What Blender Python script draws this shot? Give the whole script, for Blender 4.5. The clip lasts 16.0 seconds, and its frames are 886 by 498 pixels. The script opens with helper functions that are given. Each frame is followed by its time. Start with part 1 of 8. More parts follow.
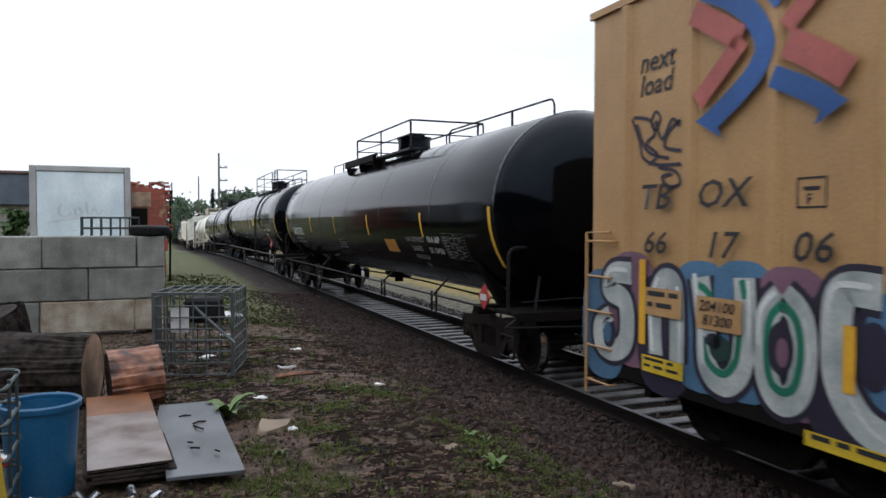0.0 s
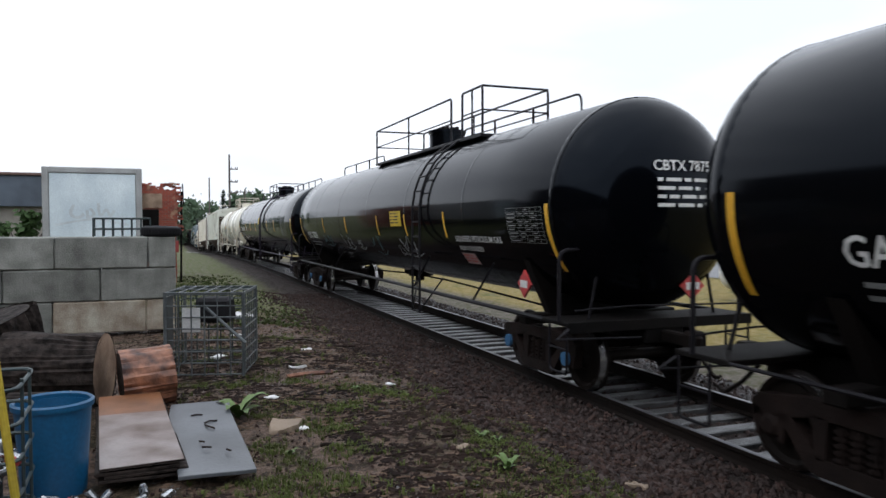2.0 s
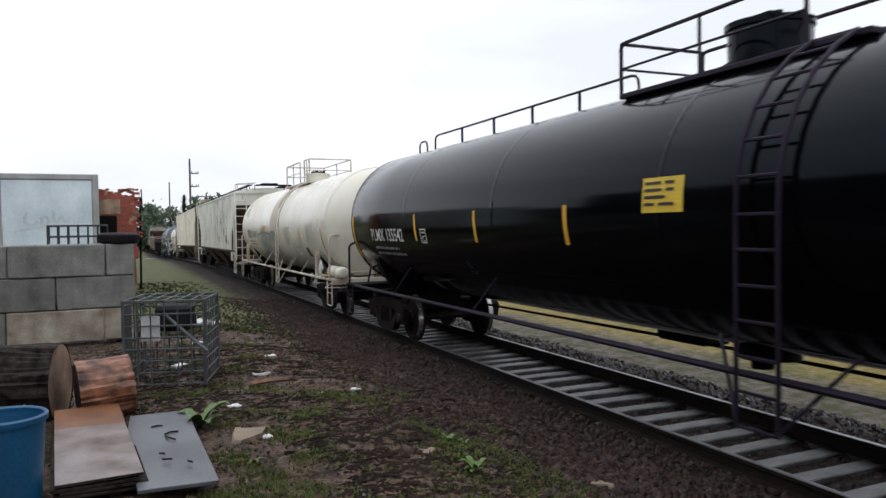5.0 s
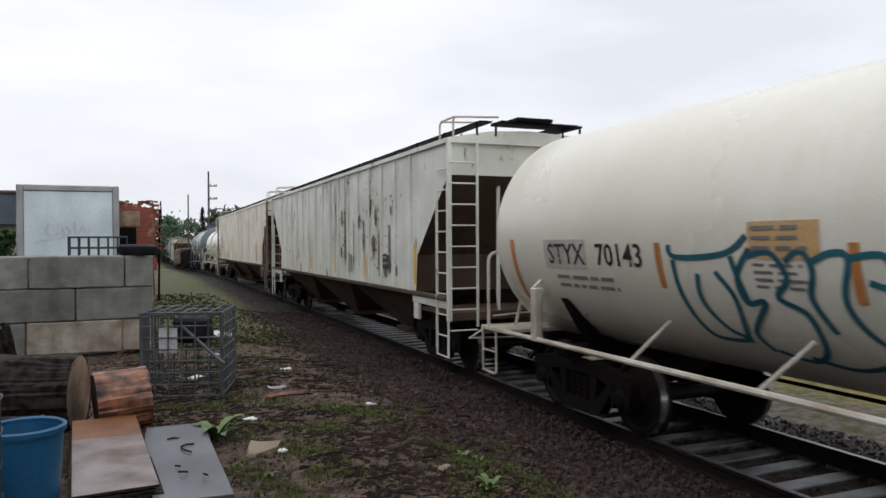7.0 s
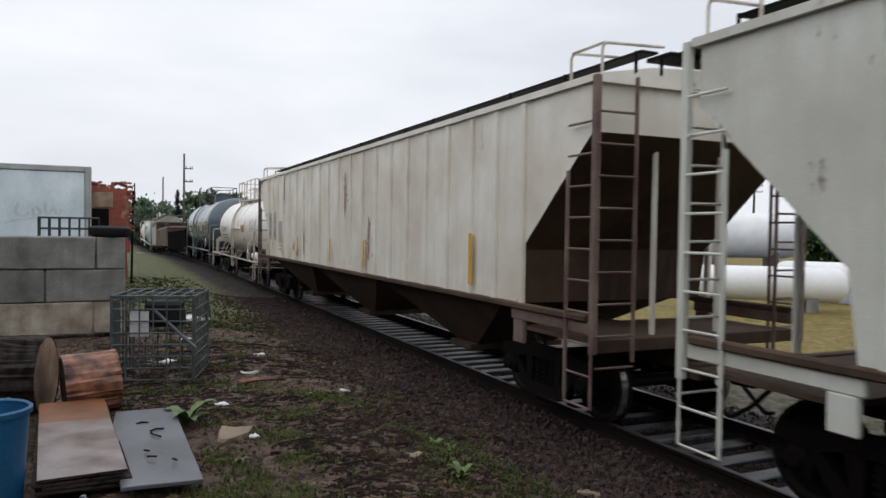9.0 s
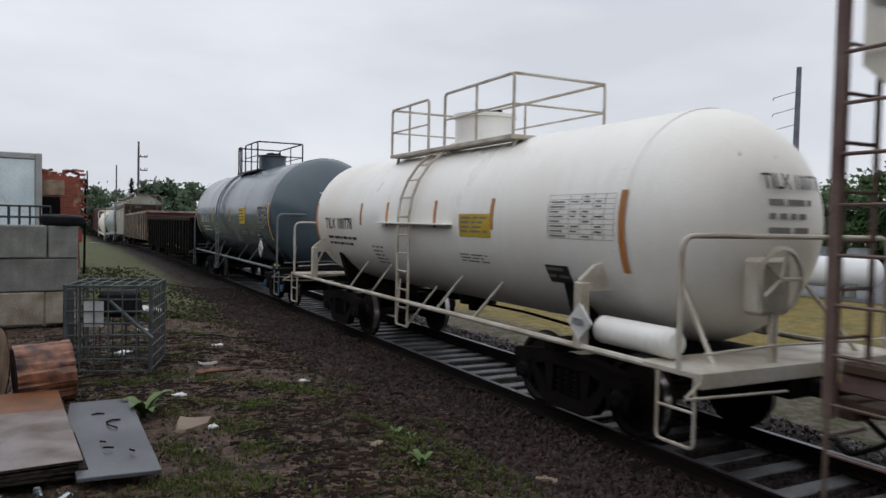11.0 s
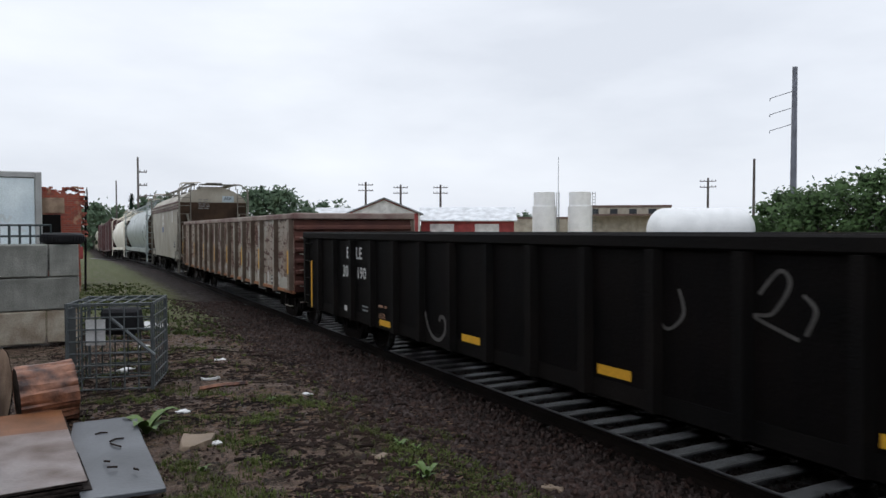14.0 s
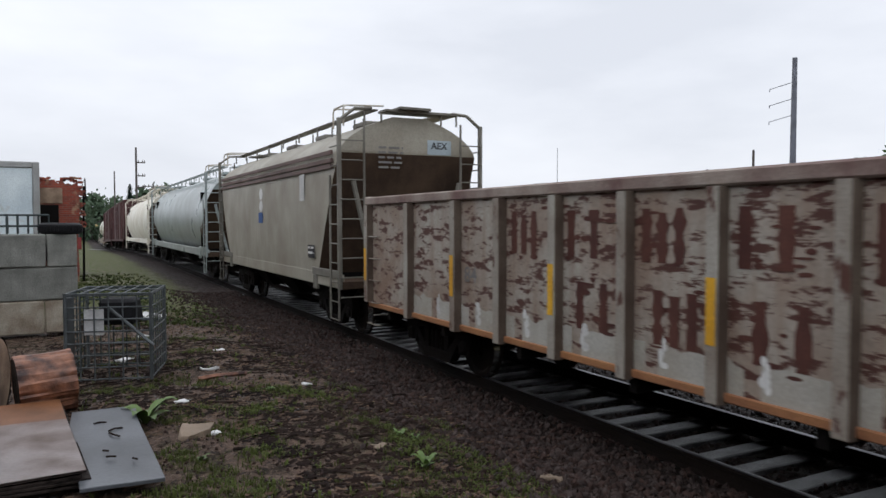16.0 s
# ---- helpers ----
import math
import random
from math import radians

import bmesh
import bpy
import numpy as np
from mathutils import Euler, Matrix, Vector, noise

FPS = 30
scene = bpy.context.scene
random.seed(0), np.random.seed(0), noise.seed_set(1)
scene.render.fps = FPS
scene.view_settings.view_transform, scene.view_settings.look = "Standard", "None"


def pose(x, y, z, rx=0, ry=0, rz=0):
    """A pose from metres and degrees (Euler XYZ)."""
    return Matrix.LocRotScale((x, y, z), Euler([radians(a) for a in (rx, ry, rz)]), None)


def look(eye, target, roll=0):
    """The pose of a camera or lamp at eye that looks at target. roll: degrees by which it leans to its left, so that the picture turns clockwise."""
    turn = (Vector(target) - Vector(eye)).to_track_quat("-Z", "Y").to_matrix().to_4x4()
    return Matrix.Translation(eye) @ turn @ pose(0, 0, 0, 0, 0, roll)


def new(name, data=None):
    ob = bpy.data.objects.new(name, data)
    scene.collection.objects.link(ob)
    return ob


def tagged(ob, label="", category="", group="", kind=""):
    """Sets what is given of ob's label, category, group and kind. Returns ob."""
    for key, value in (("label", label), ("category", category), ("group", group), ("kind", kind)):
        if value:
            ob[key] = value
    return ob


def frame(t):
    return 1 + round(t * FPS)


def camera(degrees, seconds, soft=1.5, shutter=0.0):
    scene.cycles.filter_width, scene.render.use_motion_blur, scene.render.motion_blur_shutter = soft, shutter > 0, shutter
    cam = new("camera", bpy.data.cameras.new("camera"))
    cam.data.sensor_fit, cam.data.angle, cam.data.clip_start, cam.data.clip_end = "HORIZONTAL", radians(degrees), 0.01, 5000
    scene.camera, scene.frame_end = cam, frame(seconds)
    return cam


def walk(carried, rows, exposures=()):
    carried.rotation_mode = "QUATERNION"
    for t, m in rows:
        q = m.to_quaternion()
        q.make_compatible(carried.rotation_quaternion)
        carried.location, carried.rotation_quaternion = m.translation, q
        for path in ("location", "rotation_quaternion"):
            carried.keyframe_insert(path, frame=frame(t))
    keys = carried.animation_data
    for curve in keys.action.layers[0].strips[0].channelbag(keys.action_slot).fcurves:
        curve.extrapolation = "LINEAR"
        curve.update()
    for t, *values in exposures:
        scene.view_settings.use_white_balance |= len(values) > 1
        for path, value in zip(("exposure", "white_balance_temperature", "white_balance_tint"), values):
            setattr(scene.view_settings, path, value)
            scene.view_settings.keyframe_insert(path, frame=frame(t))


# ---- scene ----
cam = camera(62.2, 16.0, soft=1.5, shutter=0.12)

# t, x, y, z, yaw, pitch, roll of the hand-held camera
PATH = [
    (0.0, -0.017, -0.035, 2.333, -22.730, -2.234, -0.206),
    (0.5, -0.014, -0.049, 2.347, -22.252, -2.633, 0.116),
    (1.0, -0.016, -0.046, 2.338, -21.180, -2.515, 0.328),
    (1.5, -0.010, -0.032, 2.325, -21.282, -2.451, 0.129),
    (2.0, -0.019, -0.013, 2.316, -21.977, -2.167, -0.065),
    (2.5, -0.007, -0.031, 2.329, -22.229, -2.090, -0.181),
    (3.0, 0.015, -0.033, 2.326, -22.228, -2.527, -0.001),
    (3.2, 0.002, -0.037, 2.331, -21.861, -2.404, 0.252),
    (5.5, 0.019, 0.016, 2.326, -25.104, -2.072, 0.795),
    (6.0, 0.032, 0.006, 2.347, -23.837, -2.513, 0.247),
    (6.5, 0.041, -0.005, 2.319, -24.247, -2.334, 0.370),
    (7.0, -0.002, 0.012, 2.340, -23.469, -0.916, 0.169),
    (7.5, 0.033, 0.018, 2.332, -23.807, -1.611, -0.469),
    (8.0, 0.022, 0.015, 2.329, -24.179, -1.870, -1.195),
    (8.2, 0.030, 0.018, 2.336, -23.688, -1.747, -0.786),
    (10.3, -0.015, 0.037, 2.333, -28.570, -1.922, -1.612),
    (10.5, -0.006, 0.058, 2.310, -28.416, -1.625, -1.740),
    (11.0, -0.010, -0.001, 2.324, -28.317, -2.432, -1.352),
    (11.5, -0.017, 0.018, 2.329, -28.868, -2.477, -0.731),
    (12.0, -0.027, 0.006, 2.336, -28.558, -2.085, -0.095),
    (12.5, -0.005, 0.015, 2.322, -27.921, -1.905, -0.253),
    (13.0, -0.012, 0.025, 2.332, -28.601, -2.096, -0.561),
    (13.5, -0.026, 0.020, 2.329, -28.486, -1.698, -0.388),
    (14.0, -0.002, -0.009, 2.352, -28.293, -1.840, 0.030),
    (14.5, -0.017, 0.002, 2.339, -28.352, -2.136, 0.038),
    (15.0, -0.017, 0.002, 2.341, -28.641, -2.412, 0.022),
    (15.5, 0.018, 0.017, 2.326, -28.538, -2.526, -0.040),
    (16.0, 0.003, 0.012, 2.339, -28.388, -2.531, -0.039),
]
walk(cam, [(t, pose(x, y, z, 90 + p, r, w)) for t, x, y, z, w, p, r in PATH],
     exposures=[(0, 0.18, 6240, 10), (3.2, 0.16, 6240, 10), (5.5, 0.02, 6450, 11), (8, -0.16, 6500, 11), (10.5, -0.34, 6400, 10), (11.0, -0.42, 6380, 11), (11.5, -0.36, 6370, 11), (13, -0.18, 6290, 10), (14.5, -0.18, 6290, 10), (16, -0.16, 6370, 11)])

# ---- light: a bright overcast sky and a weak, very soft sun ----
world = bpy.data.worlds.new("overcast_sky")
scene.world = world
world.use_nodes = True
wn, wl = world.node_tree.nodes, world.node_tree.links
wn.clear()
sky = wn.new("ShaderNodeTexSky")
sky.sky_type, sky.sun_disc = "NISHITA", False
sky.sun_elevation, sky.sun_rotation = radians(60), radians(241)
sky.air_density, sky.dust_density = 1.0, 4.0
wtc = wn.new("ShaderNodeTexCoord")
wmap = wn.new("ShaderNodeMapping")
wmap.inputs["Scale"].default_value = (1.0, 1.0, 3.2)
wnoise = wn.new("ShaderNodeTexNoise")
wnoise.inputs["Scale"].default_value, wnoise.inputs["Detail"].default_value = 2.2, 6
wramp = wn.new("ShaderNodeValToRGB")
wramp.color_ramp.elements[0].position, wramp.color_ramp.elements[1].position = 0.32, 0.68
wramp.color_ramp.elements[0].color, wramp.color_ramp.elements[1].color = (9.3, 9.65, 10.3, 1), (12.0, 12.3, 12.8, 1)
wmix = wn.new("ShaderNodeMix")
wmix.data_type = "RGBA"
wmix.inputs[0].default_value = 0.9
wbg = wn.new("ShaderNodeBackground")
wbg.inputs["Strength"].default_value = 0.1
wout = wn.new("ShaderNodeOutputWorld")
wl.new(wtc.outputs["Generated"], wmap.inputs["Vector"])
wl.new(wmap.outputs["Vector"], wnoise.inputs["Vector"])
wl.new(wnoise.outputs["Fac"], wramp.inputs["Fac"])
wl.new(sky.outputs["Color"], wmix.inputs[6])
wl.new(wramp.outputs["Color"], wmix.inputs[7])
# an overcast sky is brighter overhead than towards the horizon
wsep = wn.new("ShaderNodeSeparateXYZ")
wrise = wn.new("ShaderNodeMapRange")
for key, v in (("From Min", 0.3), ("From Max", 1.0), ("To Min", 1.0), ("To Max", 1.6)):
    wrise.inputs[key].default_value = v
wgrade = wn.new("ShaderNodeMix")
wgrade.data_type, wgrade.blend_type = "RGBA", "MULTIPLY"
wgrade.inputs[0].default_value = 1.0
wl.new(wtc.outputs["Generated"], wsep.inputs["Vector"])
wl.new(wsep.outputs["Z"], wrise.inputs["Value"])
wl.new(wmix.outputs[2], wgrade.inputs[6])
wl.new(wrise.outputs["Result"], wgrade.inputs[7])
wl.new(wgrade.outputs[2], wbg.inputs["Color"])
wl.new(wbg.outputs["Background"], wout.inputs["Surface"])
sun_data = bpy.data.lights.new("sun", "SUN")
sun_data.energy, sun_data.angle, sun_data.color = 0.3, radians(90), (1.0, 0.99, 0.97)
sun = new("sun", sun_data)
sun.matrix_world = look((-30, -16, 60), (0, 0, 0))


# ---- materials ----
def mat(name, color, rough=0.6, metal=0.0, dark=None, spots=4.0, fine=40.0, bump=0.15, streak=0.0, rust=None,
        amount=0.5, emit=0.0, spec=0.5, coat=0.0, detail=6.0, random_tint=0.0, rust_scale=1.6, stretch=0.55, gloss_tint=None):
    """A surface of one colour with large patches towards dark, fine grain, drips (streak) and patches of rust."""
    m = bpy.data.materials.new(name)
    m.use_nodes = True
    n, l = m.node_tree.nodes, m.node_tree.links
    b = n["Principled BSDF"]
    tc = n.new("ShaderNodeTexCoord")
    big = n.new("ShaderNodeTexNoise")
    big.inputs["Scale"].default_value, big.inputs["Detail"].default_value = spots / 4, detail
    l.new(tc.outputs["Object"], big.inputs["Vector"])
    small = n.new("ShaderNodeTexNoise")
    small.inputs["Scale"].default_value, small.inputs["Detail"].default_value = fine, 4
    l.new(tc.outputs["Object"], small.inputs["Vector"])
    dark = dark or tuple(c * 0.6 for c in color)
    ramp = n.new("ShaderNodeValToRGB")
    ramp.color_ramp.elements[0].position, ramp.color_ramp.elements[1].position = 0.35, 0.68
    ramp.color_ramp.elements[0].color, ramp.color_ramp.elements[1].color = (*color, 1), (*dark, 1)
    l.new(big.outputs["Fac"], ramp.inputs["Fac"])
    last = ramp.outputs["Color"]

    def mix(kind, factor, second):
        nonlocal last
        x = n.new("ShaderNodeMix")
        x.data_type, x.blend_type = "RGBA", kind
        if isinstance(factor, float):
            x.inputs[0].default_value = factor
        else:
            l.new(factor, x.inputs[0])
        l.new(last, x.inputs[6])
        if isinstance(second, tuple):
            x.inputs[7].default_value = (*second, 1)
        else:
            l.new(second, x.inputs[7])
        last = x.outputs[2]

    grain = n.new("ShaderNodeMapRange")
    grain.inputs["From Min"].default_value, grain.inputs["From Max"].default_value = 0.3, 0.7
    grain.inputs["To Min"].default_value, grain.inputs["To Max"].default_value = 0.72, 1.18
    l.new(small.outputs["Fac"], grain.inputs["Value"])
    mix("MULTIPLY", 0.6, grain.outputs["Result"])
    if streak:
        sm = n.new("ShaderNodeMapping")
        sm.inputs["Scale"].default_value = (3.0, 3.0, 0.22)
        sn = n.new("ShaderNodeTexNoise")
        sn.inputs["Scale"].default_value, sn.inputs["Detail"].default_value = 2.2, 5
        l.new(tc.outputs["Object"], sm.inputs["Vector"])
        l.new(sm.outputs["Vector"], sn.inputs["Vector"])
        sr = n.new("ShaderNodeMapRange")
        sr.inputs["From Min"].default_value, sr.inputs["From Max"].default_value = 0.48, 0.75
        sr.inputs["To Max"].default_value = streak
        l.new(sn.outputs["Fac"], sr.inputs["Value"])
        mix("MIX", sr.outputs["Result"], dark)
    if rust:
        rn = n.new("ShaderNodeTexNoise")
        rn.inputs["Scale"].default_value, rn.inputs["Detail"].default_value = rust_scale, 9
        rn.inputs["Roughness"].default_value = 0.66
        rm = n.new("ShaderNodeMapping")
        rm.inputs["Scale"].default_value, rm.inputs["Location"].default_value = (1, 1, stretch), (7, 3, 1)
        l.new(tc.outputs["Object"], rm.inputs["Vector"])
        l.new(rm.outputs["Vector"], rn.inputs["Vector"])
        rr = n.new("ShaderNodeMapRange")
        rr.inputs["From Min"].default_value, rr.inputs["From Max"].default_value = 0.74 - 0.35 * amount, 0.79 - 0.35 * amount
        l.new(rn.outputs["Fac"], rr.inputs["Value"])
        mix("MIX", rr.outputs["Result"], rust)
    if random_tint:
        oi = n.new("ShaderNodeObjectInfo")
        tr = n.new("ShaderNodeMapRange")
        tr.inputs["To Min"].default_value, tr.inputs["To Max"].default_value = 1 - random_tint, 1 + random_tint
        l.new(oi.outputs["Random"], tr.inputs["Value"])
        mix("MULTIPLY", 1.0, tr.outputs["Result"])
    l.new(last, b.inputs["Base Color"])
    rg = n.new("ShaderNodeMapRange")
    rg.inputs["To Min"].default_value, rg.inputs["To Max"].default_value = max(rough - 0.12, 0.03), min(rough + 0.15, 1)
    l.new(big.outputs["Fac"], rg.inputs["Value"])
    l.new(rg.outputs["Result"], b.inputs["Roughness"])
    b.inputs["Metallic"].default_value = metal
    b.inputs["Specular IOR Level"].default_value = spec
    b.inputs["Coat Weight"].default_value = coat
    if gloss_tint:
        b.inputs["Specular Tint"].default_value = (*gloss_tint, 1)
    if emit:
        b.inputs["Emission Color"].default_value, b.inputs["Emission Strength"].default_value = (*color, 1), emit
    if bump:
        bp = n.new("ShaderNodeBump")
        bp.inputs["Strength"].default_value, bp.inputs["Distance"].default_value = bump, 0.02
        l.new(small.outputs["Fac"], bp.inputs["Height"])
        l.new(bp.outputs["Normal"], b.inputs["Normal"])
    return m


black_tank = mat("black_tank_paint", (0.0013, 0.0016, 0.0026), 0.05, dark=(0.0022, 0.0024, 0.003), spots=2, bump=0.0, streak=0.3, spec=0.12, gloss_tint=(0.66, 0.8, 1.0))
cream_tank = mat("cream_tank_paint", (0.73, 0.71, 0.62), 0.26, dark=(0.645, 0.61, 0.51), spots=1.6, fine=140, bump=0.0, streak=0.5)
white_tank = mat("white_tank_paint", (0.86, 0.855, 0.815), 0.3, dark=(0.76, 0.725, 0.65), spots=1.6, fine=140, bump=0.0, streak=0.6, rust=(0.46, 0.33, 0.22), amount=0.22, rust_scale=5.0, stretch=0.3)
grey_tank = mat("blue_grey_tank_paint", (0.085, 0.12, 0.145), 0.18, dark=(0.06, 0.08, 0.095), spots=2, fine=140, bump=0.0, streak=0.35)
band_beige = mat("beige_spill_band", (0.42, 0.35, 0.28), 0.5, dark=(0.5, 0.44, 0.36), streak=0.6)
# darker than soot alone: shade under the cars is put into this colour
under_black = mat("soot_and_shade_black_steel", (0.0021, 0.0019, 0.0019), 0.7, dark=(0.0067, 0.005, 0.0042), bump=0.3, spec=0.12)
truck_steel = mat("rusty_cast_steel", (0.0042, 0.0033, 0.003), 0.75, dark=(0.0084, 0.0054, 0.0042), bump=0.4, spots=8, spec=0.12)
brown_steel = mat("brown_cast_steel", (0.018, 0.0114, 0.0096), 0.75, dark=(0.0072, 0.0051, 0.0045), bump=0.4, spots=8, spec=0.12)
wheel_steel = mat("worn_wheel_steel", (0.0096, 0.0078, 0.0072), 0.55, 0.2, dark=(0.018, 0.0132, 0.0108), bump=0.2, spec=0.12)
tread_steel = mat("polished_wheel_tread", (0.5, 0.49, 0.48), 0.25, 0.9, bump=0.02)
rail_side = mat("rusty_rail_web", (0.0072, 0.0054, 0.0048), 0.8, dark=(0.0132, 0.009, 0.0072), bump=0.4, spec=0.12)
rail_top = mat("polished_rail_head", (0.22, 0.22, 0.235), 0.42, 0.85, bump=0.03)
blue_cap = mat("blue_bearing_cap_paint", (0.05, 0.16, 0.32), 0.5)
rail_black = mat("black_handrail_paint", (0.014, 0.013, 0.016), 0.45, bump=0.05, spec=0.12)
rail_purple = mat("dull_purple_handrail_paint", (0.022, 0.016, 0.03), 0.5, bump=0.05, spec=0.12)
rail_maroon = mat("worn_maroon_post_paint", (0.11, 0.06, 0.055), 0.6, dark=(0.2, 0.15, 0.12), spots=9, bump=0.1)
rail_white = mat("off_white_handrail_paint", (0.558, 0.531, 0.459), 0.5, dark=(0.342, 0.279, 0.207), spots=10, bump=0.05)
rail_grey = mat("blue_grey_handrail_paint", (0.16, 0.19, 0.2), 0.5, bump=0.05)
yellow = mat("yellow_reflective_strip", (0.72, 0.40, 0.03), 0.45, dark=(0.6, 0.31, 0.02), bump=0.02)
orange = mat("faded_orange_strip", (0.55, 0.22, 0.06), 0.5, bump=0.02)
yellow_panel = mat("yellow_notice_panel", (0.72, 0.50, 0.03), 0.5, bump=0.02)
tan_panel = mat("faded_tan_notice_panel", (0.60, 0.36, 0.13), 0.55, dark=(0.5, 0.33, 0.16), bump=0.02)
orange_panel = mat("orange_notice_panel", (0.62, 0.29, 0.05), 0.5, bump=0.02)
stencil_white = mat("white_stencil_paint", (0.70, 0.70, 0.68), 0.6, bump=0.02, dark=(0.5, 0.5, 0.48))
stencil_grey = mat("worn_grey_stencil_paint", (0.26, 0.27, 0.27), 0.6, bump=0.02)
stencil_pale = mat("pale_grey_stencil_paint", (0.42, 0.43, 0.43), 0.6, bump=0.02)
stencil_black = mat("black_stencil_paint", (0.018, 0.018, 0.022), 0.6, bump=0.02)
stencil_fade = mat("faded_dark_stencil_paint", (0.24, 0.23, 0.22), 0.6, bump=0.02)
placard_red = mat("red_placard", (0.55, 0.05, 0.05), 0.5, bump=0.02)
placard_pink = mat("faded_pink_placard", (0.55, 0.38, 0.36), 0.5, bump=0.02)
placard_white = mat("white_placard", (0.78, 0.78, 0.76), 0.5, bump=0.02)
hopper_cream = mat("weathered_cream_hopper_paint", (0.72, 0.735, 0.67), 0.5, dark=(0.55, 0.55, 0.48), streak=0.6, rust=(0.13, 0.09, 0.075), amount=0.34, rust_scale=3.4, stretch=0.35, fine=140, bump=0.0)
rust_dark = mat("dark_flaked_rust", (0.09, 0.06, 0.05), 0.75, dark=(0.17, 0.13, 0.11), spots=14, bump=0.2)
rust_tan = mat("orange_brown_rust_run", (0.24, 0.12, 0.07), 0.75, dark=(0.34, 0.22, 0.15), spots=12, bump=0.2)
hopper_white = mat("dirty_white_hopper_paint", (0.84, 0.82, 0.74), 0.5, dark=(0.66, 0.61, 0.51), streak=0.55, rust=(0.2, 0.11, 0.07), amount=0.2, rust_scale=2.4, stretch=0.25, fine=140, bump=0.0)
hopper_rail = mat("dull_grey_tan_steel", (0.2, 0.19, 0.16), 0.6, dark=(0.1, 0.09, 0.075), bump=0.05)
hopper_grey = mat("grey_tan_hopper_paint", (0.37, 0.35, 0.29), 0.5, dark=(0.27, 0.24, 0.19), streak=0.6, rust=(0.2, 0.10, 0.05), amount=0.12)
hopper_pale = mat("pale_blue_grey_hopper_paint", (0.34, 0.39, 0.39), 0.3, dark=(0.26, 0.29, 0.28), streak=0.4)
brown_stripe = mat("brown_roof_stripe", (0.15, 0.09, 0.075), 0.6)
# brown dust, darkened for the shade under the hopper's end slopes
slope_dust_shade = mat("dark_brown_dust_and_shade", (0.045, 0.03, 0.022), 0.8, dark=(0.10, 0.066, 0.045), streak=0.5, spec=0.2)
gon_black = mat("black_gondola_paint", (0.0018, 0.0016, 0.0018), 0.6, dark=(0.0048, 0.0035, 0.0032), streak=0.7, bump=0.25, spots=7, spec=0.08)
gon_rust = mat("peeling_grey_and_rust_gondola_paint", (0.40, 0.375, 0.33), 0.65, dark=(0.24, 0.165, 0.12), streak=0.7, rust=(0.075, 0.027, 0.019), amount=0.64, bump=0.12, fine=25, rust_scale=3.2, stretch=3.4)
gon_clean = mat("pale_grey_repaint", (0.44, 0.43, 0.39), 0.6, dark=(0.34, 0.31, 0.26), spots=5, streak=0.4, rust=(0.12, 0.055, 0.035), amount=0.25, rust_scale=6.0, stretch=0.6)
# rib sides: grime, with the shade beside the pale faces put into the colour
rib_web = mat("dirt_and_side_shade_rib_paint", (0.13, 0.1, 0.075), 0.8, dark=(0.07, 0.045, 0.032), spots=8, streak=0.6, bump=0.2)
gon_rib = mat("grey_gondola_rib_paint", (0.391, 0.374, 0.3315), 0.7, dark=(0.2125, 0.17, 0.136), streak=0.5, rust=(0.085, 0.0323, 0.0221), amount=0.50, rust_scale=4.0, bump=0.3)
# letter paint; on the gondola's ends it stands for the shadow there
rust_letter_end_shade = mat("rust_brown_letter_and_end_shade", (0.06, 0.016, 0.0112), 0.75, dark=(0.104, 0.036, 0.024), spots=8)
rust_edge = mat("rust_red_top_chord", (0.15, 0.085, 0.075), 0.75, dark=(0.33, 0.28, 0.24), spots=6, bump=0.4)
rust_sill = mat("orange_rust_sill", (0.33, 0.15, 0.06), 0.75, dark=(0.22, 0.09, 0.045), spots=6)
box_yellow = mat("yellow_tan_boxcar_paint", (0.448, 0.268, 0.112), 0.5, dark=(0.36, 0.208, 0.088), streak=0.5, bump=0.08)
box_red = mat("oxide_red_boxcar_paint", (0.072, 0.0132, 0.0144), 0.6, dark=(0.042, 0.0096, 0.0102), streak=0.5)
logo_blue = mat("blue_emblem_paint", (0.022, 0.10, 0.33), 0.5, bump=0.02)
logo_red = mat("faded_red_emblem_paint", (0.46, 0.12, 0.10), 0.55, bump=0.02)
logo_sky = mat("pale_blue_emblem_paint", (0.42, 0.50, 0.55), 0.55, bump=0.02)
spray_silver = mat("silver_spray_paint", (0.50, 0.53, 0.51), 0.4, 0.15, dark=(0.27, 0.31, 0.31), spots=10, bump=0.02)
spray_white = mat("white_spray_paint", (0.72, 0.75, 0.74), 0.45, bump=0.02)
spray_dark = mat("dark_violet_spray_paint", (0.022, 0.018, 0.04), 0.5, bump=0.02)
spray_green = mat("green_spray_paint", (0.015, 0.20, 0.12), 0.45, bump=0.02)
spray_forest = mat("dark_green_spray_paint", (0.012, 0.05, 0.04), 0.5, bump=0.02)
spray_blue = mat("blue_spray_paint", (0.08, 0.18, 0.30), 0.45, bump=0.02)
spray_pink = mat("mauve_spray_paint", (0.22, 0.11, 0.16), 0.5, bump=0.02)
spray_teal = mat("teal_spray_paint", (0.018, 0.132, 0.18), 0.45, bump=0.02)
spray_pale = mat("pale_chalk_paint", (0.42, 0.44, 0.45), 0.6, bump=0.02)
chalk_faint = mat("faint_grey_chalk", (0.085, 0.08, 0.075), 0.7, dark=(0.04, 0.036, 0.033), spots=20, bump=0.02)
scrawl_navy = mat("dim_navy_scrawl", (0.012, 0.022, 0.05), 0.6, bump=0.02)
spray_faint = mat("faint_teal_chalk_paint", (0.07, 0.17, 0.19), 0.6, bump=0.02)
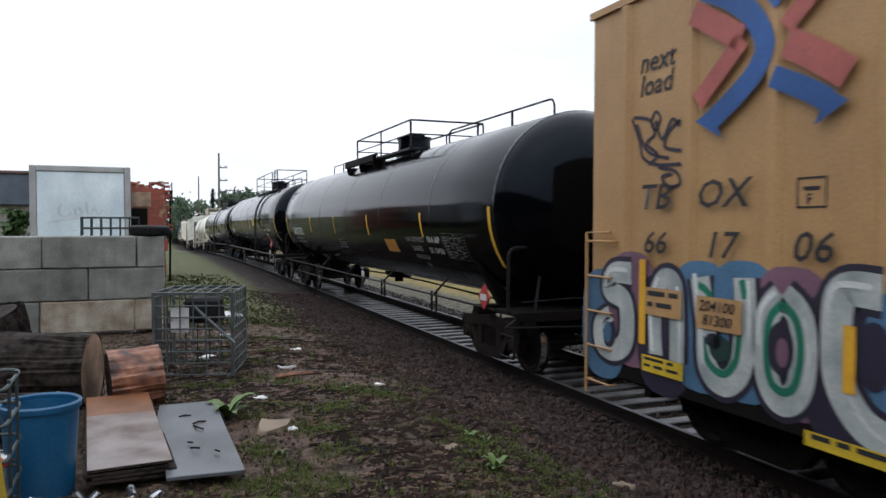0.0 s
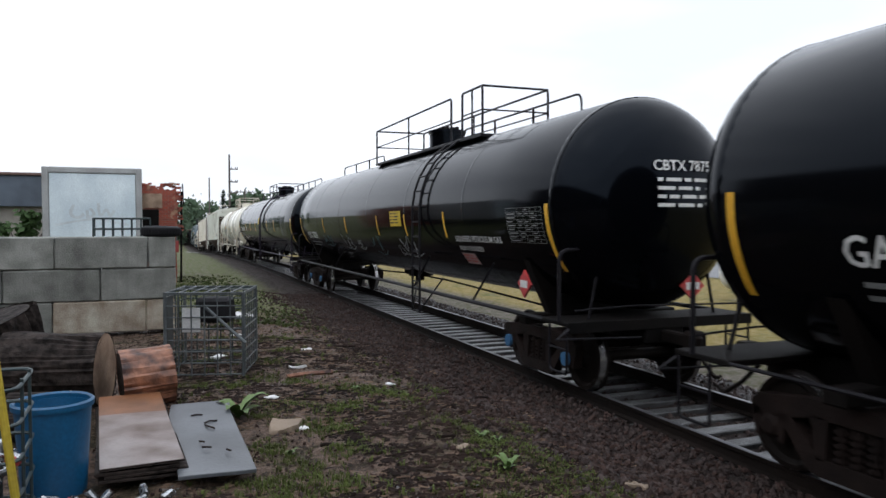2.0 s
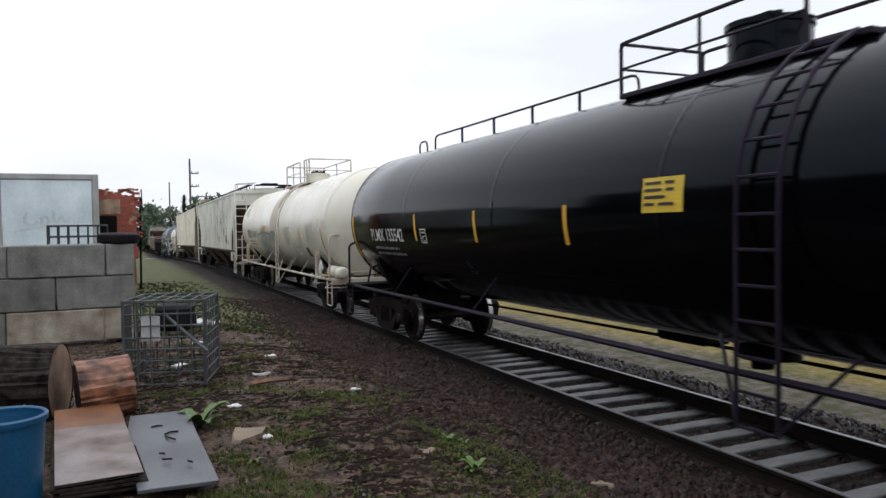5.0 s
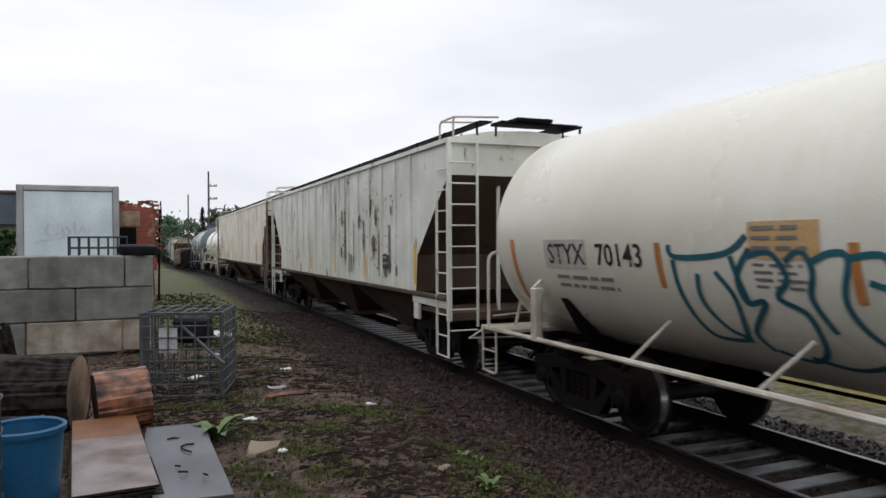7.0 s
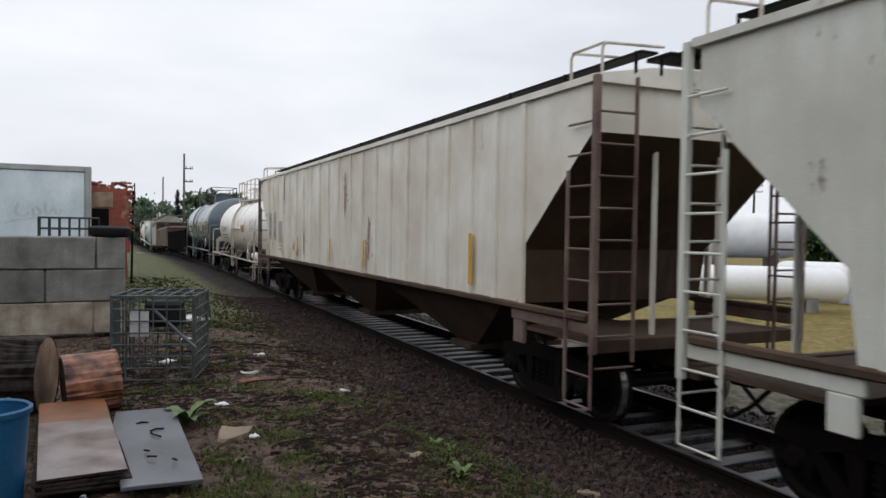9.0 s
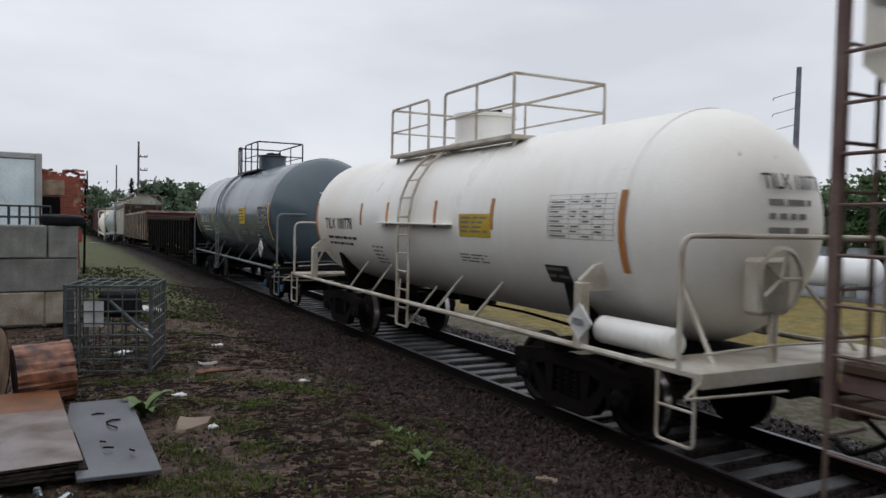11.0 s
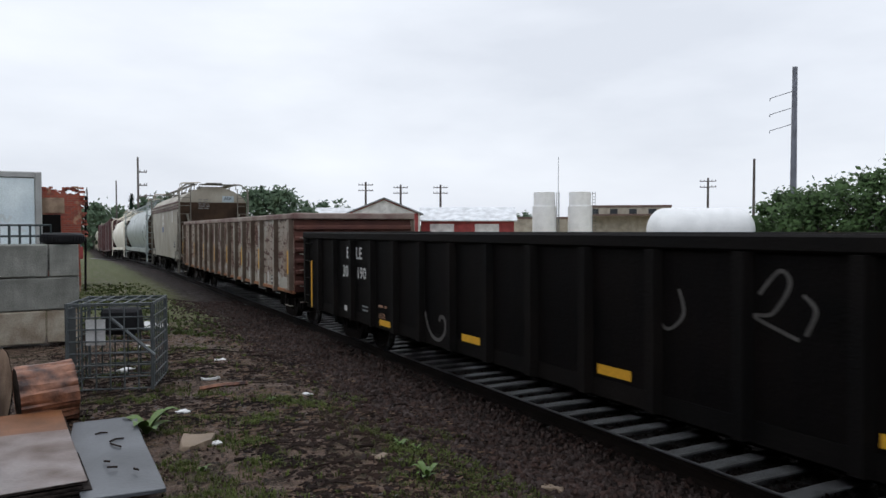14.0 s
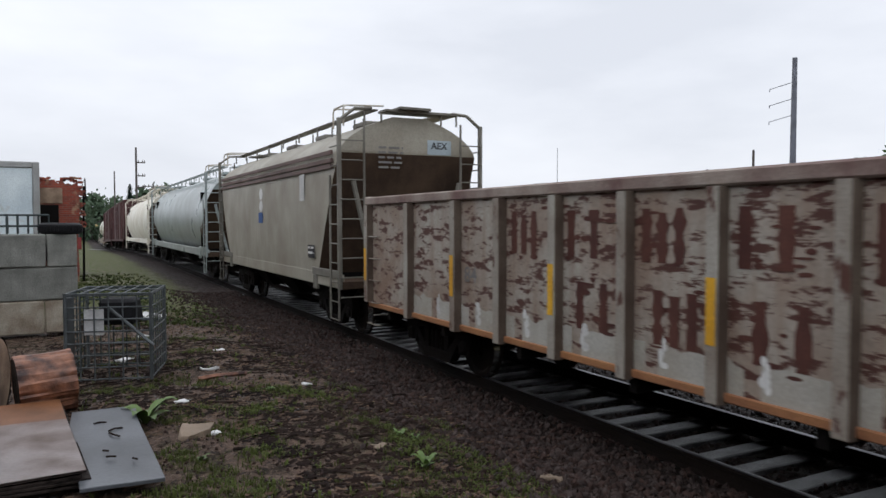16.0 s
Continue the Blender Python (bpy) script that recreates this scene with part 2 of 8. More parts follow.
concrete = mat("weathered_concrete", (0.25, 0.255, 0.23), 0.85, dark=(0.115, 0.118, 0.105), spots=9, bump=0.5, streak=0.4, rust=(0.34, 0.33, 0.3), amount=0.22, rust_scale=2.4, random_tint=0.2)
concrete_tan = mat("tan_stained_concrete", (0.19, 0.145, 0.105), 0.85, dark=(0.40, 0.37, 0.30), spots=11, bump=0.5, random_tint=0.1)
tie_wood = mat("weathered_grey_tie_wood", (0.1138, 0.1172, 0.1205), 0.36, dark=(0.0335, 0.0315, 0.0315), spots=9, fine=60, bump=0.5, random_tint=0.35)
stone_mat = mat("grey_ballast_stone", (0.0638, 0.0476, 0.0433), 0.7, dark=(0.0204, 0.0145, 0.0136), spots=30, bump=0.4, spec=0.12)
stone_pale = mat("pale_ballast_stone", (0.1788, 0.1752, 0.1788), 0.8, dark=(0.0929, 0.0894, 0.0894), spots=30, bump=0.4, spec=0.12)
stone_brown = mat("brown_ballast_stone", (0.0536, 0.0329, 0.0275), 0.8, dark=(0.0229, 0.0153, 0.0138), spots=30, bump=0.4, spec=0.12)
galv = mat("galvanised_steel_tube", (0.108, 0.12, 0.126), 0.45, 0.3, dark=(0.048, 0.057, 0.06), spots=12, bump=0.05)
cage_dark = mat("dull_green_grey_steel", (0.04, 0.058, 0.06), 0.5, 0.3, bump=0.05)
blue_plastic = mat("blue_plastic", (0.008, 0.09, 0.20), 0.4, dark=(0.006, 0.06, 0.14), bump=0.05)
bark = mat("dark_wet_bark", (0.0375, 0.0292, 0.0255), 0.75, dark=(0.0045, 0.0034, 0.003), fine=18, spots=44, bump=1.0, streak=0.0, spec=0.12)
bare_wood = mat("debarked_red_brown_wood", (0.28, 0.115, 0.06), 0.45, dark=(0.035, 0.014, 0.011), fine=9, spots=26, bump=1.0)
cut_wood = mat("sawn_wood_end", (0.34, 0.24, 0.165), 0.75, dark=(0.104, 0.06, 0.036), spots=9, bump=0.4)
ply_wood = mat("wet_plywood", (0.217, 0.182, 0.1715), 0.42, dark=(0.0595, 0.0294, 0.0168), spots=9, fine=50, bump=0.15)
ply_raw = mat("orange_brown_bare_plywood", (0.2, 0.08, 0.03), 0.5, dark=(0.1, 0.045, 0.022), spots=8, bump=0.12)
ply_grey = mat("wet_grey_board", (0.0875, 0.0945, 0.105), 0.38, dark=(0.0455, 0.049, 0.0546), spots=5, bump=0.12)
rubber = mat("black_tyre_rubber", (0.017, 0.017, 0.019), 0.65, bump=0.3, spec=0.12)
trailer_frame = mat("grey_trailer_metal", (0.42, 0.43, 0.43), 0.5, dark=(0.27, 0.27, 0.26), streak=0.4)
trailer_panel = mat("pale_blue_trailer_panel", (0.76, 0.85, 0.88), 0.5, dark=(0.55, 0.64, 0.69), streak=0.3)
panel_white = mat("faded_white_lettering", (0.78, 0.86, 0.89), 0.55)
wall_dark = mat("dark_weathered_siding", (0.035, 0.032, 0.03), 0.85, dark=(0.022, 0.02, 0.019), spec=0.1)
wall_beige = mat("beige_metal_siding", (0.34, 0.32, 0.29), 0.7, dark=(0.27, 0.25, 0.22))
fascia_blue = mat("slate_blue_metal_fascia", (0.10, 0.125, 0.16), 0.6)
roof_grey = mat("grey_sheet_roof", (0.21, 0.23, 0.24), 0.6)
roof_white = mat("white_sheet_roof", (0.72, 0.74, 0.76), 0.5)
wall_red = mat("red_barn_siding", (0.30, 0.045, 0.045), 0.7)
wall_white = mat("white_siding", (0.66, 0.66, 0.66), 0.6)
tank_white = mat("white_storage_tank_paint", (0.76, 0.77, 0.77), 0.5, dark=(0.66, 0.67, 0.67))
wall_tan = mat("tan_masonry", (0.42, 0.38, 0.31), 0.8)
pole_wood = mat("grey_pole_wood", (0.10, 0.085, 0.08), 0.85)
pole_steel = mat("blue_grey_pole_steel", (0.16, 0.17, 0.21), 0.6)
leaf_green = mat("green_leaves", (0.055, 0.098, 0.032), 0.6, dark=(0.035, 0.066, 0.022), spots=3, random_tint=0.2, spec=0.12)
leaf_dark = mat("dark_green_needles", (0.02, 0.042, 0.026), 0.7, random_tint=0.2, spec=0.12)
# paler and greyer than leaf_green: distance haze is put into the leaf colour
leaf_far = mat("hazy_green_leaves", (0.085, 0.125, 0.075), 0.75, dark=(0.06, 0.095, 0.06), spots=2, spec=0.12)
grass_mat = mat("spring_grass", (0.084, 0.1085, 0.028), 0.6, dark=(0.0525, 0.0595, 0.0182), spots=6, spec=0.12)
grass_dark = mat("dark_verge_grass", (0.0714, 0.0928, 0.0286), 0.6, dark=(0.0476, 0.0595, 0.0214), spots=6, spec=0.12)
weed_mat = mat("bright_weed_leaf", (0.084, 0.14, 0.0245), 0.5, dark=(0.0525, 0.098, 0.0182))
twig_mat = mat("wet_brown_twig", (0.0098, 0.0063, 0.0056), 0.8, dark=(0.028, 0.0168, 0.0126), random_tint=0.4, spec=0.12)
litter_white = mat("white_paper_litter", (0.663, 0.663, 0.663), 0.6)
chip_tan = mat("wet_tan_chip", (0.175, 0.119, 0.0805), 0.7, dark=(0.077, 0.0455, 0.0315), random_tint=0.3, spots=20, spec=0.15)
paint_out = mat("grey_painted_out_patch", (0.5, 0.46, 0.41), 0.6, dark=(0.38, 0.345, 0.31), spots=9, fine=8, bump=0.02)
litter_tan = mat("tan_cardboard", (0.224, 0.168, 0.119), 0.8)
can_metal = mat("crushed_aluminium", (0.45, 0.465, 0.48), 0.25, 0.9, dark=(0.3, 0.3075, 0.3225), spots=40, bump=0.2)
can_red = mat("red_can_print", (0.42, 0.04, 0.04), 0.35, bump=0.1)
asphalt = mat("wet_asphalt", (0.07, 0.0735, 0.0805), 0.4, dark=(0.049, 0.049, 0.0525))
car_silver = mat("silver_car_paint", (0.4, 0.42, 0.44), 0.3, 0.5)
window_dark = mat("dark_car_glass", (0.02, 0.025, 0.03), 0.1, bump=0.0)
yellow_hose = mat("yellow_painted_pipe", (0.48, 0.36, 0.03), 0.45)


def brick_material():
    m = bpy.data.materials.new("crumbling_red_brick")
    m.use_nodes = True
    n, l = m.node_tree.nodes, m.node_tree.links
    b = n["Principled BSDF"]
    tc = n.new("ShaderNodeTexCoord")
    mp = n.new("ShaderNodeMapping")
    mp.inputs["Rotation"].default_value = (radians(90), 0, 0)
    br = n.new("ShaderNodeTexBrick")
    br.inputs["Scale"].default_value = 1.0
    br.inputs["Brick Width"].default_value, br.inputs["Row Height"].default_value = 0.22, 0.075
    br.inputs["Mortar Size"].default_value = 0.008
    br.inputs["Color1"].default_value, br.inputs["Color2"].default_value = (0.30, 0.055, 0.03, 1), (0.18, 0.04, 0.028, 1)
    br.inputs["Mortar"].default_value = (0.20, 0.12, 0.09, 1)
    nz = n.new("ShaderNodeTexNoise")
    nz.inputs["Scale"].default_value, nz.inputs["Detail"].default_value = 1.3, 8
    rp = n.new("ShaderNodeMapRange")
    rp.inputs["From Min"].default_value, rp.inputs["From Max"].default_value = 0.54, 0.6
    mx = n.new("ShaderNodeMix")
    mx.data_type = "RGBA"
    mx.inputs[7].default_value = (0.36, 0.22, 0.14, 1)
    l.new(tc.outputs["Object"], mp.inputs["Vector"])
    l.new(mp.outputs["Vector"], br.inputs["Vector"])
    l.new(tc.outputs["Object"], nz.inputs["Vector"])
    l.new(nz.outputs["Fac"], rp.inputs["Value"])
    l.new(rp.outputs["Result"], mx.inputs[0])
    l.new(br.outputs["Color"], mx.inputs[6])
    l.new(mx.outputs[2], b.inputs["Base Color"])
    b.inputs["Roughness"].default_value = 0.9
    return m


brick_mat = brick_material()


def ground_material():
    """Mud with gravel towards the track, grass in patches, dry pale grass on the far side."""
    m = bpy.data.materials.new("mud_gravel_and_grass")
    m.use_nodes = True
    n, l = m.node_tree.nodes, m.node_tree.links
    b = n["Principled BSDF"]
    tc = n.new("ShaderNodeTexCoord")
    sep = n.new("ShaderNodeSeparateXYZ")
    l.new(tc.outputs["Object"], sep.inputs["Vector"])

    def noise_tex(scale, detail=6, rough=0.55):
        x = n.new("ShaderNodeTexNoise")
        x.inputs["Scale"].default_value, x.inputs["Detail"].default_value = scale, detail
        x.inputs["Roughness"].default_value = rough
        l.new(tc.outputs["Object"], x.inputs["Vector"])
        return x.outputs["Fac"]

    def span(value, a, c, lo=0.0, hi=1.0):
        x = n.new("ShaderNodeMapRange")
        x.interpolation_type = "SMOOTHSTEP"
        for key, v in (("From Min", a), ("From Max", c), ("To Min", lo), ("To Max", hi)):
            x.inputs[key].default_value = v
        l.new(value, x.inputs["Value"])
        return x.outputs["Result"]

    def calc(op, a, c):
        x = n.new("ShaderNodeMath")
        x.operation = op
        for i, v in enumerate((a, c)):
            if isinstance(v, (int, float)):
                x.inputs[i].default_value = v
            else:
                l.new(v, x.inputs[i])
        return x.outputs[0]

    def blend(f, a, c):
        x = n.new("ShaderNodeMix")
        x.data_type = "RGBA"
        l.new(f, x.inputs[0])
        for i, v in ((6, a), (7, c)):
            if isinstance(v, tuple):
                x.inputs[i].default_value = (*v, 1)
            else:
                l.new(v, x.inputs[i])
        return x.outputs[2]

    fine, mid, wide = noise_tex(38, 8, 0.7), noise_tex(5, 8, 0.65), noise_tex(0.9, 5)
    mud = blend(span(mid, 0.35, 0.65), (0.1220, 0.0790, 0.0570), (0.0265, 0.0160, 0.0125))
    mud = blend(span(fine, 0.54, 0.61, 0, 0.9), mud, (0.1900, 0.1400, 0.1060))
    mud = blend(span(noise_tex(17, 6, 0.75), 0.54, 0.58, 0, 0.9), mud, (0.0095, 0.0068, 0.0061))
    grav = blend(span(fine, 0.38, 0.62), (0.0055, 0.0038, 0.0036), (0.0399, 0.0265, 0.0223))
    xw = calc("ADD", calc("SUBTRACT", sep.outputs["X"], calc("MULTIPLY", sep.outputs["Y"], 0.0175)), calc("MULTIPLY", calc("SUBTRACT", wide, 0.5), 1.6))
    col = blend(span(xw, 2.6, 4.2), mud, grav)
    green = blend(span(fine, 0.35, 0.65), (0.0170, 0.0231, 0.0061), (0.0510, 0.0714, 0.0163))
    patch = calc("MULTIPLY", span(calc("ADD", calc("MULTIPLY", mid, 0.55), calc("MULTIPLY", wide, 0.45)), 0.47, 0.60), span(xw, 3.6, 2.6))
    col = blend(calc("MULTIPLY", patch, 0.22), col, green)
    # the verge between the wall and the track
    verge = calc("MULTIPLY", span(sep.outputs["Y"], 16, 20), span(xw, 4.2, 3.2))
    lush = blend(span(fine, 0.35, 0.65), (0.045, 0.055, 0.018), (0.10, 0.12, 0.035))
    col = blend(calc("MULTIPLY", verge, span(mid, 0.3, 0.55)), col, lush)
    dry = blend(span(mid, 0.3, 0.7), (0.2244, 0.1632, 0.0476), (0.1496, 0.1224, 0.0340))
    dry = blend(span(wide, 0.5, 0.7, 0, 0.7), dry, (0.0680, 0.0816, 0.0238))
    mix_ground = blend(span(mid, 0.4, 0.6), (0.1156, 0.0918, 0.0748), (0.0680, 0.0714, 0.0340))
    col = blend(span(xw, 8.3, 9.2), col, mix_ground)
    col = blend(span(xw, 10.6, 11.6), col, dry)
    l.new(col, b.inputs["Base Color"])
    l.new(span(mid, 0.3, 0.7, 0.5, 0.9), b.inputs["Roughness"])
    b.inputs["Specular IOR Level"].default_value = 0.15
    bp = n.new("ShaderNodeBump")
    bp.inputs["Strength"].default_value, bp.inputs["Distance"].default_value = 0.9, 0.04
    l.new(calc("ADD", fine, mid), bp.inputs["Height"])
    l.new(bp.outputs["Normal"], b.inputs["Normal"])
    return m


ground_mat = ground_material()


# ---- mesh helpers ----
def finish(bm, name, material, smooth=True):
    me = bpy.data.meshes.new(name)
    bm.normal_update()
    bm.to_mesh(me)
    bm.free()
    me.materials.append(material)
    if smooth:
        me.shade_smooth()
        me.set_sharp_from_angle(angle=radians(35))
    return me


def part(name, bm, material, parent=None, label="", at=None, smooth=True):
    """Links a bmesh (or a finished mesh) as one object, under a thing or a part."""
    me = bm if isinstance(bm, bpy.types.Mesh) else finish(bm, name, material, smooth)
    ob = new(name, me)
    ob.parent = parent
    if at is not None:
        ob.matrix_basis = at
    if label:
        ob["label"] = label
    return ob


def thing(name, label, category, group="", at=None):
    ob = new(name)
    ob.empty_display_size = 0.3
    if at is not None:
        ob.matrix_basis = at
    return tagged(ob, label, category, group)


def box(bm, x0, y0, z0, x1, y1, z1, bevel=0.0, m=None):
    ret = bmesh.ops.create_cube(bm, size=1.0)
    vs = ret["verts"]
    bmesh.ops.transform(bm, verts=vs, matrix=Matrix.Translation(((x0 + x1) / 2, (y0 + y1) / 2, (z0 + z1) / 2))
                        @ Matrix.Diagonal((abs(x1 - x0), abs(y1 - y0), abs(z1 - z0), 1)))
    if bevel:
        es = list({e for v in vs for e in v.link_edges})
        out = bmesh.ops.bevel(bm, geom=es, offset=bevel, segments=1, affect="EDGES", clamp_overlap=True)
        vs = list({v for f in out["faces"] for v in f.verts} | {v for v in vs if v.is_valid})
    if m is not None:
        bmesh.ops.transform(bm, verts=[v for v in vs if v.is_valid], matrix=m)
    return bm


def rod(bm, a, b, r=0.02, seg=6, r2=None):
    a, b = Vector(a), Vector(b)
    d = b - a
    if d.length < 1e-5:
        return bm
    m = Matrix.Translation((a + b) / 2) @ d.to_track_quat("Z", "Y").to_matrix().to_4x4()
    bmesh.ops.create_cone(bm, cap_ends=True, segments=seg, radius1=r, radius2=r if r2 is None else r2, depth=d.length, matrix=m)
    return bm


def pipe(bm, pts, r=0.02, seg=6):
    """A tube through points, in one skin."""
    pts = [Vector(p) for p in pts]
    pts = [p for i, p in enumerate(pts) if i == 0 or (p - pts[i - 1]).length > 1e-4]
    side = None
    rings = []
    for i, p in enumerate(pts):
        d = (pts[min(i + 1, len(pts) - 1)] - pts[max(i - 1, 0)]).normalized()
        side = d.orthogonal().normalized() if side is None else (side - d * side.dot(d)).normalized()
        up = d.cross(side)
        rings.append([bm.verts.new(p + (side * math.cos(2 * math.pi * k / seg) + up * math.sin(2 * math.pi * k / seg)) * r) for k in range(seg)])
    for a, b in zip(rings, rings[1:]):
        for k in range(seg):
            bm.faces.new((a[k], a[(k + 1) % seg], b[(k + 1) % seg], b[k]))
    bm.faces.new(rings[0][::-1])
    bm.faces.new(rings[-1])
    return bm


def bend(pts, rad=0.12, steps=3):
    """A polyline with its corners rounded."""
    out = [Vector(pts[0])]
    for a, b, c in zip(pts, pts[1:], pts[2:]):
        a, b, c = Vector(a), Vector(b), Vector(c)
        p, q = b + (a - b).normalized() * rad, b + (c - b).normalized() * rad
        for i in range(steps + 1):
            k = i / steps
            out.append((1 - k) ** 2 * p + 2 * k * (1 - k) * b + k * k * q)
    out.append(Vector(pts[-1]))
    return out


def lathe(bm, profile, m, seg=40, closed=False):
    """Turns a profile of (radius, height) round the z axis, then moves it by m."""
    rings = []
    for r, h in profile:
        if r < 1e-6:
            rings.append([bm.verts.new(m @ Vector((0, 0, h)))])
        else:
            rings.append([bm.verts.new(m @ Vector((r * math.cos(2 * math.pi * i / seg), r * math.sin(2 * math.pi * i / seg), h))) for i in range(seg)])
    for p, q in zip(rings, rings[1:]):
        for i in range(seg):
            j = (i + 1) % seg
            if len(p) == 1 and len(q) > 1:
                bm.faces.new((p[0], q[j], q[i]))
            elif len(q) == 1 and len(p) > 1:
                bm.faces.new((p[i], p[j], q[0]))
            elif len(p) > 1:
                bm.faces.new((p[i], p[j], q[j], q[i]))
    return bm


def prism(bm, outline, a, b, place):
    """An outline of (u, v), extruded from a to b; place(u, v, w) gives the point."""
    lo = [bm.verts.new(place(u, v, a)) for u, v in outline]
    hi = [bm.verts.new(place(u, v, b)) for u, v in outline]
    k = len(outline)
    bm.faces.new(lo)
    bm.faces.new(hi[::-1])
    for i in range(k):
        bm.faces.new((lo[i], hi[i], hi[(i + 1) % k], lo[(i + 1) % k]))
    bmesh.ops.recalc_face_normals(bm, faces=bm.faces[:])
    return bm


ALONG_Y = Matrix.Rotation(radians(-90), 4, "X")   # z axis to y axis
ALONG_X = Matrix.Rotation(radians(90), 4, "Y")    # z axis to x axis


# A mapper turns (u to the viewer's right, v up from its middle, w out of the surface) into a place on the near side of a car.
def flat_side(x):
    return lambda u, v, w=0.0: Vector((x - w, -u, v))


def tank_side(radius, zc):
    def f(u, v, w=0.0):
        a = v / radius
        return Vector((-(radius + w) * math.cos(a), -u, zc + (radius + w) * math.sin(a)))
    return f


def flat_end(y, sign=-1):
    return lambda u, v, w=0.0: Vector((-u * sign, y + sign * w, v))


def rect(bm, mapper, u0, v0, u1, v1, w=0.006):
    n = max(1, int(abs(v1 - v0) / 0.12))
    rows = [(bm.verts.new(mapper(u0, v0 + (v1 - v0) * i / n, w)), bm.verts.new(mapper(u1, v0 + (v1 - v0) * i / n, w))) for i in range(n + 1)]
    for (a, b), (c, d) in zip(rows, rows[1:]):
        bm.faces.new((a, b, d, c))
    return bm


def text_lines(bm, mapper, u, v, width, height, rows, seed=1, w=0.006):
    """Small unreadable lettering as plain bars, in rows."""
    rnd = random.Random(seed)
    for i in range(rows):
        y1 = v - i * height / rows
        x = u
        end = u + width * rnd.uniform(0.75, 1.0)
        while x < end - 0.03:
            k = min(rnd.uniform(0.08, 0.3), end - x)
            rect(bm, mapper, x, y1 - height / rows * 0.42, x + k, y1, w)
            x += k + 0.05
    return bm


def lettering(name, body, size, mapper, u, v, material, parent, slant=0.0, label="", squeeze=1.0, w=0.008):
    """Real letters laid on a surface."""
    cu = bpy.data.curves.new("lettering", "FONT")
    cu.body, cu.size, cu.shear, cu.resolution_u = body, size, slant, 2
    cu.offset = size * 0.012
    tmp = bpy.data.objects.new("lettering", cu)
    me = bpy.data.meshes.new_from_object(tmp)
    bpy.data.objects.remove(tmp)
    bpy.data.curves.remove(cu)
    for p in me.vertices:
        p.co = mapper(u + p.co.x * squeeze, v + p.co.y, w)
    me.materials.clear()
    me.materials.append(material)
    me.update()
    ob = new(name, me)
    ob.parent = parent
    if label:
        ob["label"] = label
    return ob


def stroke(bm, mapper, pts, width, w=0.008, steps=6, close=False):
    """A sprayed line of even width through points, smoothed."""
    pts = [Vector((p[0], p[1], 0)) for p in pts]
    if close:
        pts = pts + [pts[0]]
    q = []
    for i in range(len(pts) - 1):
        p0, p1, p2, p3 = pts[max(i - 1, 0)], pts[i], pts[i + 1], pts[min(i + 2, len(pts) - 1)]
        for k in range(steps):
            t = k / steps
            q.append(0.5 * ((2 * p1) + (p2 - p0) * t + (2 * p0 - 5 * p1 + 4 * p2 - p3) * t * t + (3 * p1 - p0 - 3 * p2 + p3) * t ** 3))
    q.append(pts[-1])
    rim = []
    for i, p in enumerate(q):
        d = q[min(i + 1, len(q) - 1)] - q[max(i - 1, 0)]
        d = d.normalized() if d.length > 1e-6 else Vector((1, 0, 0))
        s = Vector((-d.y, d.x, 0)) * width / 2
        rim.append((bm.verts.new(mapper(p.x + s.x, p.y + s.y, w)), bm.verts.new(mapper(p.x - s.x, p.y - s.y, w))))
    for (a, b), (c, d) in zip(rim, rim[1:]):
        bm.faces.new((a, b, d, c))
    return bm


def blob(bm, mapper, u, v, ru, rv, w=0.006, seg=20, power=1.0):
    c = bm.verts.new(mapper(u, v, w))
    ring = []
    for i in range(seg):
        a = 2 * math.pi * i / seg
        cs, sn = math.cos(a), math.sin(a)
        ring.append(bm.verts.new(mapper(u + ru * math.copysign(abs(cs) ** power, cs), v + rv * math.copysign(abs(sn) ** power, sn), w)))
    for i in range(seg):
        bm.faces.new((c, ring[i], ring[(i + 1) % seg]))
    return bm


# ---- the lie of the land ----
BEND = 0.01746     # the line runs a degree to the right of the y axis
HALF_GAUGE = 0.79


def line_x(y):
    """Middle of the track."""
    return 6.376 + BEND * y


def smooth(a, b, x):
    k = min(max((x - a) / (b - a), 0), 1)
    return k * k * (3 - 2 * k)


def track_z(y):
    """The line falls away gently ahead."""
    return -0.007 * min(y, 110) - 0.00025 * (min(max(y, 35), 110) - 35) ** 2


def land(x, y):
    x = x - BEND * min(max(y, -60), 160) - 0.036
    rise = 0.1 * smooth(5.5, 5.36, x) + 0.1 * smooth(7.18, 7.34, x) + 0.58 * smooth(5.0, 1.6, x) * (1 - 0.5 * smooth(8, 20, y))
    drop = -0.26 * smooth(7.8, 9.2, x)
    return track_z(y) - 0.24 + rise + drop


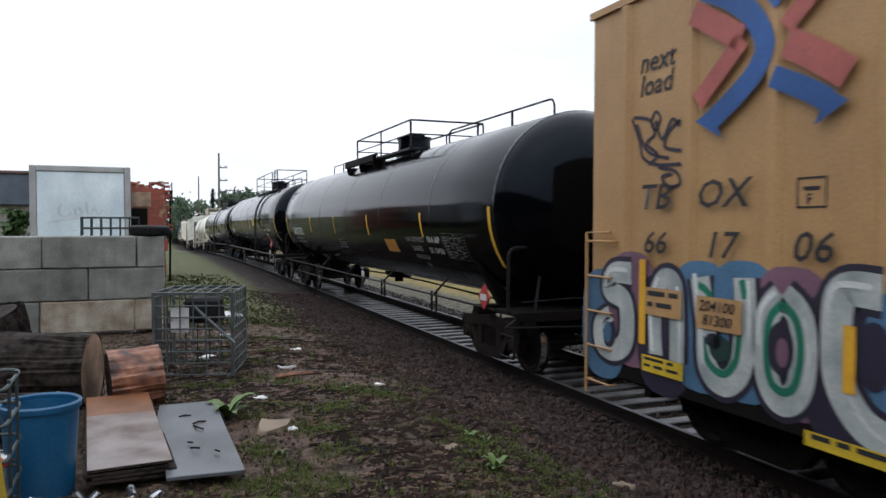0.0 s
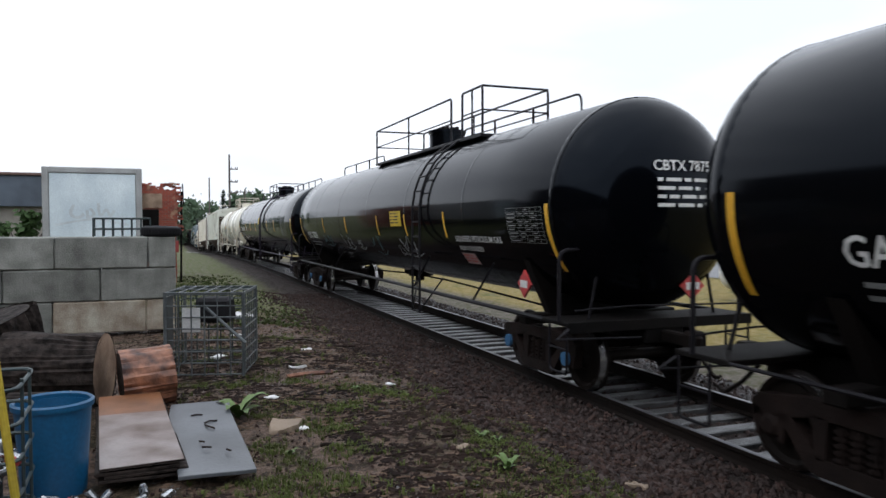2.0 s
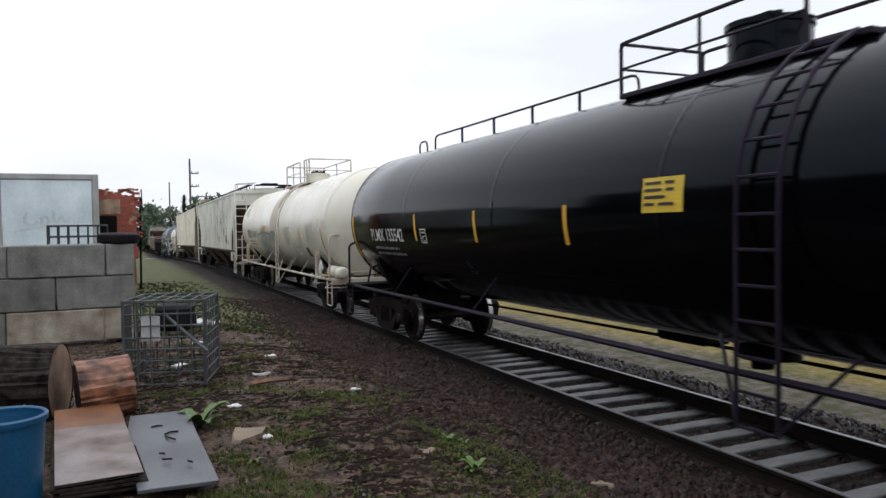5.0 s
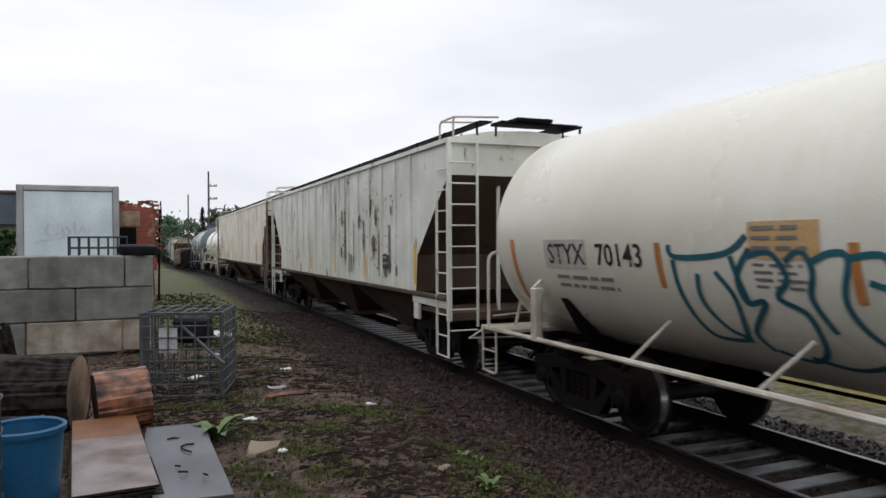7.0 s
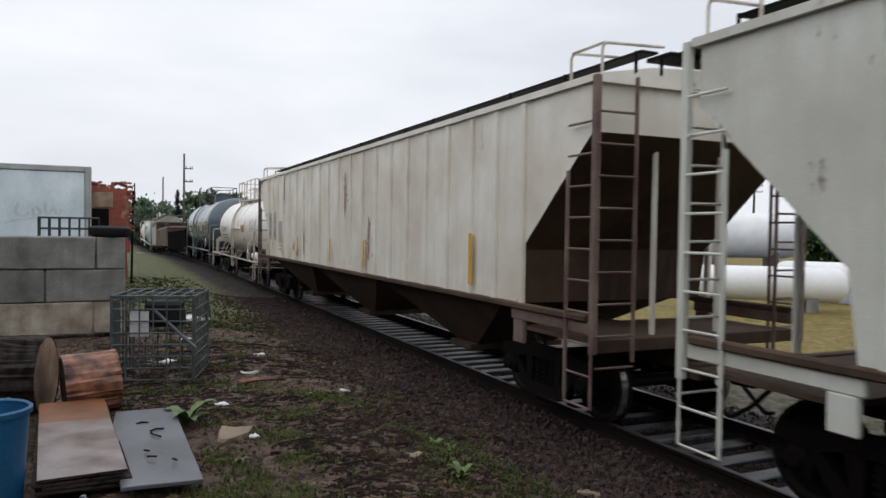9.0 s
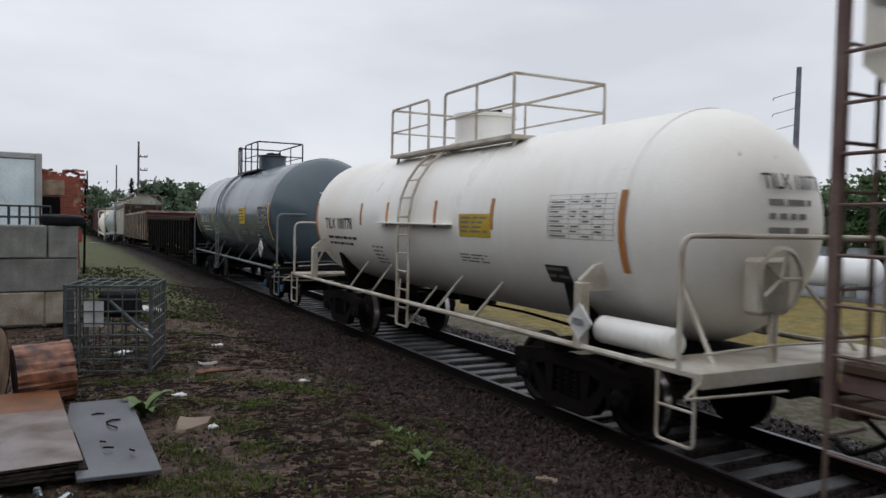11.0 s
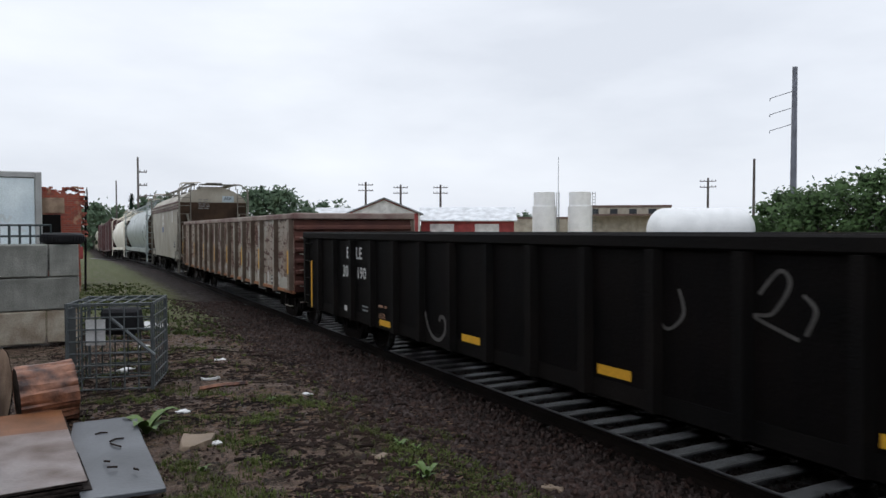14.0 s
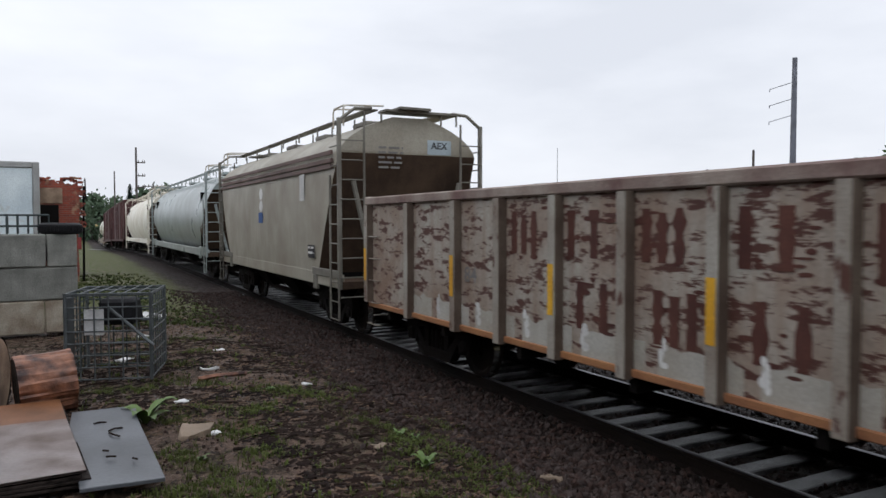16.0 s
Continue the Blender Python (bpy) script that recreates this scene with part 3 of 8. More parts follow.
def ground():
    xs = sorted({round(v, 3) for v in [-3000, -1200, -500, -200, -90, -50, -30, -20, -14, -10, -8, -6, -5]
                 + [-4 + 0.1 * i for i in range(140)] + [10.2 + 0.4 * i for i in range(15)] + [17, 19, 22, 26, 32, 40, 55, 80, 130, 220, 400, 900, 3000]})
    ys = sorted({round(v, 3) for v in [-3000, -900, -300, -120, -60, -35, -20, -12, -8, -5, -3]
                 + [-2 + 0.1 * i for i in range(150)] + [13 + 0.25 * i for i in range(70)] + [31 + i for i in range(70)] + [110, 125, 150, 200, 300, 500, 1000, 3000]})
    verts = []
    for y in ys:
        for x in xs:
            z = land(x, y)
            if -5 < x < 13 and -3 < y < 45:
                rough = 0.35 if 5.3 < x - BEND * y < 7.5 else 1.0
                p = Vector((x, y, 0))
                z += rough * (0.055 * noise.noise(p * 0.7) + 0.03 * noise.noise(p * 2.3) + 0.022 * noise.noise(p * 6.1))
            verts.append((x, y, z))
    nx = len(xs)
    faces = [(j * nx + i, j * nx + i + 1, (j + 1) * nx + i + 1, (j + 1) * nx + i) for j in range(len(ys) - 1) for i in range(nx - 1)]
    me = bpy.data.meshes.new("ground")
    me.from_pydata(verts, [], faces)
    me.materials.append(ground_mat)
    me.shade_smooth()
    return tagged(new("ground", me), "muddy ground with gravel, litter and grass patches", "ground", kind="structure")


ground_sheet = ground()


def ground_at(x, y):
    p = Vector((x, y, 0))
    rough = 0.35 if 5.3 < x - BEND * y < 7.5 else 1.0
    return land(x, y) + rough * (0.055 * noise.noise(p * 0.7) + 0.03 * noise.noise(p * 2.3) + 0.022 * noise.noise(p * 6.1))


def rails():
    ys = [-60, -30, -10, 0] + [4 * i for i in range(1, 26)] + [120, 160]
    section = [(-0.037, 0.0), (-0.037, -0.035), (-0.01, -0.05), (-0.01, -0.14), (-0.07, -0.16), (-0.07, -0.175),
               (0.07, -0.175), (0.07, -0.16), (0.01, -0.14), (0.01, -0.05), (0.037, -0.035), (0.037, 0.0)]
    for side in (-1, 1):
        rail = thing("rail", "long steel rail with worn shiny head on wooden ties", "rail", "rails of the track")
        rail["kind"] = "structure"
        bm = bmesh.new()
        rows = [[bm.verts.new((line_x(y) + side * HALF_GAUGE + u, y, track_z(y) + v)) for u, v in section] for y in ys]
        for a, b in zip(rows, rows[1:]):
            for i in range(len(section) - 1):
                bm.faces.new((a[i], a[i + 1], b[i + 1], b[i]))
        bmesh.ops.recalc_face_normals(bm, faces=bm.faces[:])
        part("rail_web", bm, rail_side, rail, "rusty rail web and foot")
        bm = bmesh.new()
        rows = [(bm.verts.new((line_x(y) + side * HALF_GAUGE - 0.036, y, track_z(y))), bm.verts.new((line_x(y) + side * HALF_GAUGE - 0.018, y, track_z(y) + 0.004)),
                 bm.verts.new((line_x(y) + side * HALF_GAUGE + 0.018, y, track_z(y) + 0.004)), bm.verts.new((line_x(y) + side * HALF_GAUGE + 0.036, y, track_z(y)))) for y in ys]
        for a, b in zip(rows, rows[1:]):
            for i in range(3):
                bm.faces.new((a[i], a[i + 1], b[i + 1], b[i]))
        part("rail_head", bm, rail_top, rail, "polished running surface")


rails()


# ---- running gear ----
SHARED = {}


def shared(key, build, material):
    if key not in SHARED:
        SHARED[key] = finish(build(bmesh.new()), key, material)
    return SHARED[key]


def wheelset_mesh(bm):
    for s in (-1, 1):
        m = Matrix.Translation((s * HALF_GAUGE, 0, 0)) @ ALONG_X @ Matrix.Diagonal((1, 1, s, 1))
        lathe(bm, [(0.06, -0.09), (0.13, -0.09), (0.15, -0.03), (0.36, -0.01), (0.40, -0.07), (0.485, -0.07), (0.485, -0.045), (0.457, -0.035)], m, 28)
        lathe(bm, [(0.452, 0.065), (0.40, 0.07), (0.36, 0.03), (0.16, 0.05), (0.13, 0.12), (0.06, 0.12)], m, 28)
    rod(bm, (-1.05, 0, 0), (1.05, 0, 0), 0.08, 12)
    bmesh.ops.recalc_face_normals(bm, faces=bm.faces[:])
    return bm


def tread_mesh(bm):
    lathe(bm, [(0.457, -0.035), (0.452, 0.065)], ALONG_X, 28)
    bmesh.ops.recalc_face_normals(bm, faces=bm.faces[:])
    return bm


def side_frame_mesh(bm):
    """A cast three-piece truck side: arched top, sloping bottom, windows and pedestals."""
    def at(u, v, w):
        return Vector((w, u, v))
    for s in (-1, 1):
        a, b = (s * 0.97, s * 1.11)
        lo, hi = min(a, b), max(a, b)
        prism(bm, [(-1.12, 0.66), (-1.05, 0.73), (-0.45, 0.80), (0.45, 0.80), (1.05, 0.73), (1.12, 0.66), (1.12, 0.52), (0.75, 0.56), (0.4, 0.64), (-0.4, 0.64), (-0.75, 0.56), (-1.12, 0.52)], lo, hi, at)
        prism(bm, [(-0.78, 0.56), (-0.66, 0.58), (-0.34, 0.30), (0.34, 0.30), (0.66, 0.58), (0.78, 0.56), (0.48, 0.18), (0.36, 0.14), (-0.36, 0.14), (-0.48, 0.18)], lo, hi, at)
        for e in (-1, 1):
            prism(bm, [(e * 0.28, 0.28), (e * 0.38, 0.28), (e * 0.44, 0.66), (e * 0.26, 0.66)], lo, hi, at)
            prism(bm, [(e * 0.74, 0.32), (e * 0.79, 0.32), (e * 0.80, 0.60), (e * 0.70, 0.60)], lo, hi, at)
            prism(bm, [(e * 1.01, 0.34), (e * 1.06, 0.34), (e * 1.12, 0.60), (e * 1.0, 0.60)], lo, hi, at)
            lathe(bm, [(0, 0.09), (0.07, 0.09), (0.12, 0.05), (0.13, -0.12)], Matrix.Translation((s * 1.05, e * 0.9, 0.457)) @ ALONG_X @ Matrix.Diagonal((1, 1, s, 1)), 14)
        for i in (-0.16, 0, 0.16):
            for k in range(5):
                lathe(bm, [(0.075, 0), (0.075, 0.035)], Matrix.Translation((s * 1.04, i, 0.32 + k * 0.06)), 10)
            rod(bm, (s * 1.04, i, 0.30), (s * 1.04, i, 0.62), 0.05, 8)
    box(bm, -1.05, -0.2, 0.5, 1.05, 0.2, 0.74, 0.03)
    for e in (-1, 1):
        box(bm, -0.8, e * 0.38 - 0.05, 0.34, 0.8, e * 0.38 + 0.05, 0.46, 0.015)
        for s in (-1, 1):
            box(bm, s * HALF_GAUGE - 0.06, e * 0.43 - 0.03, 0.3, s * HALF_GAUGE + 0.06, e * 0.43 + 0.03, 0.6, 0.01)
    bmesh.ops.recalc_face_normals(bm, faces=bm.faces[:])
    return bm


def cap_mesh(bm):
    for i in range(3):
        a = i * 2.094
        rod(bm, (-0.01, 0.055 * math.cos(a), 0.055 * math.sin(a)), (0.03, 0.055 * math.cos(a), 0.055 * math.sin(a)), 0.018, 6)
    lathe(bm, [(0, 0), (0.1, 0.0), (0.1, 0.05)], ALONG_X, 16)
    return bm


WHEELS = []


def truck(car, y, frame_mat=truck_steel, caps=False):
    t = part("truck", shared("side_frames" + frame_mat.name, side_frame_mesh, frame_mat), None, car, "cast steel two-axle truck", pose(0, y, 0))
    for e in (-1, 1):
        ws = part("wheelset", shared("wheelset", wheelset_mesh, wheel_steel), None, t, "steel wheels on one axle", pose(0, 0.9 * e, 0.457))
        for s in (-1, 1):
            part("tread", shared("tread", tread_mesh, tread_steel), None, t, "bright worn wheel tread", pose(s * HALF_GAUGE, 0.9 * e, 0.457, 0, 0, 0 if s > 0 else 180))
        WHEELS.append((ws, 0.9 * e))
        if caps:
            part("bearing_cap", shared("bearing_cap", cap_mesh, blue_cap), None, t, "blue bearing end cap", pose(-1.16, 0.9 * e, 0.457))
    return t


def coupler_mesh(bm):
    box(bm, -0.07, -0.55, 0.74, 0.07, 0.0, 0.9, 0.02)
    box(bm, -0.15, -0.72, 0.68, 0.13, -0.5, 0.96, 0.05)
    box(bm, -0.16, -0.84, 0.70, -0.04, -0.68, 0.94, 0.04)
    pipe(bm, bend([(0.3, -0.1, 0.8), (0.32, -0.35, 0.55), (0.25, -0.7, 0.35), (0.2, -0.85, 0.4)], 0.08), 0.025)
    return bm


def coupler(car, y, sign):
    part("coupler", shared("coupler", coupler_mesh, truck_steel), None, car, "cast steel knuckle coupler with air hose",
         pose(0, y, 0, 0, 0, 0 if sign < 0 else 180))


def ladder(bm, place, u0, u1, v0, v1, n, r=0.014, w=0.0):
    for u in (u0, u1):
        rod(bm, place(u, v0, w), place(u, v1, w), r * 1.3)
    for i in range(n):
        v = v0 + (v1 - v0) * (i + 0.5) / n
        rod(bm, place(u0, v, w), place(u1, v, w), r)
    return bm


# ---- tank cars ----
def tank_car(label, half, radius, zc, paint, rail_mat, strip, truck_y, over, strips, strip_h=0.48, strip_z=2.33, strip_w=0.1, head=0.75, platform=None,
             ladder_u=None, side_rail=False, roof_rail=(), seams=(), caps=False, frame_mat=truck_steel, end_rail=True, rail_z=2.0, end_strip=None, dome_r=0.42, dome_h=0.38, dome_y=None, top_mat=None, k=1.0):
    """half: half length of the straight barrel; over: half length over the end sills. Strips: middles along the side."""
    car = thing("tank_car", label, "tank car", "cars of the freight train")
    side = tank_side(radius, zc)
    m = lambda u, v, w=0.0: side(u * k, v, w)
    strips, seams, roof_rail = [y * k for y in strips], [y * k for y in seams], [(a * k, b * k) for a, b in roof_rail]
    ladder_u = None if ladder_u is None else ladder_u * k
    dome_y = None if dome_y is None else dome_y * k
    strip_w = strip_w / k
    if platform:
        platform = (platform[0] * k, platform[1] * k, platform[2], platform[3])
    bm = bmesh.new()
    prof = [(0, -half - head)]
    for i in range(1, 9):
        a = i / 8 * math.pi / 2
        prof.append((radius * math.sin(a) ** 0.8, -half - head * math.cos(a) ** 1.2 if i < 8 else -half))
    ring = 10
    prof += [(radius, -half + 2 * half * i / ring) for i in range(1, ring)]
    prof += [(r, -h) for r, h in reversed(prof[:9])]
    lathe(bm, prof, Matrix.Translation((0, 0, zc)) @ ALONG_Y @ Matrix.Rotation(radians(3), 4, "Z"), 60)
    bmesh.ops.recalc_face_normals(bm, faces=bm.faces[:])
    part("tank_shell", bm, paint, car)
    for s in (*seams, -half, half):
        bm = bmesh.new()
        lathe(bm, [(radius - 0.002, s - 0.05), (radius + 0.004, s - 0.012), (radius + 0.004, s + 0.012), (radius - 0.002, s + 0.05)], Matrix.Translation((0, 0, zc)) @ ALONG_Y, 60)
        bmesh.ops.recalc_face_normals(bm, faces=bm.faces[:])
        part("weld_seam", bm, paint, car)
    # saddles and stub sills
    for s in (-1, 1):
        bm = bmesh.new()
        box(bm, -0.32, s * (truck_y - 0.9), 0.72, 0.32, s * over, 1.05, 0.02)
        box(bm, -1.35, s * truck_y - 0.12, 0.85, 1.35, s * truck_y + 0.12, 1.0, 0.02)
        prism(bm, [(-0.9, 0.95), (0.9, 0.95), (radius * 0.86, zc - radius * 0.55), (radius * 0.5, zc - radius * 0.9), (-radius * 0.5, zc - radius * 0.9), (-radius * 0.86, zc - radius * 0.55)],
              s * truck_y - 0.09, s * truck_y + 0.09, lambda u, v, w: Vector((u, w, v)))
        bmesh.ops.recalc_face_normals(bm, faces=bm.faces[:])
        # black whatever the tank's paint: soot, plus shade below the tank as colour
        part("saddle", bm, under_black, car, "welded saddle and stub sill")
        bm = bmesh.new()
        box(bm, -1.5, s * (over - 0.75), 1.0, 1.5, s * over, 1.06, 0.01)
        box(bm, -1.5, s * (over - 0.03), 0.92, 1.5, s * (over + 0.02), 1.06, 0.005)
        part("end_platform", bm, under_black if paint in (black_tank, grey_tank) else rail_mat, car, "steel end platform")
        if end_rail:
            bm = bmesh.new()
            y0 = s * (over - 0.25)
            pipe(bm, bend([(-1.5, y0, 1.04), (-1.5, y0, rail_z), (1.5, y0, rail_z), (1.5, y0, 1.04)], 0.16, 5), 0.026, 8)
            for x in (-1.05, 1.05):
                rod(bm, (x, y0, 1.04), (x * 0.82, s * (half + 0.35 * head), 1.95), 0.024)
            pipe(bm, [(-1.35, s * (over - 0.1), 1.2), (-0.5, s * (over - 0.05), 1.24), (0.5, s * (over - 0.05), 1.22), (1.35, s * (over - 0.1), 1.2)], 0.014)
            part("end_handrail", bm, rail_mat, car, "bent tube end handrail")
        for x in (-1.5, 1.5):
            bm = bmesh.new()
            pipe(bm, bend([(x, s * (over - 0.05), 1.0), (x, s * (over - 0.05), 0.38), (x, s * (over - 0.5), 0.38), (x, s * (over - 0.5), 1.0)], 0.06), 0.018)
            rod(bm, (x, s * (over - 0.05), 0.7), (x, s * (over - 0.5), 0.7), 0.014)
            part("sill_step", bm, rail_mat, car, "steel stirrup step")
        bm = bmesh.new()
        pipe(bm, [(-1.5, s * over, 0.98), (-1.7, s * (over + 0.03), 0.86), (-0.4, s * (over + 0.03), 0.82)], 0.014)
        part("uncoupling_lever", bm, rail_mat, car, "bent uncoupling lever")
        truck(car, s * truck_y, frame_mat, caps)
        coupler(car, s * over, s)
    # bottom outlet, brake rigging and long side sill rods
    bm = bmesh.new()
    lathe(bm, [(0.32, zc - radius - 0.12), (0.32, zc - radius + 0.15)], Matrix.Translation((0, 0, 0)), 20)
    rod(bm, (0, 0.1, zc - radius - 0.25), (0, 0.1, zc - radius), 0.12, 12)
    box(bm, 0.2, 1.2, zc - radius - 0.2, 0.7, 2.1, zc - radius + 0.12, 0.05)
    pipe(bm, [(0.35, -truck_y, 0.75), (0.35, -1, zc - radius - 0.18), (0.35, 2, zc - radius - 0.18), (0.35, truck_y, 0.75)], 0.025)
    bmesh.ops.recalc_face_normals(bm, faces=bm.faces[:])
    part("bottom_outlet", bm, under_black, car, "bottom outlet and brake pipe")
    bm = bmesh.new()
    for x in (-1.48, 1.48):
        pipe(bm, [(x, -over + 0.7, 1.03), (x, over - 0.7, 1.03)], 0.035 if side_rail else 0.02, 8)
        if side_rail:
            for y in (-truck_y + 1.6, -0.55 * truck_y + 0.9, 0.55 * truck_y - 0.9, truck_y - 1.6):
                q = 1 if x > 0 else -1
                rod(bm, (x, y, 1.03), (x - q * 0.22, y - 0.4, zc - radius * 0.62), 0.022)
        else:
            pipe(bm, [(x, -truck_y + 0.8, 0.72), (x, truck_y - 0.8, 0.72)], 0.016)
            for i in range(5):
                y = -truck_y + 1.6 + i * (2 * truck_y - 3.2) / 4
                for d in (-0.12, 0.12):
                    rod(bm, (x, y + d, 0.7), (x, y + d, 1.1), 0.022)
                rod(bm, (x, y - 0.12, 0.9), (x, y + 0.12, 0.9), 0.018)
                rod(bm, (x, y, 1.05), (x * 0.8, y, zc - radius * 0.8), 0.022)
    part("side_rod", bm, rail_mat, car, "long horizontal safety rod with stays")
    # yellow or orange marking strips
    for y in strips:
        bm = bmesh.new()
        rect(bm, side, -y - strip_w / 2, strip_z - zc - strip_h * 0.5, -y + strip_w / 2, strip_z - zc + strip_h * 0.5)
        part("marking_strip", bm, strip, car)
    for y in (-(end_strip or half + 0.02), end_strip or half + 0.02):
        bm = bmesh.new()
        rect(bm, side, -y - 0.05, strip_z - zc - strip_h * 1.5, -y + 0.05, strip_z - zc + strip_h * 0.6)
        part("marking_strip", bm, strip, car)
    # top platform with railings round the dome
    if platform:
        y0, y1, wx, high = platform
        zt = zc + radius
        bm = bmesh.new()
        for x in (-wx, wx):
            q = 1 if x > 0 else -1
            box(bm, x - 0.14, y0, zt - 0.12, x + 0.14, y1, zt - 0.06, 0.008)
            for y in (y0 + 0.1, (y0 + y1) / 2, y1 - 0.1):
                rod(bm, (x, y, zt - 0.1), (x * 1.05, y, zc + math.sqrt(max(radius ** 2 - (x * 1.05) ** 2, 0.01)) - 0.05), 0.03)
        for y in (y0 + 0.05, y1 - 0.3):
            box(bm, -wx, y, zt - 0.1, wx, y + 0.25, zt - 0.05, 0.008)
        part("top_platform", bm, top_mat or rail_mat, car, "grated walkway round the dome")
        bm = bmesh.new()
        zr = zt - 0.06
        for x in (-wx - 0.1, wx + 0.1):
            gap = ladder_u if (ladder_u is not None and x < 0) else None
            spans = [(y0, y1)] if gap is None else [(y0, gap - 0.3), (gap + 0.3, y1)]
            for a, b in spans:
                if b - a < 0.3:
                    continue
                pipe(bm, bend([(x, a, zr), (x, a, zr + high), (x, b, zr + high), (x, b, zr)], 0.08), 0.024)
                rod(bm, (x, a, zr + high / 2), (x, b, zr + high / 2), 0.016)
                rod(bm, (x, (a + b) / 2, zr), (x, (a + b) / 2, zr + high), 0.02)
        for y in (y0, y1):
            rod(bm, (-wx - 0.1, y, zr + high), (wx + 0.1, y, zr + high), 0.022)
            rod(bm, (-wx - 0.1, y, zr + high / 2), (wx + 0.1, y, zr + high / 2), 0.016)
        part("platform_railing", bm, top_mat or rail_mat, car, "tube railing round the platform")
        ym = (y0 + y1) / 2 if dome_y is None else dome_y
        bm = bmesh.new()
        lathe(bm, [(dome_r * 1.15, zt - 0.3), (dome_r * 1.15, zt + 0.02), (dome_r, zt + 0.04), (dome_r, zt + dome_h), (dome_r * 1.08, zt + dome_h), (dome_r * 1.08, zt + dome_h + 0.06), (0, zt + dome_h + 0.1)],
              Matrix.Translation((0, ym, 0)), 28)
        bmesh.ops.recalc_face_normals(bm, faces=bm.faces[:])
        part("dome", bm, paint, car, "valve dome with bolted lid")
        bm = bmesh.new()
        for i in range(4):
            box(bm, -0.2 + 0.12 * i, ym - 0.2, zt + dome_h + 0.06, -0.13 + 0.12 * i, ym + 0.15, zt + dome_h + 0.14 + 0.02 * (i % 2), 0.01)
        part("valve", bm, under_black, car)
    if roof_rail:
        zt = zc + radius
        for a, b in roof_rail:
            bm = bmesh.new()
            pipe(bm, bend([(0, a, zt - 0.02), (0, a, zt + 0.34), (0, b, zt + 0.34), (0, b, zt - 0.02)], 0.16), 0.02)
            n = max(2, round((b - a) / 1.5))
            for i in range(1, n):
                y = a + (b - a) * i / n
                rod(bm, (0, y, zt - 0.02), (0, y, zt + 0.34), 0.024)
            part("roof_railing", bm, rail_mat, car, "low tube railing along the tank top")
    if ladder_u is not None:
        bm = bmesh.new()

        def rung(u, v, w):
            if v > -0.2:
                a = min(v / radius, 1.35)
                return Vector((-(radius + 0.09) * math.cos(a), -u, zc + (radius + 0.09) * math.sin(a)))
            return Vector((-(radius + 0.09), -u, zc + v))
        vs = [0.55 - zc + 0.05 + i * 0.3 for i in range(int((1.25 * radius + zc - 0.5) / 0.3) + 1)]
        for u in (-ladder_u - 0.22, -ladder_u + 0.22):
            pipe(bm, [rung(u, v, 0) for v in vs], 0.024)
        lad = part("side_ladder", bm, rail_mat, car, "steel rung ladder up the side")
        for v in vs:
            bm = bmesh.new()
            rod(bm, rung(-ladder_u - 0.22, v, 0), rung(-ladder_u + 0.22, v, 0), 0.016)
            part("rung", bm, rail_mat, lad)
        for q in (-0.55, 0.55):
            bm = bmesh.new()
            rod(bm, (-radius - 0.09, ladder_u + q * 0.4, 0.62), (-radius * 0.85, ladder_u + q * 1.3, 1.3), 0.018)
            part("ladder_stay", bm, rail_mat, lad)
    return car, m


def data_panel(car, m, u, v, w, h, material=stencil_grey, ground_mat_=None, seed=2, rows=9):
    """A stencilled table of test dates."""
    if ground_mat_:
        bm = bmesh.new()
        rect(bm, m, u, v - h, u + w, v, 0.005)
        part("data_panel_plate", bm, ground_mat_, car)
    bm = bmesh.new()
    for i in range(rows + 1):
        rect(bm, m, u, v - h * i / rows - 0.004, u + w, v - h * i / rows, 0.008)
    for k in (0, 0.34, 0.52, 0.7, 0.86, 1):
        rect(bm, m, u + k * w - 0.003, v - h, u + k * w + 0.003, v, 0.008)
    rnd = random.Random(seed)
    for i in range(rows):
        for a, b in ((0.03, 0.31), (0.37, 0.5), (0.55, 0.68), (0.73, 0.84)):
            if rnd.random() < 0.8:
                rect(bm, m, u + a * w, v - h * (i + 0.66) / rows, u + (a + (b - a) * rnd.uniform(0.5, 1)) * w, v - h * (i + 0.36) / rows, 0.008)
    part("data_panel", bm, material, car, "stencilled test-date table")


def notice(car, m, u, v, w, h, panel=yellow_panel, ink=stencil_black, rows=4, seed=3):
    bm = bmesh.new()
    rect(bm, m, u, v - h, u + w, v, 0.007)
    p = part("notice_panel", bm, panel, car, "coloured notice panel with small lettering")
    bm = bmesh.new()
    text_lines(bm, m, u + 0.06 * w, v - 0.12 * h, w * 0.9, h * 0.8, rows, seed, 0.011)
    part("small_lettering", bm, ink, p)


def small_print(car, m, u, v, w, h, rows, material=stencil_white, seed=4):
    bm = bmesh.new()
    text_lines(bm, m, u, v, w, h, rows, seed)
    part("small_lettering", bm, material, car, "rows of small stencilled lettering")


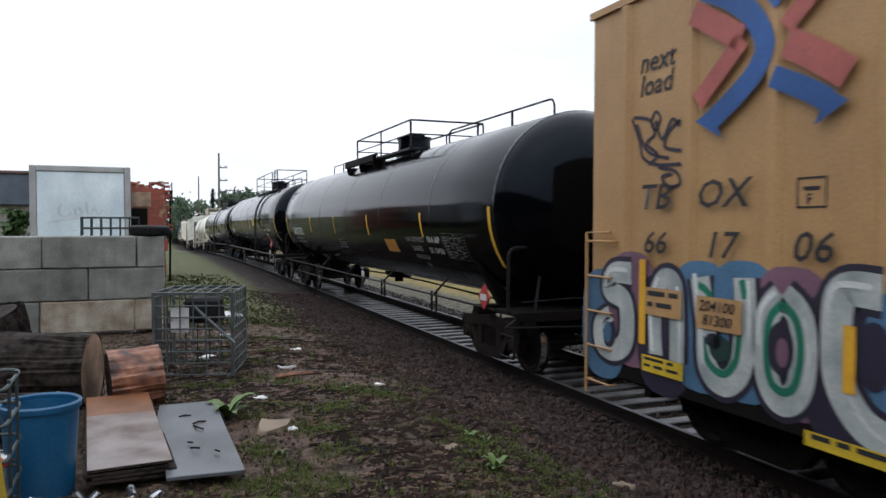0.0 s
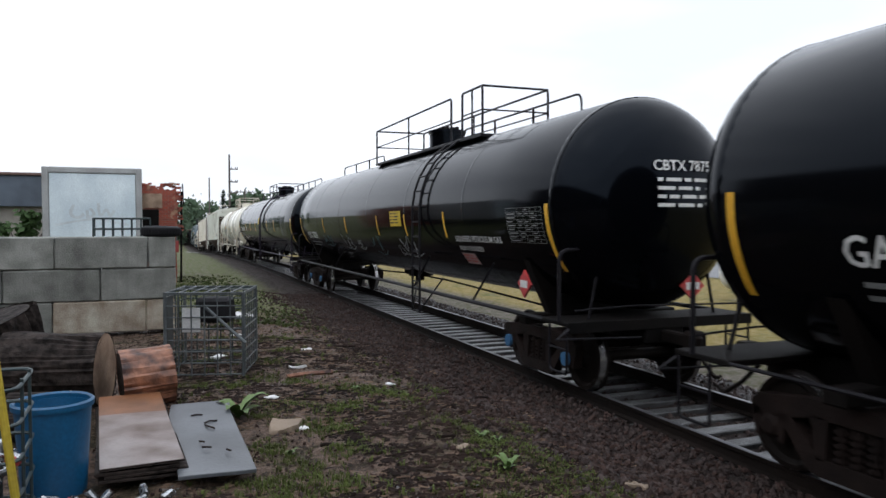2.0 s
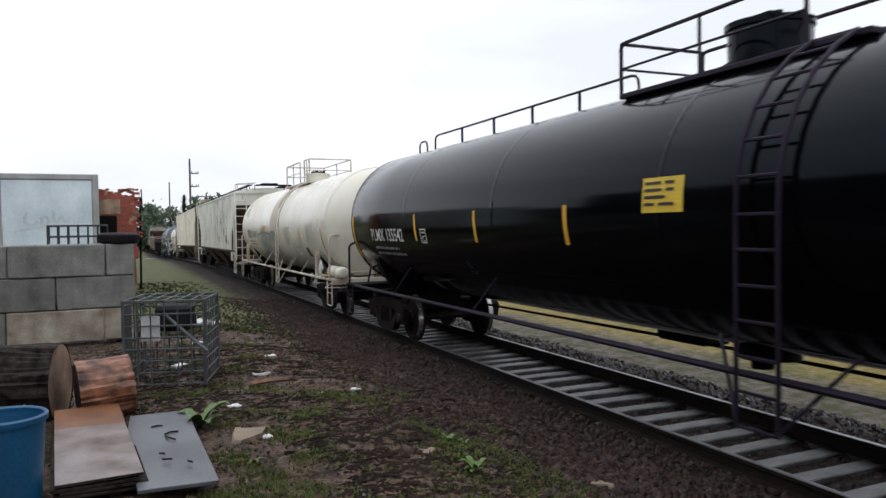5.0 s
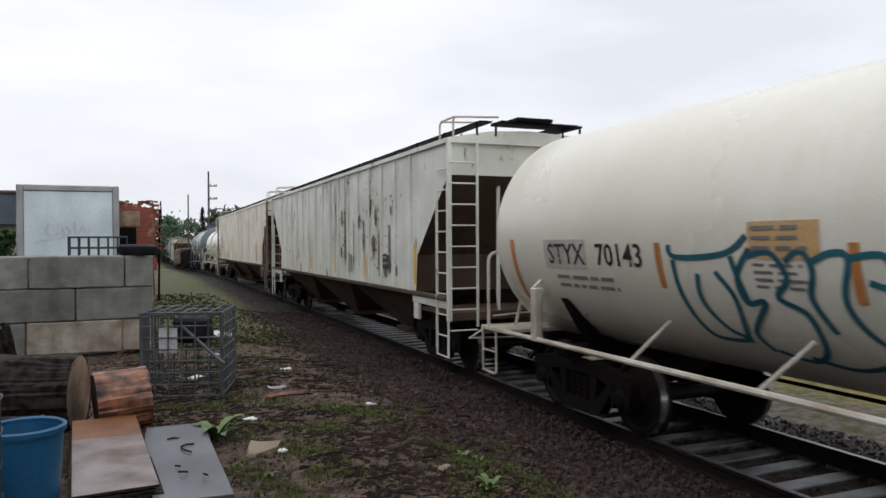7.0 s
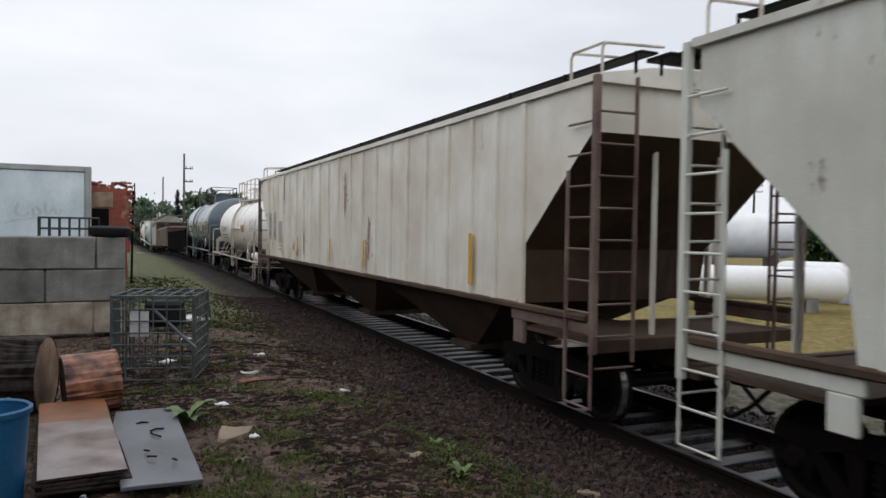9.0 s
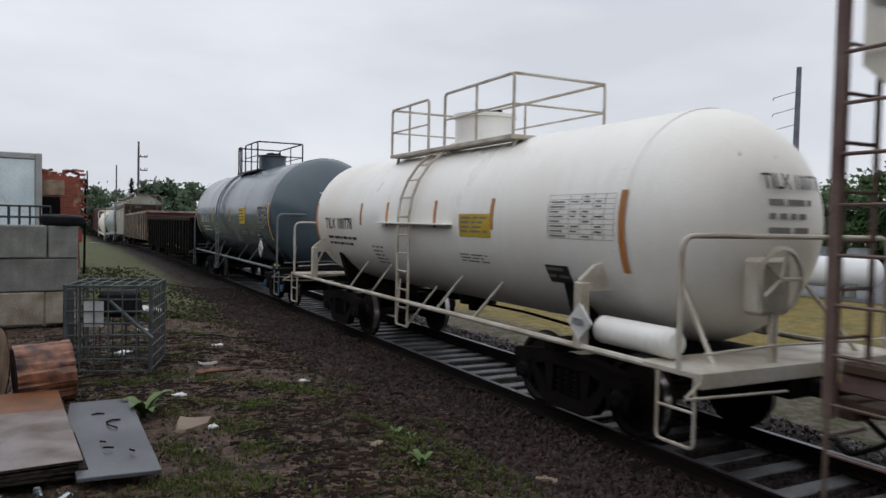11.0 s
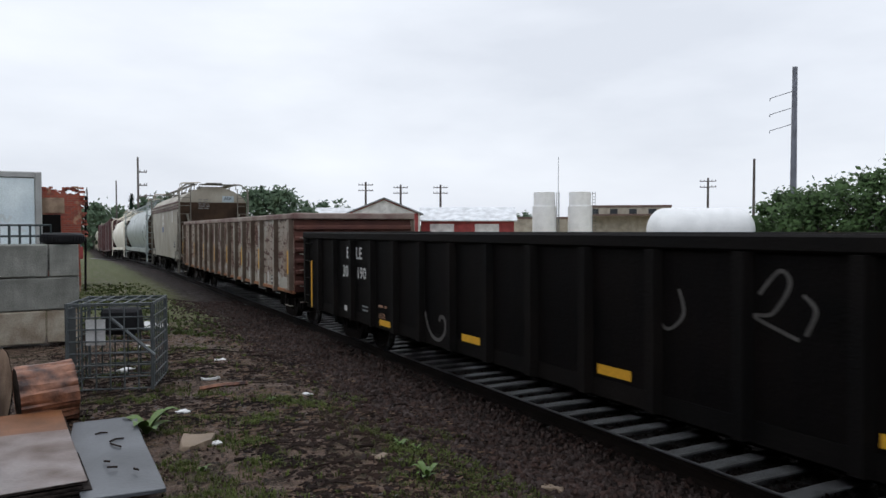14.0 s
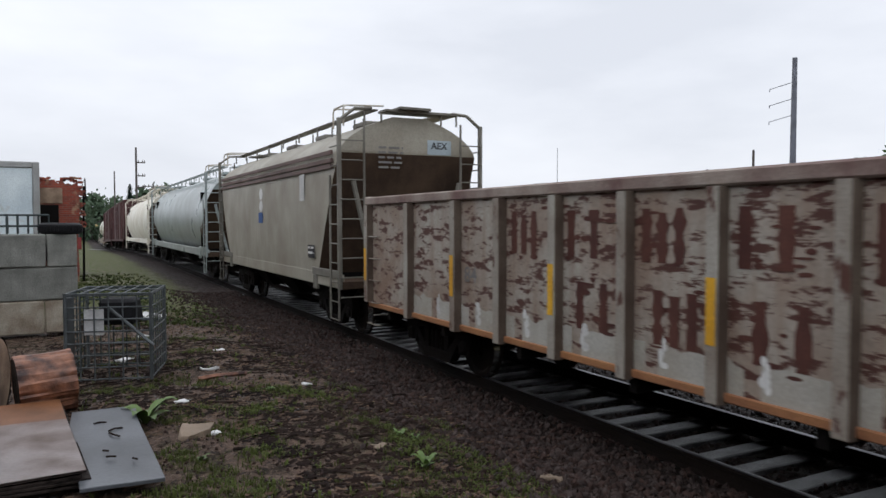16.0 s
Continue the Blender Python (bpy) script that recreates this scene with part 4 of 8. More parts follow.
def placard(car, place, size, edge, face, digits="", holder=None):
    """A diamond hazard placard on its holder; place(u, v, w)."""
    bm = bmesh.new()
    c = [place(0, -size, 0.03), place(size, 0, 0.03), place(0, size, 0.03), place(-size, 0, 0.03)]
    d = [place(0, -size, 0), place(size, 0, 0), place(0, size, 0), place(-size, 0, 0)]
    a, b = [bm.verts.new(p) for p in c], [bm.verts.new(p) for p in d]
    bm.faces.new(a)
    bm.faces.new(b[::-1])
    for i in range(4):
        bm.faces.new((a[i], b[i], b[(i + 1) % 4], a[(i + 1) % 4]))
    bmesh.ops.recalc_face_normals(bm, faces=bm.faces[:])
    p = part("placard", bm, edge, car, "diamond hazard placard")
    bm = bmesh.new()
    k = size * 0.42
    rect(bm, lambda u, v, w=0.0: place(u, v, 0.03 + w), -k * 1.35, -k * 0.62, k * 1.35, k * 0.62, 0.004)
    part("placard_panel", bm, face, p)
    if digits:
        lettering("placard_number", digits, size * 0.52, lambda u, v, w=0.0: place(u, v, 0.036 + w), -size * 0.56, -size * 0.18, stencil_black, p)


# ---- covered hoppers, gondolas, boxcars ----
def end_gear(car, L, w, zt, rail_mat, sill=1.1, post=True, n=9):
    """Sills, end platforms, corner posts with ladders, steps, trucks and couplers of a body car."""
    for s in (-1, 1):
        bm = bmesh.new()
        box(bm, -w + 0.06, s * (L - 0.16), sill - 0.1, w - 0.06, s * (L - 0.02), sill + 0.05, 0.01)
        box(bm, -w + 0.05, s * (L - 1.6), sill - 0.02, w - 0.05, s * (L - 0.16), sill + 0.03, 0.005)
        box(bm, -0.3, s * (L - 2.6), sill - 0.35, 0.3, s * (L - 0.05), sill - 0.02, 0.02)
        part("end_sill", bm, slope_dust_shade, car, "dark dusty end sill and platform")
        for x in (-w, w):
            bm = bmesh.new()
            q = 1 if x > 0 else -1
            box(bm, x - q * 0.06, s * (L - 1.8), sill + 0.1, x, s * (L - 0.06), sill + 0.26, 0.012)
            box(bm, x - q * 0.07, s * (L - 1.75), sill - 0.2, x - q * 0.002, s * (L - 1.5), sill + 0.1, 0.012)
            part("sill_extension", bm, rail_mat, car, "short sill running to the corner post")
        if post:
            for x in (-w, w):
                k = 1 if x > 0 else -1
                bm = bmesh.new()
                box(bm, x - 0.04, s * L - 0.04, sill - 0.1, x + 0.04, s * L + 0.04, zt, 0.01)
                part("corner_post", bm, rail_mat, car, "upright corner post")
                bm = bmesh.new()
                for i in range(n):
                    z = 0.75 + i * (zt - 0.9) / n
                    pipe(bm, [(x + k * 0.02, s * L, z), (x + k * 0.02, s * (L - 0.5), z)], 0.014)
                    pipe(bm, [(x, s * (L + 0.05), z + 0.1), (x - k * 0.5, s * (L + 0.05), z + 0.1)], 0.014)
                rod(bm, (x + k * 0.02, s * (L - 0.5), 0.5), (x + k * 0.02, s * (L - 0.5), zt * 0.75), 0.024)
                rod(bm, (x - k * 0.5, s * (L + 0.05), 0.9), (x - k * 0.5, s * (L + 0.05), zt), 0.024)
                pipe(bm, [(x + k * 0.02, s * L, sill), (x + k * 0.02, s * L, 0.4), (x + k * 0.02, s * (L - 0.5), 0.4), (x + k * 0.02, s * (L - 0.5), sill)], 0.02)
                part("corner_ladder", bm, rail_mat, car, "steel ladder rungs at the corner")
        coupler(car, s * L, s)


def slope_body(L, zt, cut=2.0, low=1.4, zshoulder=0.6, inset=0.0):
    return [(-L, zt), (L, zt), (L, zt - zshoulder), (L - cut, 2.1), (L - cut - 0.1 - inset, low), (-L + cut + 0.1 + inset, low), (-L + cut, 2.1), (-L, zt - zshoulder)]


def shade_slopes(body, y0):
    """Gives sloping end sheets dark brown dust, with their shade put into the colour."""
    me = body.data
    me.materials.append(slope_dust_shade)
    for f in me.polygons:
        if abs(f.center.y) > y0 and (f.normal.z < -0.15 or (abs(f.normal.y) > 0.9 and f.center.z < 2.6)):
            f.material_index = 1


def ribbed_hopper(label, L, zt, paint, rail_mat, ribs, strips, bays=3, w=1.56, cut=1.5, sill_mat=under_black, k=1.0, post_mat=None):
    car = thing("covered_hopper", label, "hopper car", "cars of the freight train")
    along = lambda u, v, k: Vector((k, u, v))
    bm = bmesh.new()
    prism(bm, slope_body(L - 0.12, zt, cut), -w + 0.02, w - 0.02, along)
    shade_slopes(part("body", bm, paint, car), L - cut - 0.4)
    bm = bmesh.new()
    arch = [(-w - 0.03, zt - 0.06), (-w - 0.03, zt + 0.02), (-w * 0.5, zt + 0.16), (0, zt + 0.2), (w * 0.5, zt + 0.16), (w + 0.03, zt + 0.02), (w + 0.03, zt - 0.06)]
    prism(bm, arch, -L + 0.05, L - 0.05, lambda u, v, k: Vector((u, k, v)))
    part("roof", bm, paint, car, "arched roof sheet")
    for y in ribs:
        for s in (-1, 1):
            bm = bmesh.new()
            box(bm, s * w - 0.03, y - 0.05, 1.34, s * w + 0.035, y + 0.05, zt - 0.08, 0.012)
            part("rib", bm, paint, car)
    for s in (-1, 1):
        bm = bmesh.new()
        box(bm, s * w - 0.06, -L + 0.1, 1.34, s * w + 0.05, L - 0.1, 1.42, 0.015)
        part("side_sill", bm, slope_dust_shade, car, "long rusty side sill")
        # sloping end sheet in shade, with its stays
        bm = bmesh.new()
        for x in (-0.5, 0.5):
            rod(bm, (x, s * (L - 0.32), 1.1), (x, s * (L - 0.32), zt - 0.6), 0.035)
        part("end_stay", bm, rail_mat, car)
        truck(car, s * (L - 1.75))
    for i in range(bays):
        y = (i - (bays - 1) / 2) * 2 * (L - cut - 0.6) / bays
        h = (L - cut - 0.6) / bays
        bm = bmesh.new()
        lo = [Vector((x, y + d, 0.42)) for x, d in ((-0.75, -0.35), (0.75, -0.35), (0.75, 0.35), (-0.75, 0.35))]
        hi = [Vector((x, y + d, 1.4)) for x, d in ((-w + 0.04, -h), (w - 0.04, -h), (w - 0.04, h), (-w + 0.04, h))]
        a, b = [bm.verts.new(v) for v in lo], [bm.verts.new(v) for v in hi]
        bm.faces.new(a)
        bm.faces.new(b)
        for q in range(4):
            bm.faces.new((a[q], a[(q + 1) % 4], b[(q + 1) % 4], b[q]))
        box(bm, -0.9, y - 0.4, 0.34, 0.9, y + 0.4, 0.44, 0.01)
        bmesh.ops.recalc_face_normals(bm, faces=bm.faces[:])
        part("discharge_bay", bm, slope_dust_shade, car, "dark discharge bay with outlet gate")
    roof_walk(car, L, zt + 0.28)
    end_gear(car, L, w + 0.02, zt, post_mat or rail_mat)
    side = flat_side(-w)
    m = lambda u, v, q=0.0: side(u * k, v, q)
    for y in [y * k for y in strips]:
        bm = bmesh.new()
        rect(bm, side, -y - 0.06, 1.55, -y + 0.06, 2.3 if y == strips[0] * k else 2.1, 0.04)
        part("marking_strip", bm, yellow, car)
    return car, m


def rust_runs(car, m, runs, material, seed):
    """Ragged upright runs of rust where paint has flaked; each run is (u, top, foot, width)."""
    rnd = random.Random(seed)
    for u, top, foot, width in runs:
        bm = bmesh.new()
        n = max(6, int((top - foot) / 0.025))
        rows = []
        for i in range(n + 1):
            v = top + (foot - top) * i / n
            k = width * (0.15 + 0.5 * math.sin(math.pi * min(max(i / n, 0.04), 0.96)) ** 0.5 + 0.5 * noise.noise(Vector((u * 5, v * 3.2, seed)))) * 0.5
            k = max(k, 0.004)
            rows.append((bm.verts.new(m(u - k * rnd.uniform(0.5, 1.5), v, 0.004)), bm.verts.new(m(u + k * rnd.uniform(0.5, 1.5), v, 0.004))))
        for (a, b), (c, d) in zip(rows, rows[1:]):
            bm.faces.new((a, b, d, c))
        for i in range(int(6 + 30 * width)):
            s = rnd.uniform(0.008, 0.03)
            blob(bm, m, u + rnd.gauss(0, 0.12 + width * 0.5), rnd.uniform(foot, top), s, s * rnd.uniform(0.8, 2.2), 0.0045, 6)
        part("rust_run", bm, material, car)


def roof_walk(car, L, z, material=None):
    bm = bmesh.new()
    box(bm, -1.0, -L, z + 0.02, -0.76, L, z + 0.05, 0.006)
    box(bm, 0.65, -L, z + 0.02, 1.05, L, z + 0.06, 0.006)
    n = int(2 * L / 1.4)
    for i in range(n + 1):
        y = -L + 0.05 + i * (2 * L - 0.1) / n
        for x in (-1.03, -0.67, 0.67, 1.03):
            rod(bm, (x, y, z - 0.2), (x, y, z + 0.04), 0.02)
    for s in (-1, 1):
        box(bm, -0.6, s * (L - 0.4), z + 0.02, 0.95, s * (L + 0.02), z + 0.07, 0.006)
        box(bm, -0.35, s * (L - 0.5), z + 0.06, 0.35, s * (L + 0.15), z + 0.12, 0.01)
    part("roof_walkway", bm, material or under_black, car, "grated roof walkway")
    for s in (-1, 1):
        bm = bmesh.new()
        pipe(bm, bend([(-1.45, s * (L - 0.1), z - 0.3), (-1.45, s * (L - 0.1), z + 0.1), (-0.6, s * (L - 0.1), z + 0.14)], 0.08), 0.018)
        pipe(bm, bend([(-1.45, s * (L - 0.7), z - 0.3), (-1.45, s * (L - 0.7), z + 0.1), (-0.6, s * (L - 0.7), z + 0.14)], 0.08), 0.018)
        pipe(bm, [(-1.43, s * (L - 0.7), z + 0.1), (-1.43, s * (L - 0.1), z + 0.1)], 0.018)
        part("roof_handrail", bm, rail_white, car, "bent roof-corner handrail")
    for i in range(4):
        y = (i - 1.5) * L * 0.46
        bm = bmesh.new()
        box(bm, -0.45, y - 0.4, z - 0.08, 0.45, y + 0.4, z + 0.03, 0.02)
        part("roof_hatch", bm, material or under_black, car)


def round_hopper(label, L, zt, zb, paint, rail_mat, bulge=1.58, flat=0.0, cut=1.6, stripe=None, k=1.0):
    """A hopper with a smooth barrel-like side; flat near 1 gives upright sides with rounded eaves."""
    car = thing("covered_hopper", label, "hopper car", "cars of the freight train")

    def width(z):
        q = (z - zb) / (zt - zb)
        round_w = math.sin(math.pi * (0.16 + 0.84 * q) * 0.985) ** 0.55 if q < 1 else 0.0
        eave = 1.0 if q < 0.72 else max(1 - ((q - 0.72) / 0.28) ** 2.4 * 0.75, 0)
        return bulge * ((1 - flat) * max(round_w, 0.12) + flat * eave)

    bm = bmesh.new()
    stations = [-L + 0.15, -L + 0.16] + [-L + 0.16 + cut * i / 6 for i in range(1, 7)] + [L - 0.16 - cut * (6 - i) / 6 for i in range(0, 6)] + [L - 0.16, L - 0.15]
    rings = []
    for y in stations:
        d = L - 0.15 - abs(y)
        low = zb + (zt - 0.75 - zb) * max(1 - d / cut, 0) ** 1.15
        ring = []
        for i in range(13):
            z = low + (zt - low) * (i / 12)
            ring.append(bm.verts.new((-width(z), y, z)))
        for i in range(12, -1, -1):
            z = low + (zt - low) * (i / 12)
            ring.append(bm.verts.new((width(z), y, z)))
        rings.append(ring)
    for a, b in zip(rings, rings[1:]):
        for i in range(len(a)):
            j = (i + 1) % len(a)
            bm.faces.new((a[i], a[j], b[j], b[i]))
    bm.faces.new(rings[0])
    bm.faces.new(rings[-1][::-1])
    bmesh.ops.recalc_face_normals(bm, faces=bm.faces[:])
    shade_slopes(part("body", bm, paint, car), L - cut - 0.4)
    for s in (-1, 1):
        bm = bmesh.new()
        box(bm, s * (bulge - 0.08) - 0.05, -L + 0.1, 1.0, s * (bulge - 0.08) + 0.05, L - 0.1, 1.28, 0.015)
        part("side_sill", bm, paint, car, "deep side sill")
        bm = bmesh.new()
        for x in (-0.75, 0.75):
            rod(bm, (x, s * (L - 0.2), 1.1), (x * 1.6, s * (L - 0.25), zt - 1.3), 0.05)
        part("end_stay", bm, rail_mat, car, "slanting end brace")
        # near-black sheet: the shade of the end recess is put into its colour
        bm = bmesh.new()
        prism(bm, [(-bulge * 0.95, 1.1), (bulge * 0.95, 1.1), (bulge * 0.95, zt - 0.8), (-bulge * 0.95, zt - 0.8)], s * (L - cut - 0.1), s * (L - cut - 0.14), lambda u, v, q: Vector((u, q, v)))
        part("bulkhead", bm, under_black, car, "inner bulkhead sheet with shade in its colour")
        truck(car, s * (L - 1.7))
        if stripe:
            bm = bmesh.new()
            for z in (zt - 0.72, zt - 0.88, zt - 1.0):
                box(bm, s * bulge * 1.0 - 0.03, -L + 0.4, z - 0.055, s * bulge * 1.0 + 0.012, L - 0.4, z + 0.03, 0.004)
            part("roof_stripe", bm, stripe, car, "brown stripe below the eaves")
    for i in range(3):
        y = (i - 1) * (L - cut) * 0.62
        h = (L - cut) * 0.3
        bm = bmesh.new()
        lo = [Vector((x, y + d, 0.42)) for x, d in ((-0.7, -0.35), (0.7, -0.35), (0.7, 0.35), (-0.7, 0.35))]
        hi = [Vector((x, y + d, 1.2)) for x, d in ((-bulge + 0.2, -h), (bulge - 0.2, -h), (bulge - 0.2, h), (-bulge + 0.2, h))]
        a, b = [bm.verts.new(v) for v in lo], [bm.verts.new(v) for v in hi]
        bm.faces.new(a)
        bm.faces.new(b)
        for q in range(4):
            bm.faces.new((a[q], a[(q + 1) % 4], b[(q + 1) % 4], b[q]))
        bmesh.ops.recalc_face_normals(bm, faces=bm.faces[:])
        part("discharge_bay", bm, under_black, car, "dark discharge bay")
    roof_walk(car, L, zt + 0.06, rail_mat)
    end_gear(car, L, bulge, zt - 0.1, rail_mat)
    bm = bmesh.new()
    for s in (-1, 1):
        for x in (-1, 1):
            pipe(bm, [(x * bulge, s * L, zt - 0.15), (x * 1.25, s * L, zt + 0.1), (x * 0.9, s * L, zt + 0.12)], 0.035)
    part("roof_bracket", bm, rail_mat, car, "bent bracket carrying the walkway")
    side = flat_side(-bulge)
    return car, lambda u, v, q=0.0: side(u * k, v, q)


def gondola(label, L, zt, zb, paint, rib_mat, chord_mat, ribs, end_ribs, floor_mat, strips=(), sill_mat=None, w=1.52, k=1.0, strip_z=(0.7, 1.7), end_mat=None, web_mat=None, rib_d=0.09):
    car = thing("gondola_car", label, "gondola car", "cars of the freight train")
    for s in (-1, 1):
        bm = bmesh.new()
        box(bm, s * w - 0.015, -L, zb, s * w + 0.015, L, zt)
        part("side_sheet", bm, paint, car)
        bm = bmesh.new()
        box(bm, s * w - 0.07, -L - 0.02, zt - 0.1, s * w + 0.1, L + 0.02, zt + 0.04, 0.02)
        part("top_chord", bm, chord_mat, car, "dented top chord")
        bm = bmesh.new()
        box(bm, s * (w - 0.05), -L, zb - (0.04 if sill_mat else 0.2), s * (w + (0.05 if sill_mat else 0.012)), L, zb + (0.04 if sill_mat else -0.002), 0.01)
        part("side_sill", bm, sill_mat or chord_mat, car, "side sill")
        for i, y in enumerate(ribs):
            bm = bmesh.new()
            out = s * (w + 0.015)
            foot = zb + (0.0 if 0 < i < len(ribs) - 1 else 0.1)
            at = lambda u, v, q: Vector((out + s * v, u, q))
            # darker web below a paler face; the web's colour includes its side shade
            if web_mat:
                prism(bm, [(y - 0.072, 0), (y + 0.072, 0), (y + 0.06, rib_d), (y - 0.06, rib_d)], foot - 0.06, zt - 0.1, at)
                rib = part("rib", bm, web_mat, car, "dirt-brown rib web with side shade in its colour")
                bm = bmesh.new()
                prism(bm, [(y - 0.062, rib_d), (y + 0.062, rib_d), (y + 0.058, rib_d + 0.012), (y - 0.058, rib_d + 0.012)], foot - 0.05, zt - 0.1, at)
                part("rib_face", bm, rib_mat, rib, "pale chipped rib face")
            else:
                prism(bm, [(y - 0.09, 0), (y + 0.09, 0), (y + 0.055, rib_d), (y - 0.055, rib_d)], foot - 0.18, zt - 0.1, at)
                part("rib", bm, rib_mat, car)
        bm = bmesh.new()
        box(bm, -w, s * L - 0.02, zb, w, s * L + 0.02, zt)
        part("end_sheet", bm, end_mat or paint, car)
        for i in range(end_ribs):
            z = zb + 0.15 + i * (zt - zb - 0.25) / end_ribs
            bm = bmesh.new()
            box(bm, -w, s * (L + 0.02), z, w, s * (L + 0.1), z + 0.12, 0.03)
            part("end_rib", bm, end_mat or rib_mat, car)
        bm = bmesh.new()
        box(bm, -w - 0.06, s * (L - 0.08), zt - 0.1, w + 0.06, s * (L + 0.14), zt + 0.05, 0.02)
        part("end_chord", bm, chord_mat, car, "worn end chord")
        for x in (-w, w):
            q = 1 if x > 0 else -1
            for z in [0.55 + 0.38 * i for i in range(5)]:
                part("grab_iron", pipe(bmesh.new(), [(x + q * 0.02, s * (L - 0.08), z), (x + q * 0.09, s * (L - 0.08), z), (x + q * 0.09, s * (L - 0.5), z), (x + q * 0.02, s * (L - 0.5), z)], 0.012), rib_mat, car)
                part("grab_iron", pipe(bmesh.new(), [(x - q * 0.1, s * (L + 0.12), z + 0.1), (x - q * 0.55, s * (L + 0.12), z + 0.1)], 0.012), rib_mat, car)
        truck(car, s * (L - 1.75))
        coupler(car, s * (L + 0.1), s)
    bm = bmesh.new()
    box(bm, -w, -L, zb - 0.04, w, L, zb + 0.03)
    box(bm, -0.3, -L, zb - 0.42, 0.3, L, zb - 0.04, 0.02)
    for i in range(9):
        y = -L + 0.8 + i * (2 * L - 1.6) / 8
        box(bm, -w, y - 0.05, zb - 0.2, w, y + 0.05, zb - 0.04)
    part("floor", bm, floor_mat, car, "car floor and centre sill")
    side = flat_side(-w - 0.015)
    m = lambda u, v, q=0.0: side(u * k, v, q)
    for y in [y * k for y in strips]:
        bm = bmesh.new()
        rect(bm, flat_side(-w - (0.029 if web_mat else 0.016) - rib_d), -y - 0.05, strip_z[0], -y + 0.05, strip_z[1], 0.004)
        part("marking_strip", bm, yellow, car)
    return car, m


def gondola_wear(car, m):
    """A repainted pale band along the foot of the side, with an uneven upper edge, and white dabs beside the ribs."""
    rnd = random.Random(77)
    for i in range(14):
        u0 = -6.55 + i * 0.98 + 0.22
        bm = bmesh.new()
        steps = [(u0 + 0.84 * q / 10, 1.2 + 0.1 * noise.noise(Vector((u0 * 2 + q * 0.45, 3, i)))) for q in range(11)]
        low = [bm.verts.new(m(u, 0.89, 0.004)) for u, v in steps]
        high = [bm.verts.new(m(u, v, 0.004)) for u, v in steps]
        for q in range(10):
            bm.faces.new((low[q], low[q + 1], high[q + 1], high[q]))
        part("repainted_band", bm, gon_clean, car, "pale grey repainted strip")
        bm = bmesh.new()
        c = u0 + rnd.uniform(0.03, 0.08)
        for q in range(5):
            blob(bm, m, c + rnd.uniform(-0.02, 0.03), 1.02 + q * 0.055, rnd.uniform(0.02, 0.055), rnd.uniform(0.03, 0.06), 0.007 + 0.0005 * q, 9)
        part("paint_dab", bm, placard_white, car, "white paint dab")


def boxcar(label, L, zt, zb, paint, ribs, rail_mat, w=1.58, door=True):
    car = thing("boxcar", label, "boxcar", "cars of the freight train")
    bm = bmesh.new()
    box(bm, -w, -L, zb, w, L, zt, 0.02)
    part("body", bm, paint, car)
    bm = bmesh.new()
    prism(bm, [(-w - 0.04, zt - 0.05), (-w - 0.04, zt + 0.03), (0, zt + 0.2), (w + 0.04, zt + 0.03), (w + 0.04, zt - 0.05)], -L - 0.02, L + 0.02, lambda u, v, k: Vector((u, k, v)))
    part("roof", bm, paint, car, "low gabled roof")
    span = L - 1.7
    for s in (-1, 1):
        for e in (-1, 1):
            for i in range(ribs):
                y = e * (L - 0.66 - i * 1.02) if i < ribs - 2 else e * (1.75 + (i - ribs + 2) * 0.2)
                bm = bmesh.new()
                prism(bm, [(y - 0.09, 0), (y + 0.09, 0), (y + 0.045, 0.05), (y - 0.045, 0.05)], zb + 0.02, zt - 0.06, lambda u, v, k: Vector((s * (w + v), u, k)))
                part("rib", bm, paint, car)
        bm = bmesh.new()
        box(bm, s * w, -1.6, zb, s * (w + 0.07), 1.6, zt - 0.15, 0.02)
        for y in (-0.9, 0, 0.9):
            box(bm, s * (w + 0.07), y - 0.03, zb + 0.1, s * (w + 0.1), y + 0.03, zt - 0.25, 0.01)
        for k in range(5):
            box(bm, s * (w + 0.07), -1.55, zb + 0.3 + k * 0.6, s * (w + 0.09), 1.55, zb + 0.36 + k * 0.6, 0.008)
        part("sliding_door", bm, paint, car)
        bm = bmesh.new()
        box(bm, s * w - 0.05, -L, zb - 0.16, s * w + 0.02, L, zb + 0.04, 0.01)
        part("side_sill", bm, paint if paint == box_red else under_black, car)
        truck(car, s * (L - 2.1))
        coupler(car, s * L, s)
        for x in (-w, w):
            k = 1 if x > 0 else -1
            for z in [0.55 + 0.4 * i for i in range(5)]:
                bm = bmesh.new()
                pipe(bm, [(x + k * 0.0, s * (L - 0.05), z), (x + k * 0.09, s * (L - 0.05), z), (x + k * 0.09, s * (L - 0.5), z), (x + k * 0.0, s * (L - 0.5), z)], 0.013)
                part("grab_iron", bm, rail_mat, car)
            bm = bmesh.new()
            pipe(bm, [(x + k * 0.09, s * (L - 0.03), 0.4), (x + k * 0.09, s * (L - 0.03), 2.25), (x + k * 0.09, s * (L - 0.5), 2.25)], 0.018)
            part("corner_rail", bm, rail_mat, car, "bent steel corner rail")
    bm = bmesh.new()
    box(bm, -0.32, -L + 0.1, zb - 0.4, 0.32, L - 0.1, zb - 0.1, 0.02)
    for i in range(7):
        y = -L + 1 + i * (2 * L - 2) / 6
        box(bm, -w + 0.05, y - 0.06, zb - 0.3, w - 0.05, y + 0.06, zb)
    part("underframe", bm, under_black, car)
    return car, flat_side(-w)


# ---- the train, in order of passing; START is where each car's middle stands at the clip's start ----
SPEED = 11.595
